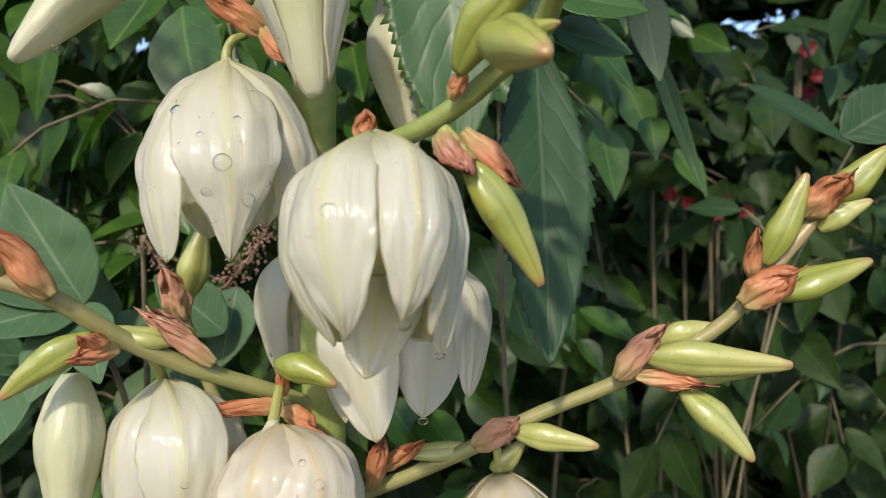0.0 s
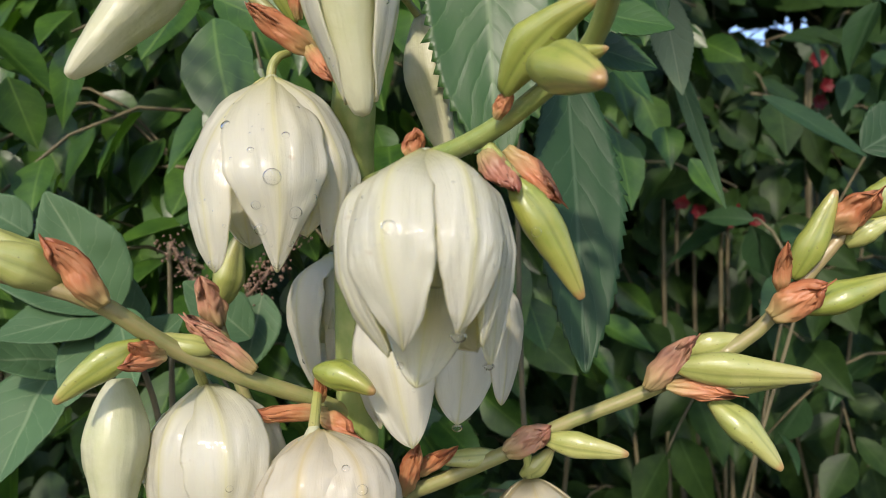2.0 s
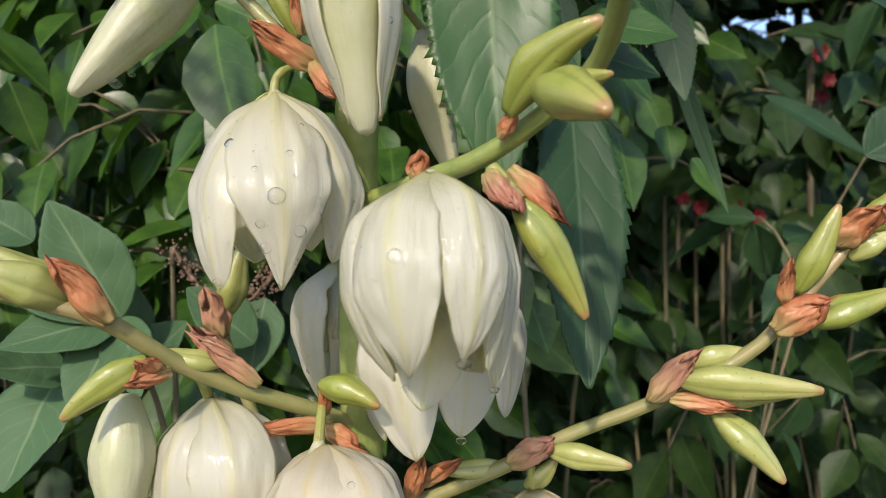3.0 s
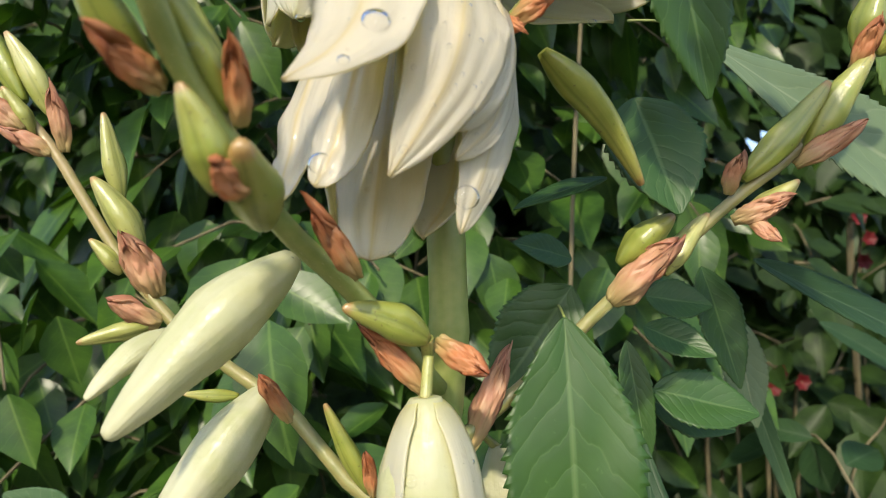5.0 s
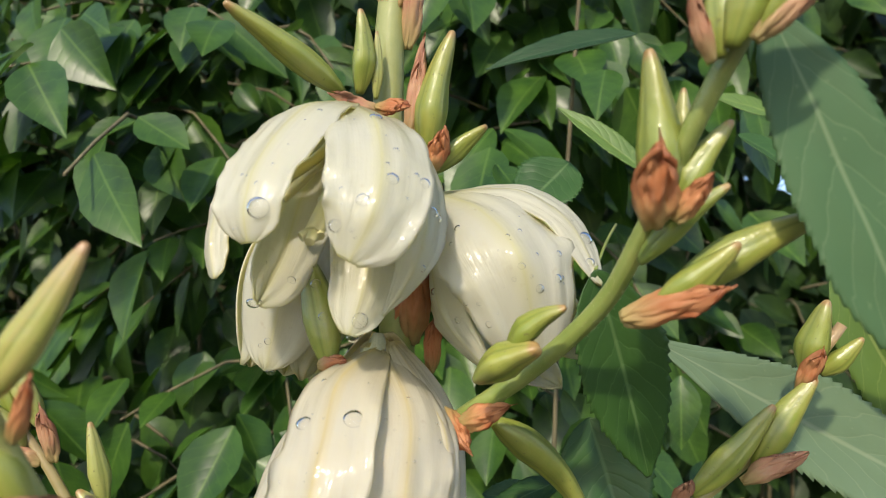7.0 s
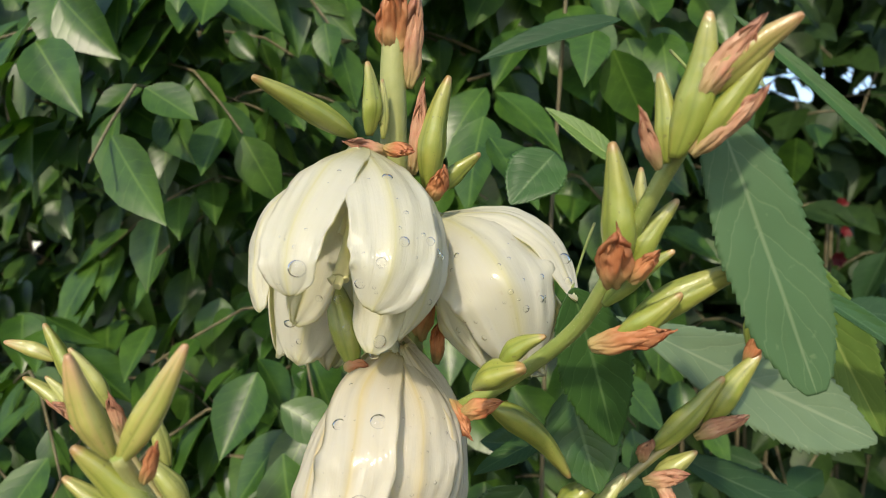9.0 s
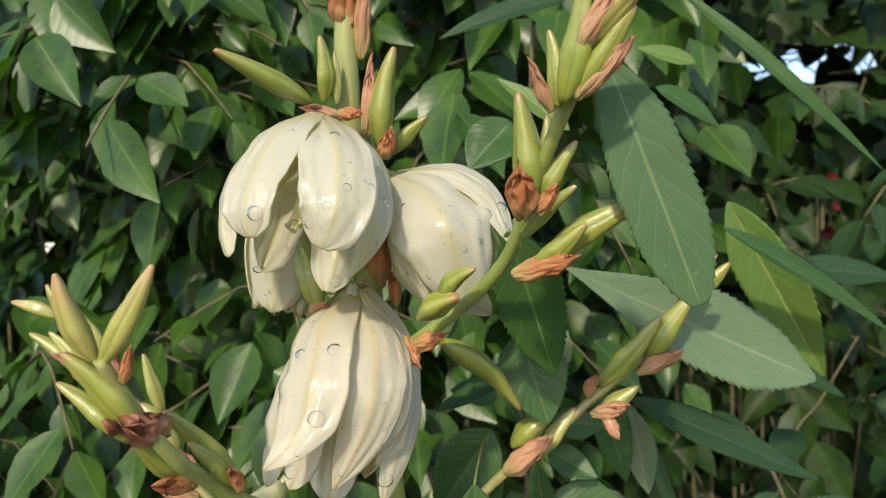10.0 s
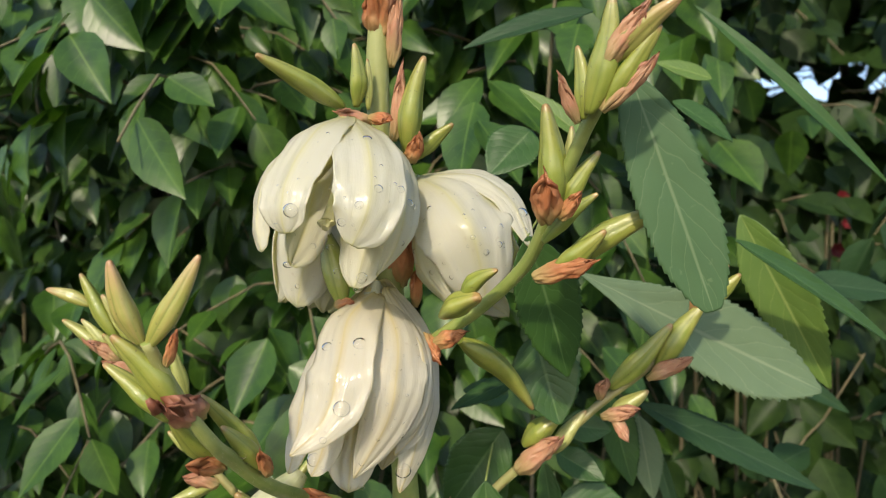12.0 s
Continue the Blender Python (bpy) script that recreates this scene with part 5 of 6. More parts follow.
# ---- the serrated shrub beside and behind it ----
shrub = thing("shrub", (0.14, 0.42, 0.0), "garden shrub with toothed dull green leaves beside the stalk", "shrub")
branch("stem", shrub, [(0.14, 0.42, 0.0), (0.10, 0.46, 0.6), (0.07, 0.44, 1.0), (0.072, 0.42, 1.3), (0.09, 0.38, 1.6)], 0.0022, 0.0012, TWIG)
branch("limb", shrub, [(0.10, 0.43, 0.2), (0.16, 0.42, 0.8), (0.2117, 0.3810, 1.0840), (0.2596, 0.3850, 1.1667)], 0.0014, 0.0008, TWIG)
branch("limb", shrub, [(0.20, 0.60, 0.3), (0.29, 0.64, 0.8), (0.361, 0.653, 1.097), (0.407, 0.659, 1.168), (0.450, 0.660, 1.235)], 0.0014, 0.0010, TWIG)
leaf(shrub, (0.0303, 0.2030, 1.2474), (0.0321, 0.1960, 1.1565), 0.0186, LEAF, (0, -1, 0.1), 0.12, 0.04, 26, belly=0.46, bite=0.17, stalk=(0.0367, 0.2600, 1.2549))
# next leaf takes the darker green, which paints in the shadow lying on it
leaf(shrub, (0.0602, 0.2350, 1.2096), (0.0540, 0.1900, 1.1009), 0.0138, LEAF_BLUE, (0.1, -1, 0.1), 0.15, 0.05, 26, belly=0.55, bite=0.16)
leaf(shrub, (0.0450, 0.1500, 1.3492), (0.0609, 0.1660, 1.2976), 0.0120, LEAF, (0.1, -1, 0.2), 0.15, 0.08, 22, stalk=(0.0622, 0.2000, 1.3706))
leaf(shrub, (0.0510, 0.1960, 1.3099), (0.0603, 0.1900, 1.2745), 0.0140, LEAF, (0, -1, 0.3), 0.15, 0.05, 14)
leaf(shrub, (0.0456, 0.2100, 1.2900), (0.0160, 0.2000, 1.2785), 0.0055, LEAF, (0, -0.6, 1), 0.15, 0.05, 14)
leaf(shrub, (0.0698, 0.2050, 1.3360), (0.1885, 0.2420, 1.2779), 0.0192, LEAF_GREY, (0.1, -1, 0.35), 0.1, -0.03, 30, belly=0.60, stalk=(0.0571, 0.2200, 1.3460))
leaf(shrub, (0.0703, 0.1060, 1.3916), (0.0919, 0.1060, 1.3265), 0.0106, LEAF_MATT, (-0.10, -1, 0.1), 0.06, 0.03, 25, belly=0.52, full=0.48, bite=0.12, stalk=(0.0750, 0.1500, 1.4185))
leaf(shrub, (0.1341, 0.2000, 1.3485), (0.2113, 0.2200, 1.3020), 0.0060, LEAF, (0, -0.7, 0.6), 0.4, 0.04, 30)
leaf(shrub, (0.1525, 0.2400, 1.3615), (0.1979, 0.2500, 1.2769), 0.0130, LEAF_LIME, (-0.5, -1, 0.2), 0.3, 0.03, 22)
leaf(shrub, (0.1061, 0.2500, 1.2698), (0.1981, 0.2600, 1.2250), 0.0090, LEAF_BLUE, (0, -0.8, 0.6), 0.2, 0.03, 26)
leaf(shrub, (0.0950, 0.2700, 1.2698), (0.1075, 0.2700, 1.2230), 0.0100, LEAF, (0.2, -1, 0.3), 0.2, 0.03, 18)
leaf(shrub, (0.0659, 0.2500, 1.2461), (0.0873, 0.2400, 1.2358), 0.0070, LEAF, (0.0, -1, 0.5), 0.2, 0.03, 14)
leaf(shrub, (0.0393, 0.2400, 1.2597), (0.0118, 0.2400, 1.2203), 0.0150, LEAF, (0.2, -1, 0.5), 0.2, 0.03, 22)
leaf(shrub, (0.0431, 0.2600, 1.2718), (0.0203, 0.2500, 1.2766), 0.0070, LEAF, (0.0, -1, 0.5), 0.2, 0.03, 14)
leaf(shrub, (0.0544, 0.2400, 1.4037), (0.0335, 0.2300, 1.3809), 0.0130, LEAF, (-0.2, -1, 0.3), 0.2, 0.05, 16)
leaf(shrub, (0.0884, 0.2600, 1.4681), (0.0218, 0.2500, 1.4490), 0.0080, LEAF_BLUE, (0, -1, 0.8), 0.3, 0.1, 26)
leaf(shrub, (0.1396, 0.2600, 1.4695), (0.2315, 0.2500, 1.3750), 0.0040, LEAF, (-0.6, -0.8, 0.8), 0.3, 0.10, 36)
leaf(shrub, (0.1246, 0.2500, 1.4184), (0.1543, 0.2500, 1.3983), 0.0070, LEAF, (0, -1, 0.8), 0.3, 0.1, 16)
leaf(shrub, (0.0779, 0.2200, 1.3942), (0.0477, 0.2200, 1.4191), 0.0050, LEAF_LIME, (0, -1, 0.5), 0.3, 0.1, 16)
leaf(shrub, (0.1511, 0.2700, 1.4345), (0.1222, 0.2700, 1.4441), 0.0060, LEAF_LIME, (0, -1, 0.6), 0.2, 0.05, 16)
leaf(shrub, (0.2292, 0.3400, 1.3254), (0.2901, 0.3400, 1.3180), 0.0110, LEAF_BLUE, (0, -1, 0.8), 0.2, 0.05, 16)
leaf(shrub, (0.0700, 0.2600, 1.2575), (0.0949, 0.2600, 1.2541), 0.0080, LEAF, (0, -1, 0.4), 0.2, 0.05, 12)
leaf(shrub, (0.0722, 0.2700, 1.2190), (0.1047, 0.2700, 1.2078), 0.0090, LEAF, (0, -1, 0.4), 0.2, 0.05, 12)
leaf(shrub, (0.0597, 0.2500, 1.2411), (0.0656, 0.2500, 1.1971), 0.0060, LEAF, (0, -1, 0.2), 0.2, 0.05, 16)
leaf(shrub, (0.1300, 0.3300, 1.2420), (0.1560, 0.3280, 1.1560), 0.0042, LEAF_MATT, (-0.5, -1, 0.2), 0.35, 0.08, 26)
leaf(shrub, (0.1180, 0.3000, 1.2520), (0.1260, 0.3000, 1.2050), 0.0090, LEAF_GREY, (-0.2, -1, 0.3), 0.2, 0.05, 20)
leaf(shrub, (0.0680, 0.2500, 1.2240), (0.1040, 0.2480, 1.2160), 0.0110, LEAF, (0.1, -1, 0.5), 0.15, 0.05, 14)
leaf(shrub, (0.2650, 0.5000, 1.2560), (0.3450, 0.5000, 1.2080), 0.0100, LEAF_BLUE, (0, -1, 0.5), 0.25, 0.05, 20)
leaf(shrub, (0.2050, 0.3000, 1.1780), (0.2420, 0.3000, 1.1980), 0.0140, LEAF_BLUE, (0, -1, 0.4), 0.2, 0.05, 14)
settle(shrub)

palmate = thing("shrub", (-0.16, 0.40, 0.0), "low shrub with blue-green leaflets spread like a hand", "shrub")
hub = (-0.1240, 0.3000, 1.1161)
branch("stem", palmate, [(-0.16, 0.40, 0.0), (-0.13, 0.37, 0.6), (hub[0] + 0.012, 0.33, 1.0), hub], 0.003, 0.0010, TWIG)
leaf(palmate, hub, (-0.1497, 0.2900, 1.1670), 0.0165, LEAF_MATT, (0, -1, 0.5), 0.2, 0.06, 14, bite=0.03)
leaf(palmate, hub, (-0.1741, 0.2800, 1.1382), 0.0120, LEAF_MATT, (0, -1, 0.8), 0.2, 0.06, 14, bite=0.03)
leaf(palmate, hub, (-0.1577, 0.2700, 1.1079), 0.0140, LEAF_MATT, (0, -1, 0.7), 0.2, 0.06, 14, bite=0.03)
leaf(palmate, hub, (-0.1303, 0.2700, 1.0808), 0.0130, LEAF_MATT, (0, -1, 0.5), 0.2, 0.06, 14, bite=0.03)
leaf(palmate, hub, (-0.1033, 0.2700, 1.0875), 0.0110, LEAF_MATT, (0, -1, 0.4), 0.2, 0.06, 14, bite=0.03)
leaf(palmate, (-0.1556, 0.3100, 1.0940), (-0.1637, 0.2800, 1.0488), 0.0200, LEAF_MATT, (-0.2, -1, 0.4), 0.25, 0.05, 14, bite=0.03)
leaf(palmate, (-0.1530, 0.3100, 1.0939), (-0.1724, 0.2800, 1.0985), 0.0170, LEAF_MATT, (0, -1, 0.8), 0.25, 0.05, 14, bite=0.03)
leaf(palmate, (-0.1860, 0.3400, 1.1524), (-0.2122, 0.3300, 1.1718), 0.0120, LEAF_MATT, (0, -1, 0.6), 0.25, 0.05, 14, bite=0.03)
leaf(palmate, (-0.1292, 0.3300, 1.0904), (-0.1502, 0.3200, 1.1503), 0.0150, LEAF_MATT, (0, -1, 0.5), 0.2, 0.06, 14, bite=0.03)
leaf(palmate, (-0.1320, 0.3300, 1.0878), (-0.1035, 0.3200, 1.1119), 0.0120, LEAF_MATT, (0, -1, 0.5), 0.2, 0.06, 14, bite=0.03)
leaf(palmate, (-0.1585, 0.3400, 1.1123), (-0.1729, 0.3100, 1.1249), 0.0130, LEAF_MATT, (0, -1, 0.6), 0.2, 0.06, 14, bite=0.03)
leaf(palmate, (-0.0778, 0.3400, 1.0986), (-0.1070, 0.3300, 1.1277), 0.0130, LEAF_MATT, (0, -1, 0.6), 0.2, 0.06, 14, bite=0.03)
leaf(palmate, (-0.0769, 0.3600, 1.1203), (-0.0838, 0.3500, 1.0805), 0.0140, LEAF_MATT, (0, -1, 0.4), 0.2, 0.06, 14, bite=0.03)
settle(palmate)

head = thing("dried_flower_head", (-0.0964, 0.3700, 1.1153), "brown dried flower head of many tiny capsules", "seed head")
rng = random.Random(77)
spine = [(-0.1297, 0.3700, 1.1489), (-0.1025, 0.3700, 1.1124), (-0.0757, 0.3600, 1.1291), (-0.0578, 0.3600, 1.1551)]
branch("stalk", head, [(-0.14, 0.40, 0.0), (-0.14, 0.40, 0.8), (-0.135, 0.385, 1.05), spine[0]], 0.0025, 0.0012, TWIG)
branch("stalk", head, spine, 0.0012, 0.0007, DRY)
bm = bmesh.new()
for k in range(520):
    c = spline(spine, rng.random()) + Vector((rng.gauss(0, 0.004), rng.gauss(0, 0.004), rng.gauss(0, 0.004)))
    bmesh.ops.create_icosphere(bm, subdivisions=1, radius=rng.uniform(0.0005, 0.0010), matrix=Matrix.Translation(c))
tagged(part("bloom", bm, DRY, head), kind="stuff")
settle(head)


# ---- hedge and thicket: leafy twigs ----
def blade(rng, verts, faces, uvs, p, d, n, ln, width):
    """Adds one folded, pointed leaf blade from p along d."""
    axis, up, side = frame_of(d, n)
    hw = ln * width * rng.uniform(0.85, 1.15)
    bend = rng.uniform(-0.02, 0.30)
    fold = rng.uniform(0.10, 0.45)
    roll = rng.gauss(0, 0.25)
    start = len(verts)
    for u, w in ((0.0, 0.05), (0.10, 0.50), (0.25, 0.88), (0.42, 1.0), (0.62, 0.82), (0.80, 0.46), (0.92, 0.18), (1.0, 0.01)):
        c = p + axis * (ln * u) - up * (ln * bend * u * u)
        turn = roll * u
        across = side * math.cos(turn) + up * math.sin(turn)
        for s in (-1, -0.5, 0, 0.5, 1):
            verts.append(c + across * (s * hw * w) + up * (fold * hw * w * abs(s) ** 1.3))
            uvs.append((u, 0.5 + 0.5 * s * w))
    for i in range(7):
        for j in range(4):
            k = start + i * 5 + j
            faces.append((k, k + 1, k + 6, k + 5))


def leaf_mesh(name, parent, blades, mat):
    verts, faces, uvs = [], [], []
    for v, f, w in blades:
        n = len(verts)
        verts += v
        faces += [tuple(k + n for k in q) for q in f]
        uvs += w
    me = bpy.data.meshes.new(name)
    me.from_pydata(verts, [], faces)
    layer = me.uv_layers.new(name="UVMap")
    index = np.zeros(len(me.loops), dtype=np.int32)
    me.loops.foreach_get("vertex_index", index)
    layer.data.foreach_set("uv", np.array(uvs, dtype=np.float32)[index].ravel())
    me.polygons.foreach_set("use_smooth", [True] * len(me.polygons))
    me.materials.append(mat)
    ob = new(name, me)
    ob.parent = parent
    return ob


def opening(p, rng):
    """The gap in the trees where the bright sky shows, with a few leaves left hanging in it."""
    y = p.y + 0.07
    d = math.hypot((p.x / y - 0.540) / 0.095, ((p.z - 1.345) / y - 0.255) / 0.058)
    return d + 0.35 * noise.noise(p * (9.0 / y)) < 1.0 and rng.random() > 0.10


def foliage(parent, twigs, volume, size, mat, seed, keep=None, width=0.30, leaves=(6, 10), reach=0.16, hang=0.7, name="foliage", single=0):
    """Arching twigs through a box, with leaves set alternately along each; the nearest ones, single in number, are leaves of their own."""
    rng = random.Random(seed)
    blades = []
    wood = bmesh.new()
    (x0, x1), (y0, y1), (z0, z1) = volume
    made = tries = 0
    while made < twigs and tries < twigs * 40:
        tries += 1
        p = Vector((rng.uniform(x0, x1), rng.uniform(y0, y1), rng.uniform(z0, z1)))
        if keep and rng.random() > keep(p):
            continue
        made += 1
        ang = rng.uniform(0, 6.283)
        d = Vector((math.cos(ang), 0.6 * math.sin(ang) - 0.25, rng.uniform(-0.5, 0.5))).normalized()
        ln = reach * rng.uniform(0.6, 1.3)
        path = [p, p + d * ln * 0.5 + Vector((0, 0, 0.10 * ln)), p + d * ln + Vector((0, 0, -0.25 * ln))]
        if made % 2 == 0:
            tube_into(wood, path, size * 0.03, size * 0.015, 5, 4)
        count = rng.randint(*leaves)
        for k in range(count):
            u = (k + 0.6) / count
            c = spline(path, u)
            along = (spline(path, min(1, u + 0.1)) - spline(path, u - 0.1)).normalized()
            side = along.cross(Vector((0, 0, 1))).normalized() * (1 if k % 2 else -1)
            leafward = along * rng.uniform(0.2, 0.8) + side * rng.uniform(0.3, 0.9) + Vector((rng.gauss(0, 0.2), rng.gauss(-0.15, 0.2), -hang * rng.uniform(0.3, 1.5)))
            n = Vector((rng.gauss(-0.3, 0.35), -0.75 + rng.gauss(0, 0.3), 0.75 + rng.gauss(0, 0.3)))
            v, f, w = [], [], []
            blade(rng, v, f, w, c + leafward.normalized() * size * 0.12, leafward, n, size * rng.uniform(0.65, 1.2), width)
            if v[17].y > 0.28 and not (v[17].y > 0.5 and opening(v[17], rng)):
                blades.append((v, f, w))
    tagged(part("twig_growth", wood, TWIG, parent), kind="stuff")
    blades.sort(key=lambda q: q[0][17].y + 0.25 * abs(q[0][17].z - 1.3))
    for q in blades[:single]:
        leaf_mesh("leaf", parent, [q], mat)
    return tagged(leaf_mesh(name, parent, blades[single:], mat), kind="stuff")


def clumps(scale, low, high, seed, edge=0.0):
    """Where twigs may grow: in clumps."""
    def keep(p):
        if edge and p.z < 1.30 and p.x > edge * p.y:
            return 0.0
        if edge and p.x < -0.42 * p.y and noise.noise(p * 3.0 + Vector((0, seed, 0))) < 0.13:
            return 0.0
        v = noise.noise(p * scale + Vector((seed, 0, 0)))
        return min(1.0, max(0.0, (v - low) / (high - low)))
    return keep


def limb(parent, rng, a, b, r, name="limb"):
    bm = bmesh.new()
    tube_into(bm, [a, a.lerp(b, 0.35) + Vector((rng.gauss(0, 0.03), rng.gauss(0, 0.03), 0)), a.lerp(b, 0.7) + Vector((rng.gauss(0, 0.04), 0.02, 0)), b], r, r * 0.4, 14, 7)
    return part(name, bm, TWIG, parent)


def limbs(parent, seed, count, volume, r):
    rng = random.Random(seed)
    (x0, x1), (y0, y1), (z0, z1) = volume
    for k in range(count):
        a = Vector((rng.uniform(x0, x1), rng.uniform(y0, y1), z0))
        limb(parent, rng, a, a + Vector((rng.gauss(0, 0.15), rng.gauss(0, 0.08), (z1 - z0) * rng.uniform(0.7, 1.0))), r)


hedge = thing("hedge", (-0.3, 0.6, 0.0), "dense glossy green hedge of drooping pointed leaves", "hedge")
limbs(hedge, 3, 8, ((-0.75, 0.1), (0.6, 0.9), (0.0, 2.1)), 0.004)
foliage(hedge, 190, ((-0.50, 0.13), (0.45, 0.56), (0.90, 1.85)), 0.054, LEAF_HEDGE, 11, clumps(6.0, -0.12, 0.25, 2, 0.08), 0.29, hang=1.0, single=300)
foliage(hedge, 300, ((-0.80, 0.24), (0.56, 0.86), (0.6, 2.1)), 0.060, LEAF_HEDGE, 12, clumps(4.0, -0.15, 0.25, 5, 0.12), 0.29, hang=1.0, name="inner_foliage")
settle(hedge)
thicket = thing("thicket", (0.5, 0.9, 0.0), "shaded garden thicket of dull green leaves behind", "shrub")
limbs(thicket, 5, 6, ((0.3, 1.1), (0.8, 1.1), (0.0, 1.5)), 0.004)
foliage(thicket, 36, ((0.29, 0.78), (0.52, 0.70), (0.75, 1.45)), 0.060, LEAF_BLUE, 21, clumps(5.0, -0.1, 0.3, 8), 0.24, (5, 8), single=160)
# the sun reaches these leaves; their dark colour carries the shade
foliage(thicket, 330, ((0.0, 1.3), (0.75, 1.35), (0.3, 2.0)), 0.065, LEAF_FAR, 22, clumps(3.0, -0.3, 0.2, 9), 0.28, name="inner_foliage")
settle(thicket)


def red_bloom(place, r, seed):
    """A small ruffled red flower, in the shade of the thicket."""
    rng = random.Random(seed)
    root = thing("red_flower", place, "small dark red flower in the shaded thicket", "flower", "red flowers in the thicket")
    for k in range(6):
        w = k * 1.047 + rng.uniform(-0.3, 0.3)
        out = Vector((math.cos(w), -0.5, math.sin(w))).normalized()
        bm = bmesh.new()
        sheet(bm, 6, 6, leaf_points(place, Vector(place) + out * r, r * 0.48, (0, -1, 0), 0.3, 0.1, 0, 0, rng.random() * 40))
        part("petal", bm, RED, root)
    branch("stalk", root, [place, (place[0] + 0.01, place[1] + 0.05, place[2] - 0.15), (place[0] + 0.02, place[1] + 0.10, 0.0)], 0.002, 0.003, TWIG, "", 12)
    settle(root)


for k, (x, y, z) in enumerate(((0.309, 0.75, 1.232), (0.345, 0.80, 1.214), (0.385, 0.84, 1.205), (0.425, 0.82, 1.203), (0.397, 0.78, 1.187), (0.560, 0.84, 1.415), (0.590, 0.88, 1.432), (0.550, 0.82, 1.350), (0.610, 0.90, 1.395), (0.470, 0.85, 1.190))):
    red_bloom((x, y + 0.08, z), 0.013, k)

backing = thing("thicket", (-0.6, 1.4, 0.0), "dark leafy thicket behind the hedge", "shrub")
# shade between the hedge leaves comes from this foliage's darkened colour
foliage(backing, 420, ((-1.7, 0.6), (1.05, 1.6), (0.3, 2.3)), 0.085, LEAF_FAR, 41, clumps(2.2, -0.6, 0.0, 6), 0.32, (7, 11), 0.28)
settle(backing)
trees = thing("tree_belt", (0.0, 3.0, 0.0), "dark belt of garden trees in the distance", "trees", kind="stuff")
limbs(trees, 7, 12, ((-3.0, 3.2), (2.4, 3.4), (0.0, 3.6)), 0.03)
# crowns in the same darkened green, shade included
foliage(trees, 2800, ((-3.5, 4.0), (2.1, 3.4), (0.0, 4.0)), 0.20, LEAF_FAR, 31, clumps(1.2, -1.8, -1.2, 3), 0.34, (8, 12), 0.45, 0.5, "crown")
settle(trees)


# ---- raindrops ----
bm = bmesh.new()


def bead(u, v):
    w, h = 2 * math.pi * v, math.pi * u
    z = math.cos(h)
    return Vector((math.sin(h) * math.cos(w), math.sin(h) * math.sin(w), 0.52 * z if z > 0 else 0.25 * z))


sheet(bm, 8, 14, bead, True)
bmesh.ops.remove_doubles(bm, verts=bm.verts[:], dist=1e-4)
bm.normal_update()
BEAD = bpy.data.meshes.new("water_drop")
bm.to_mesh(BEAD)
bm.free()
BEAD.materials.append(WATER)


def drop(place, normal, r, label="clear raindrop clinging to a wet cream petal"):
    ob = new("water_drop", BEAD)
    ob.matrix_world = Matrix.Translation(place) @ Vector(normal).to_track_quat("Z", "Y").to_matrix().to_4x4() @ Matrix.Diagonal((r, r * 0.94, r, 1))
    return tagged(ob, label, "water drop", "raindrops on the plant")


def hanging_drop(place, r):
    ob = new("water_drop", BEAD)
    ob.matrix_world = Matrix.Translation(place) @ Matrix.Diagonal((r, r, -1.6 * r, 1))
    return tagged(ob, "clear raindrop hanging from a petal tip", "water drop", "raindrops on the plant")


drop((-0.0262, 0.1768, 1.1536), (0.21, -0.97, -0.15), 0.00239)
drop((-0.0236, 0.1810, 1.1649), (0.12, -0.90, 0.42), 0.00114)
drop((-0.0399, 0.1841, 1.1685), (-0.43, -0.76, 0.48), 0.00160)
drop((-0.0213, 0.1809, 1.1448), (0.61, -0.74, -0.28), 0.00186)
drop((-0.0300, 0.1800, 1.1407), (0.26, -0.95, -0.19), 0.00168)
drop((-0.0307, 0.1780, 1.1467), (-0.01, -0.91, -0.41), 0.00130)
drop((-0.0169, 0.1833, 1.1490), (0.82, -0.52, -0.23), 0.00094)
drop((-0.0231, 0.1828, 1.1371), (0.71, -0.60, -0.37), 0.00094)
drop((-0.0219, 0.1888, 1.1739), (0.37, -0.56, 0.74), 0.00064)
drop((-0.0165, 0.1828, 1.1533), (0.71, -0.70, -0.01), 0.00045)
drop((-0.0317, 0.1775, 1.1606), (0.01, -0.92, 0.38), 0.00094)
drop((-0.0269, 0.1830, 1.1314), (-0.23, -0.93, -0.29), 0.00094)
drop((-0.0448, 0.1870, 1.1323), (0.20, -0.97, -0.16), 0.00119)
drop((0.0056, 0.1330, 1.1371), (0.07, -0.97, 0.22), 0.00156)
drop((0.0060, 0.1525, 1.1093), (0.45, -0.76, 0.47), 0.00091)
drop((-0.0010, 0.1387, 1.1391), (-0.74, -0.57, 0.35), 0.00033)
drop((0.0001, 0.1402, 1.1436), (-0.68, -0.58, 0.44), 0.00033)
drop((-0.0093, 0.1957, 1.1535), (0.88, -0.45, -0.15), 0.00048)
drop((0.0067, 0.2117, 1.0935), (-0.07, -1.00, 0.06), 0.00070)
drop((-0.0101, 0.1824, 1.0795), (0.02, -0.67, 0.75), 0.00115)
drop((-0.0058, 0.1802, 1.0747), (0.09, -0.90, 0.42), 0.00154)
drop((-0.0435, 0.1947, 1.0713), (0.36, -0.93, -0.11), 0.00109)
drop((-0.0354, 0.2583, 1.0971), (-0.68, -0.68, -0.27), 0.00109)
drop((0.0368, 0.1606, 1.1372), (-0.12, -0.94, -0.31), 0.00130, "clear raindrop on a waxy green bud")
drop((-0.0066, 0.1275, 1.3798), (0.23, -0.51, 0.83), 0.00155)
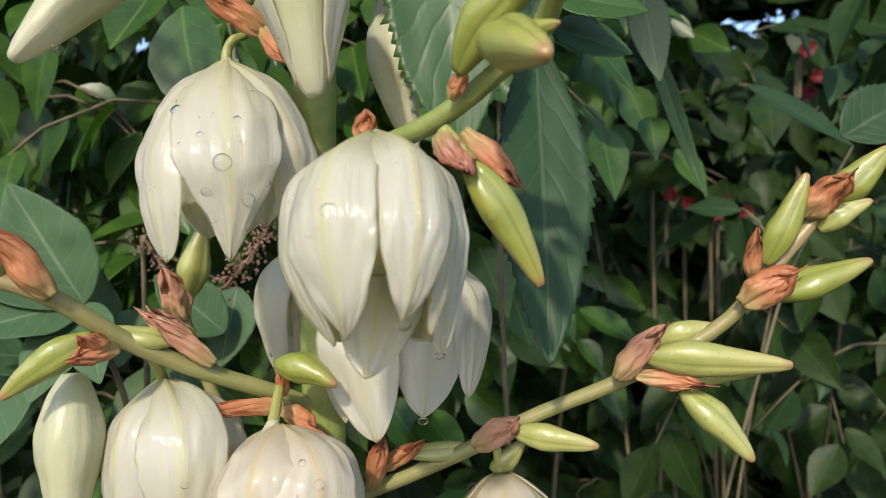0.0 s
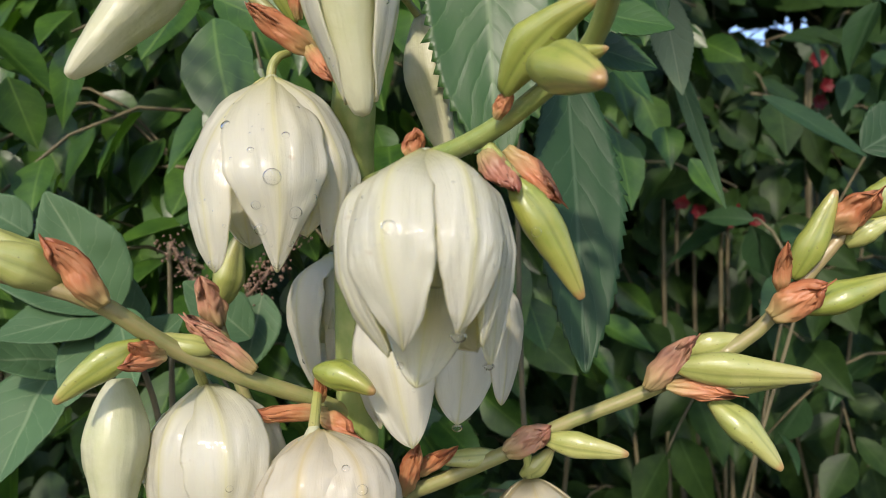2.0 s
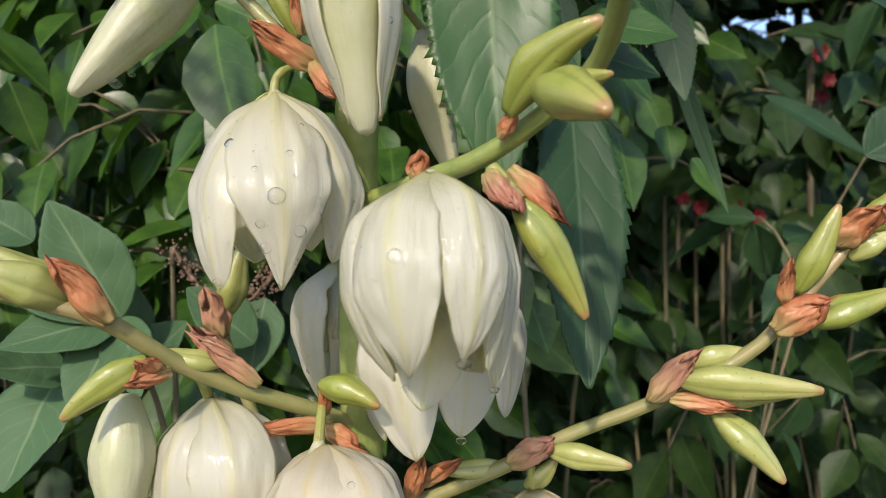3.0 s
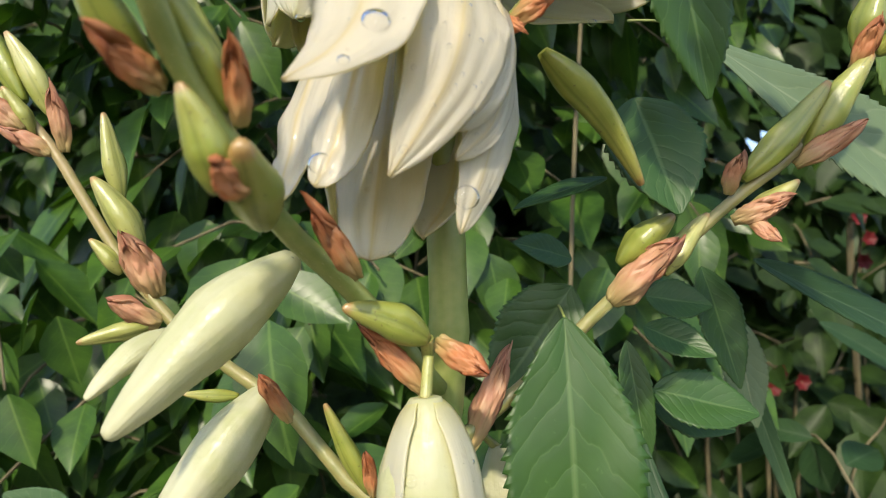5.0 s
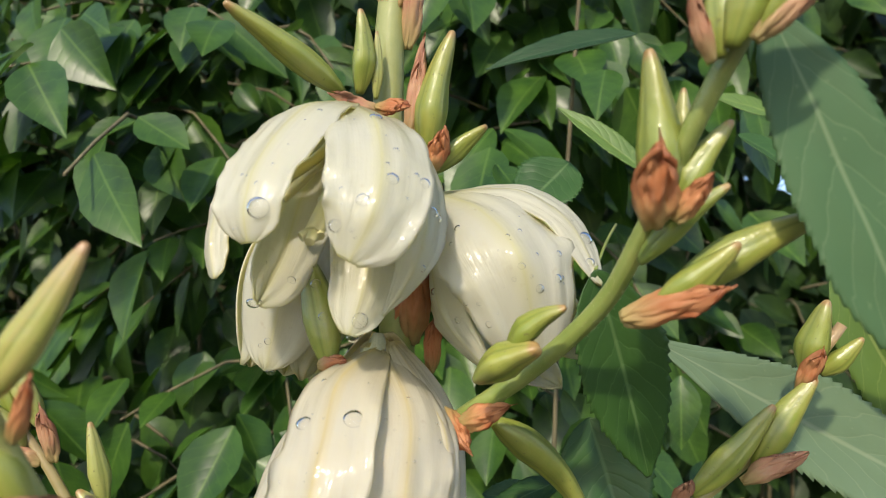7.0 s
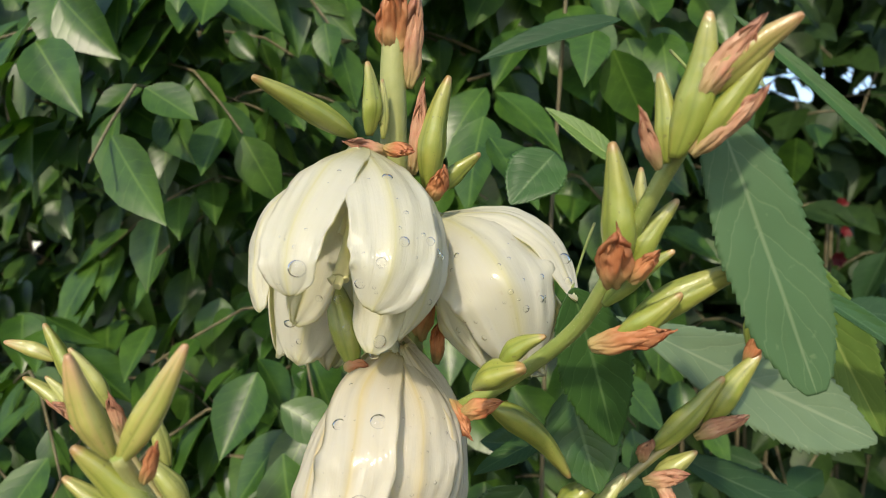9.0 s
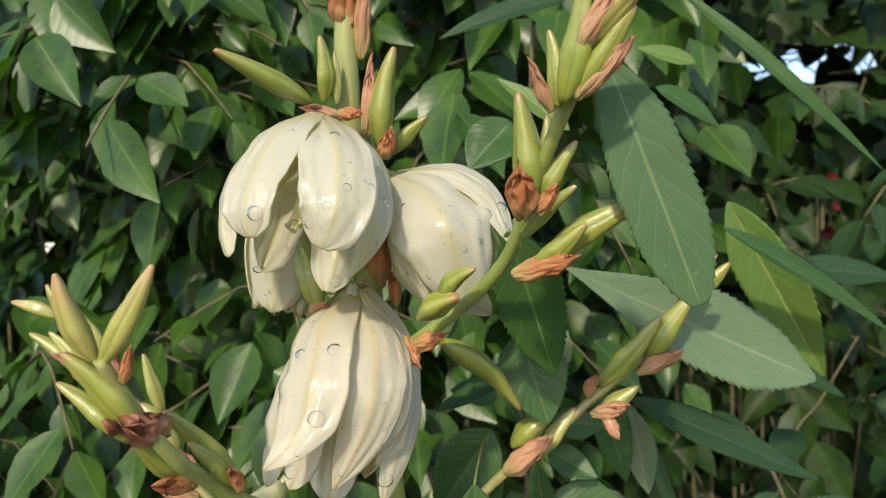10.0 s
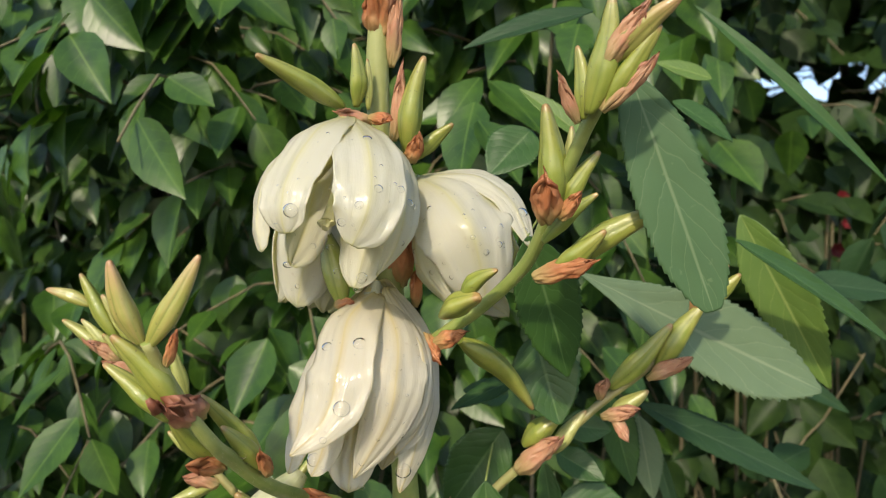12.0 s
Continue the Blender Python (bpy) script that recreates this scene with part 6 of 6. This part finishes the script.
drop((-0.0013, 0.1154, 1.3625), (0.50, -0.81, 0.30), 0.00148)
drop((-0.0066, 0.1125, 1.3575), (0.02, -0.98, 0.18), 0.00146)
drop((-0.0119, 0.1132, 1.3525), (-0.22, -0.93, -0.30), 0.00149)
drop((-0.0274, 0.1143, 1.3563), (-0.03, -1.00, -0.08), 0.00239)
drop((-0.0012, 0.1200, 1.3699), (0.24, -0.74, 0.62), 0.00069)
drop((0.0049, 0.1193, 1.3626), (0.51, -0.83, 0.22), 0.00129)
drop((0.0031, 0.1190, 1.3642), (0.39, -0.79, 0.48), 0.00068)
drop((-0.0109, 0.1127, 1.3597), (-0.21, -0.93, 0.29), 0.00051)
drop((0.0061, 0.1332, 1.3598), (0.72, -0.65, 0.25), 0.00138)
drop((0.0071, 0.1353, 1.3587), (0.96, -0.29, 0.07), 0.00115)
drop((-0.0308, 0.1543, 1.3467), (0.50, -0.75, 0.43), 0.00124)
drop((-0.0103, 0.1370, 1.3356), (0.57, -0.81, -0.14), 0.00212)
drop((0.0038, 0.1309, 1.3467), (0.56, -0.80, -0.20), 0.00090)
drop((0.0112, 0.1488, 1.3592), (-0.69, -0.57, 0.45), 0.00097)
drop((0.0262, 0.1406, 1.3487), (-0.05, -0.98, -0.17), 0.00094)
drop((0.0307, 0.1431, 1.3437), (0.51, -0.85, -0.14), 0.00119)
drop((0.0353, 0.1453, 1.3464), (0.69, -0.71, 0.16), 0.00121)
drop((0.0285, 0.1417, 1.3465), (0.40, -0.90, -0.15), 0.00056)
drop((0.0302, 0.1441, 1.3520), (0.63, -0.65, 0.42), 0.00057)
drop((0.0437, 0.1543, 1.3578), (0.47, -0.76, 0.44), 0.00201)
drop((0.0440, 0.1511, 1.3512), (0.18, -0.94, 0.30), 0.00122)
drop((0.0263, 0.1459, 1.3581), (0.26, -0.78, 0.58), 0.00058)
drop((0.0359, 0.1476, 1.3527), (0.68, -0.66, 0.31), 0.00097)
drop((0.0188, 0.1452, 1.3354), (-0.51, -0.74, -0.43), 0.00096)
drop((0.0114, 0.1529, 1.3368), (-0.66, -0.65, -0.37), 0.00099)
drop((-0.0217, 0.1359, 1.3133), (-0.23, -0.70, 0.67), 0.00191)
drop((-0.0104, 0.1334, 1.3146), (0.15, -0.72, 0.68), 0.00244)
drop((-0.0144, 0.1230, 1.2960), (0.13, -0.95, 0.28), 0.00275)
drop((0.0017, 0.1466, 1.2696), (0.21, -0.98, -0.06), 0.00285)
drop((-0.0272, 0.1399, 1.2751), (0.01, -0.99, 0.14), 0.00251)
drop((-0.0194, 0.1197, 1.2872), (0.09, -0.97, 0.24), 0.00115)
drop((-0.0103, 0.1340, 1.2760), (-0.12, -0.99, -0.05), 0.00096)
drop((0.0003, 0.1438, 1.3183), (0.12, -0.61, 0.78), 0.00058)
drop((0.0076, 0.1417, 1.3092), (0.70, -0.59, 0.39), 0.00058)
drop((-0.0050, 0.1307, 1.2981), (-0.02, -0.99, 0.15), 0.00037)
drop((-0.0024, 0.1320, 1.3001), (0.27, -0.95, 0.15), 0.00037)
drop((0.0008, 0.1338, 1.2905), (0.33, -0.94, -0.12), 0.00057)
drop((0.0045, 0.1346, 1.2977), (0.53, -0.85, 0.06), 0.00057)
drop((-0.0105, 0.1626, 1.2105), (-0.13, -0.98, 0.15), 0.00159, "clear raindrop on a waxy green bud")
drop((-0.0099, 0.1627, 1.2027), (-0.02, -0.98, -0.20), 0.00095, "clear raindrop on a waxy green bud")
drop((-0.0122, 0.1615, 1.2077), (0.71, -0.71, 0.01), 0.00063, "clear raindrop on a waxy green bud")
drop((-0.0067, 0.1631, 1.1963), (-0.03, -0.96, -0.27), 0.00064, "clear raindrop on a waxy green bud")
drop((0.0030, 0.1664, 1.2140), (0.87, -0.41, 0.27), 0.00065)
drop((0.0040, 0.1653, 1.1928), (0.81, -0.56, -0.20), 0.00096)
drop((-0.0413, 0.1114, 1.2851), (-0.02, -0.85, -0.52), 0.00151, "clear raindrop on a waxy green bud")
drop((-0.0410, 0.1135, 1.2825), (-0.19, -0.67, -0.72), 0.00106, "clear raindrop on a waxy green bud")
drop((-0.0254, 0.1577, 1.3462), (-0.14, -0.94, 0.30), 0.00148, "clear raindrop on a waxy green bud")
drop((-0.0227, 0.1553, 1.3376), (-0.07, -0.99, 0.08), 0.00124, "clear raindrop on a waxy green bud")
drop((0.0051, 0.1591, 1.3445), (-0.76, -0.64, 0.08), 0.00104)
drop((-0.0413, 0.1716, 1.3316), (-0.23, -0.95, -0.20), 0.00112)
drop((-0.0435, 0.1723, 1.3305), (0.24, -0.95, -0.18), 0.00061)
hanging_drop((0.0178, 0.1362, 1.1168), 0.00169)
hanging_drop((0.0243, 0.1487, 1.1093), 0.00117)
hanging_drop((0.0194, 0.2140, 1.0817), 0.00179)
hanging_drop((-0.0404, 0.1731, 1.3235), 0.00134)
hanging_drop((-0.0119, 0.1376, 1.3320), 0.00150)
hanging_drop((-0.0373, 0.1458, 1.3405), 0.00196)
hanging_drop((-0.0190, 0.1866, 1.3489), 0.00182)
hanging_drop((-0.0145, 0.1584, 1.2598), 0.00116)
hanging_drop((0.0339, 0.1701, 1.3197), 0.00123)
hanging_drop((-0.0549, 0.1625, 1.2370), 0.00155)
hanging_drop((-0.0586, 0.1596, 1.2332), 0.00126)
hanging_drop((-0.0716, 0.1883, 1.1866), 0.00163)
hanging_drop((-0.0719, 0.1899, 1.1865), 0.00157)
hanging_drop((-0.0682, 0.1912, 1.1895), 0.00105)
drop((-0.0413, 0.1887, 1.1718), (-0.30, -0.88, 0.37), 0.00039)
drop((-0.0309, 0.1830, 1.1708), (-0.14, -0.80, 0.59), 0.00020)
drop((-0.0203, 0.1833, 1.1415), (0.68, -0.61, -0.41), 0.00022)
drop((-0.0282, 0.1773, 1.1581), (-0.01, -0.95, 0.31), 0.00022)
drop((-0.0187, 0.1826, 1.1630), (0.80, -0.56, 0.21), 0.00020)
drop((-0.0423, 0.1864, 1.1622), (0.07, -0.99, 0.09), 0.00028)
drop((-0.0460, 0.1857, 1.1493), (-0.42, -0.91, 0.00), 0.00038)
drop((-0.0294, 0.1808, 1.1664), (0.22, -0.89, 0.40), 0.00037)
drop((-0.0593, 0.2512, 1.1368), (0.53, -0.84, -0.12), 0.00069)
drop((-0.0199, 0.1934, 1.1768), (0.08, -0.92, 0.39), 0.00029)
drop((-0.0279, 0.1813, 1.1366), (0.03, -0.95, -0.33), 0.00048)
drop((-0.0420, 0.1854, 1.1571), (0.04, -0.97, 0.23), 0.00027)
drop((-0.0322, 0.1811, 1.1673), (-0.04, -0.88, 0.48), 0.00028)
drop((-0.0396, 0.1846, 1.1408), (0.96, -0.18, -0.21), 0.00020)
drop((-0.0477, 0.1866, 1.1486), (-0.56, -0.83, -0.00), 0.00029)
drop((-0.0288, 0.1782, 1.1463), (0.08, -0.93, -0.36), 0.00027)
drop((-0.0435, 0.1842, 1.1462), (-0.55, -0.84, 0.03), 0.00020)
drop((-0.0325, 0.1800, 1.1654), (0.02, -0.87, 0.50), 0.00037)
drop((-0.0366, 0.1774, 1.1585), (-0.33, -0.91, 0.25), 0.00048)
drop((-0.0353, 0.1774, 1.1501), (-0.22, -0.93, -0.31), 0.00027)
drop((-0.0407, 0.1842, 1.1422), (0.13, -0.98, -0.14), 0.00050)
drop((-0.0183, 0.1883, 1.1703), (0.69, -0.47, 0.55), 0.00024)
drop((-0.0393, 0.1893, 1.1754), (-0.10, -0.76, 0.64), 0.00030)
drop((0.0173, 0.1355, 1.1194), (-0.07, -0.86, -0.51), 0.00019)
drop((0.0194, 0.1576, 1.1153), (0.51, -0.85, 0.14), 0.00016)
drop((0.0069, 0.1331, 1.1377), (-0.08, -0.94, 0.34), 0.00016)
drop((0.0200, 0.1335, 1.1346), (0.21, -0.94, 0.27), 0.00033)
drop((0.0177, 0.1375, 1.1457), (-0.30, -0.80, 0.52), 0.00035)
drop((0.0030, 0.1331, 1.1340), (-0.46, -0.89, -0.06), 0.00016)
drop((0.0046, 0.1326, 1.1292), (-0.39, -0.92, -0.06), 0.00016)
drop((0.0071, 0.1402, 1.1486), (0.19, -0.59, 0.79), 0.00014)
drop((0.0107, 0.1328, 1.1362), (-0.08, -0.93, 0.37), 0.00019)
drop((0.0274, 0.1431, 1.1294), (0.68, -0.74, -0.01), 0.00027)
drop((0.0266, 0.1381, 1.1342), (0.75, -0.66, -0.01), 0.00016)
drop((0.0187, 0.1334, 1.1288), (0.04, -1.00, -0.02), 0.00016)
drop((0.0150, 0.1332, 1.1305), (-0.41, -0.91, 0.01), 0.00033)
drop((0.0034, 0.1441, 1.1158), (0.85, -0.51, 0.15), 0.00015)
drop((0.0220, 0.1355, 1.1384), (0.61, -0.74, 0.27), 0.00026)
drop((0.0167, 0.1355, 1.1415), (-0.11, -0.93, 0.36), 0.00016)
drop((0.0045, 0.1326, 1.1350), (-0.03, -1.00, 0.08), 0.00013)
drop((0.0038, 0.1328, 1.1340), (-0.29, -0.96, -0.05), 0.00025)
drop((0.0216, 0.1340, 1.1318), (0.61, -0.79, -0.06), 0.00014)
drop((-0.0028, 0.1456, 1.1413), (-0.36, -0.85, 0.39), 0.00037)
drop((0.0036, 0.1347, 1.1408), (-0.15, -0.88, 0.46), 0.00019)
drop((0.0246, 0.1359, 1.1296), (0.47, -0.88, -0.06), 0.00034)
drop((0.0087, 0.1339, 1.1196), (-0.23, -0.91, -0.34), 0.00014)
drop((0.0121, 0.1374, 1.1453), (0.03, -0.67, 0.74), 0.00016)
drop((0.0246, 0.1359, 1.1294), (0.47, -0.88, -0.06), 0.00016)
drop((0.0071, 0.1326, 1.1273), (-0.09, -0.99, -0.14), 0.00019)
drop((0.0211, 0.1337, 1.1309), (0.61, -0.79, -0.09), 0.00019)
drop((0.0074, 0.1324, 1.1355), (-0.17, -0.97, 0.18), 0.00025)
drop((-0.0543, 0.1866, 1.3526), (0.97, 0.04, -0.24), 0.00035)
drop((-0.0036, 0.1219, 1.3736), (0.53, -0.60, 0.60), 0.00022)
drop((0.0015, 0.1161, 1.3586), (0.54, -0.82, 0.19), 0.00041)
drop((-0.0105, 0.1120, 1.3564), (0.07, -1.00, 0.05), 0.00040)
drop((0.0016, 0.1178, 1.3634), (0.67, -0.69, 0.27), 0.00025)
drop((-0.0284, 0.1156, 1.3616), (-0.27, -0.94, 0.21), 0.00055)
drop((-0.0025, 0.1166, 1.3659), (0.38, -0.78, 0.50), 0.00054)
drop((-0.0193, 0.1282, 1.3817), (0.24, -0.72, 0.65), 0.00059)
drop((-0.0309, 0.1168, 1.3634), (-0.63, -0.67, 0.38), 0.00031)
drop((-0.0116, 0.1280, 1.3795), (0.06, -0.53, 0.85), 0.00032)
drop((-0.0323, 0.1170, 1.3526), (-0.52, -0.82, -0.22), 0.00023)
drop((-0.0236, 0.1196, 1.3710), (0.09, -0.83, 0.55), 0.00023)
drop((-0.0326, 0.1190, 1.3642), (-0.12, -0.89, 0.43), 0.00042)
drop((-0.0363, 0.1500, 1.3506), (0.88, -0.43, 0.20), 0.00049)
drop((-0.0257, 0.1169, 1.3659), (-0.09, -0.90, 0.43), 0.00042)
drop((-0.0085, 0.1129, 1.3516), (-0.10, -0.95, -0.28), 0.00054)
drop((0.0048, 0.1371, 1.3705), (0.74, -0.51, 0.45), 0.00045)
drop((-0.0330, 0.1173, 1.3526), (-0.33, -0.93, -0.14), 0.00027)
drop((-0.0080, 0.1132, 1.3503), (-0.06, -0.95, -0.31), 0.00040)
drop((-0.0216, 0.1248, 1.3782), (0.16, -0.81, 0.57), 0.00027)
drop((0.0208, 0.1439, 1.3380), (0.42, -0.90, -0.09), 0.00034)
drop((0.0097, 0.1468, 1.3549), (-0.65, -0.63, 0.43), 0.00062)
drop((0.0133, 0.1446, 1.3402), (-0.23, -0.70, -0.68), 0.00061)
drop((0.0264, 0.1497, 1.3623), (0.29, -0.66, 0.69), 0.00029)
drop((0.0238, 0.1421, 1.3550), (0.30, -0.75, 0.60), 0.00028)
drop((0.0310, 0.1434, 1.3434), (0.51, -0.85, -0.14), 0.00061)
drop((0.0427, 0.1786, 1.3483), (0.43, -0.75, 0.50), 0.00053)
drop((0.0366, 0.1472, 1.3468), (0.90, -0.44, 0.07), 0.00062)
drop((0.0367, 0.1472, 1.3454), (0.88, -0.48, 0.08), 0.00047)
drop((0.0232, 0.1430, 1.3563), (0.27, -0.72, 0.64), 0.00061)
drop((0.0221, 0.1423, 1.3439), (0.14, -0.96, -0.23), 0.00028)
drop((0.0245, 0.1415, 1.3457), (-0.27, -0.91, -0.32), 0.00060)
drop((0.0155, 0.1460, 1.3367), (-0.44, -0.86, -0.26), 0.00035)
drop((0.0164, 0.1437, 1.3401), (-0.38, -0.75, -0.54), 0.00061)
drop((0.0407, 0.1559, 1.3627), (0.56, -0.61, 0.57), 0.00030)
drop((0.0209, 0.1416, 1.3525), (-0.37, -0.93, 0.10), 0.00028)
drop((0.0198, 0.1510, 1.3641), (0.24, -0.54, 0.81), 0.00025)
drop((0.0276, 0.1429, 1.3412), (0.11, -0.93, -0.35), 0.00024)
drop((0.0372, 0.1479, 1.3394), (0.71, -0.70, -0.04), 0.00025)
drop((0.0151, 0.1423, 1.3464), (-0.41, -0.90, 0.14), 0.00045)
drop((0.0068, 0.1436, 1.3128), (0.74, -0.45, 0.50), 0.00047)
drop((-0.0048, 0.1328, 1.2839), (0.08, -0.98, -0.17), 0.00061)
drop((-0.0005, 0.1337, 1.2883), (0.32, -0.94, -0.14), 0.00045)
drop((0.0030, 0.1380, 1.3101), (0.57, -0.72, 0.39), 0.00045)
drop((-0.0036, 0.1339, 1.3070), (0.01, -0.90, 0.43), 0.00028)
drop((-0.0017, 0.1319, 1.2954), (0.12, -0.99, 0.06), 0.00060)
drop((0.0065, 0.1492, 1.2713), (0.64, -0.74, -0.19), 0.00049)
drop((-0.0120, 0.1346, 1.2719), (0.70, -0.52, -0.50), 0.00035)
drop((-0.0191, 0.1270, 1.3029), (-0.36, -0.88, 0.31), 0.00024)
drop((-0.0233, 0.1392, 1.2743), (-0.05, -0.99, 0.12), 0.00048)
drop((-0.0039, 0.1320, 1.2913), (0.26, -0.94, -0.22), 0.00034)
drop((-0.0141, 0.1262, 1.3042), (-0.16, -0.93, 0.33), 0.00024)
drop((0.0043, 0.1358, 1.2897), (0.51, -0.84, -0.19), 0.00035)
drop((0.0037, 0.1425, 1.2816), (0.21, -0.98, 0.04), 0.00047)
drop((-0.0245, 0.1390, 1.2727), (-0.08, -0.98, 0.20), 0.00064)
drop((-0.0014, 0.1398, 1.3147), (-0.02, -0.72, 0.69), 0.00028)
drop((-0.0083, 0.1313, 1.2910), (-0.43, -0.90, -0.08), 0.00060)
drop((-0.0196, 0.1253, 1.2975), (-0.58, -0.69, 0.43), 0.00028)
drop((-0.0021, 0.1373, 1.3120), (-0.05, -0.76, 0.64), 0.00034)
drop((0.0030, 0.1355, 1.2887), (0.28, -0.96, -0.07), 0.00061)
drop((0.0030, 0.1362, 1.2847), (0.53, -0.77, -0.36), 0.00029)
drop((0.0026, 0.1364, 1.2839), (0.60, -0.65, -0.47), 0.00062)
drop((-0.0199, 0.1466, 1.3221), (-0.21, -0.46, 0.86), 0.00063)
drop((-0.0244, 0.1284, 1.3025), (-0.13, -0.96, 0.25), 0.00028)
drop((0.0021, 0.1328, 1.2979), (0.67, -0.74, -0.01), 0.00024)
drop((-0.0171, 0.1346, 1.3145), (-0.27, -0.68, 0.68), 0.00034)
drop((-0.0097, 0.1246, 1.2970), (-0.04, -0.93, 0.37), 0.00034)
drop((0.0025, 0.1357, 1.3057), (0.70, -0.67, 0.26), 0.00045)
drop((-0.0392, 0.1682, 1.2601), (0.60, -0.62, 0.51), 0.00041)
drop((0.0017, 0.1494, 1.3209), (0.35, -0.41, 0.84), 0.00029)
drop((-0.0086, 0.1417, 1.3217), (0.24, -0.51, 0.83), 0.00029)
drop((-0.0038, 0.1629, 1.1972), (0.27, -0.94, -0.22), 0.00041)
drop((-0.0115, 0.1700, 1.1817), (-0.79, -0.44, -0.43), 0.00032)
drop((-0.0073, 0.1618, 1.2103), (-0.06, -0.99, 0.12), 0.00041)
drop((-0.0031, 0.1626, 1.2135), (0.22, -0.95, 0.24), 0.00041)
drop((0.0025, 0.1628, 1.2023), (0.65, -0.76, 0.03), 0.00030)
drop((-0.0028, 0.1636, 1.2165), (0.48, -0.83, 0.29), 0.00019)
drop((-0.0099, 0.1684, 1.1803), (-0.68, -0.57, -0.46), 0.00043)
drop((-0.0092, 0.1690, 1.1786), (-0.33, -0.82, -0.47), 0.00024)
drop((0.0009, 0.1634, 1.2141), (0.69, -0.69, 0.24), 0.00019)
drop((0.0015, 0.1697, 1.1789), (0.71, -0.61, -0.35), 0.00017)
drop((-0.0030, 0.1636, 1.1950), (0.25, -0.93, -0.26), 0.00023)
drop((0.0030, 0.1647, 1.2100), (0.82, -0.53, 0.19), 0.00017)
drop((-0.0049, 0.1635, 1.1943), (-0.08, -0.96, -0.26), 0.00041)
drop((-0.0007, 0.1626, 1.2161), (0.51, -0.82, 0.26), 0.00017)
drop((-0.0148, 0.1216, 1.2915), (0.16, -0.94, 0.31), 0.00015)
drop((-0.0042, 0.1386, 1.3141), (0.44, -0.64, 0.63), 0.00037)
drop((0.0013, 0.1434, 1.3177), (0.46, -0.49, 0.74), 0.00018)
drop((-0.0062, 0.1313, 1.2906), (-0.02, -0.98, -0.19), 0.00014)
drop((0.0038, 0.1466, 1.2768), (0.33, -0.94, -0.04), 0.00015)
drop((-0.0116, 0.1305, 1.3114), (-0.13, -0.78, 0.62), 0.00020)
drop((-0.0208, 0.1410, 1.2865), (-0.34, -0.90, 0.26), 0.00020)
drop((0.0008, 0.1344, 1.3056), (0.35, -0.85, 0.38), 0.00027)
drop((-0.0060, 0.1308, 1.2995), (0.33, -0.93, 0.17), 0.00016)
drop((0.0024, 0.1356, 1.3058), (0.70, -0.67, 0.26), 0.00020)
drop((-0.0003, 0.1337, 1.2875), (0.17, -0.99, -0.02), 0.00025)
drop((-0.0168, 0.1285, 1.3082), (-0.54, -0.59, 0.60), 0.00026)
drop((0.0035, 0.1431, 1.2786), (0.52, -0.78, -0.33), 0.00020)
drop((-0.0208, 0.1658, 1.2800), (0.12, -0.95, 0.29), 0.00032)
drop((-0.0152, 0.1213, 1.2908), (0.18, -0.95, 0.24), 0.00018)
drop((-0.0201, 0.1368, 1.3152), (-0.55, -0.57, 0.61), 0.00028)
drop((-0.0187, 0.1275, 1.3044), (-0.36, -0.86, 0.38), 0.00016)
drop((-0.0058, 0.1265, 1.3054), (-0.34, -0.91, 0.22), 0.00016)
drop((-0.0063, 0.1322, 1.2874), (0.32, -0.90, -0.29), 0.00019)
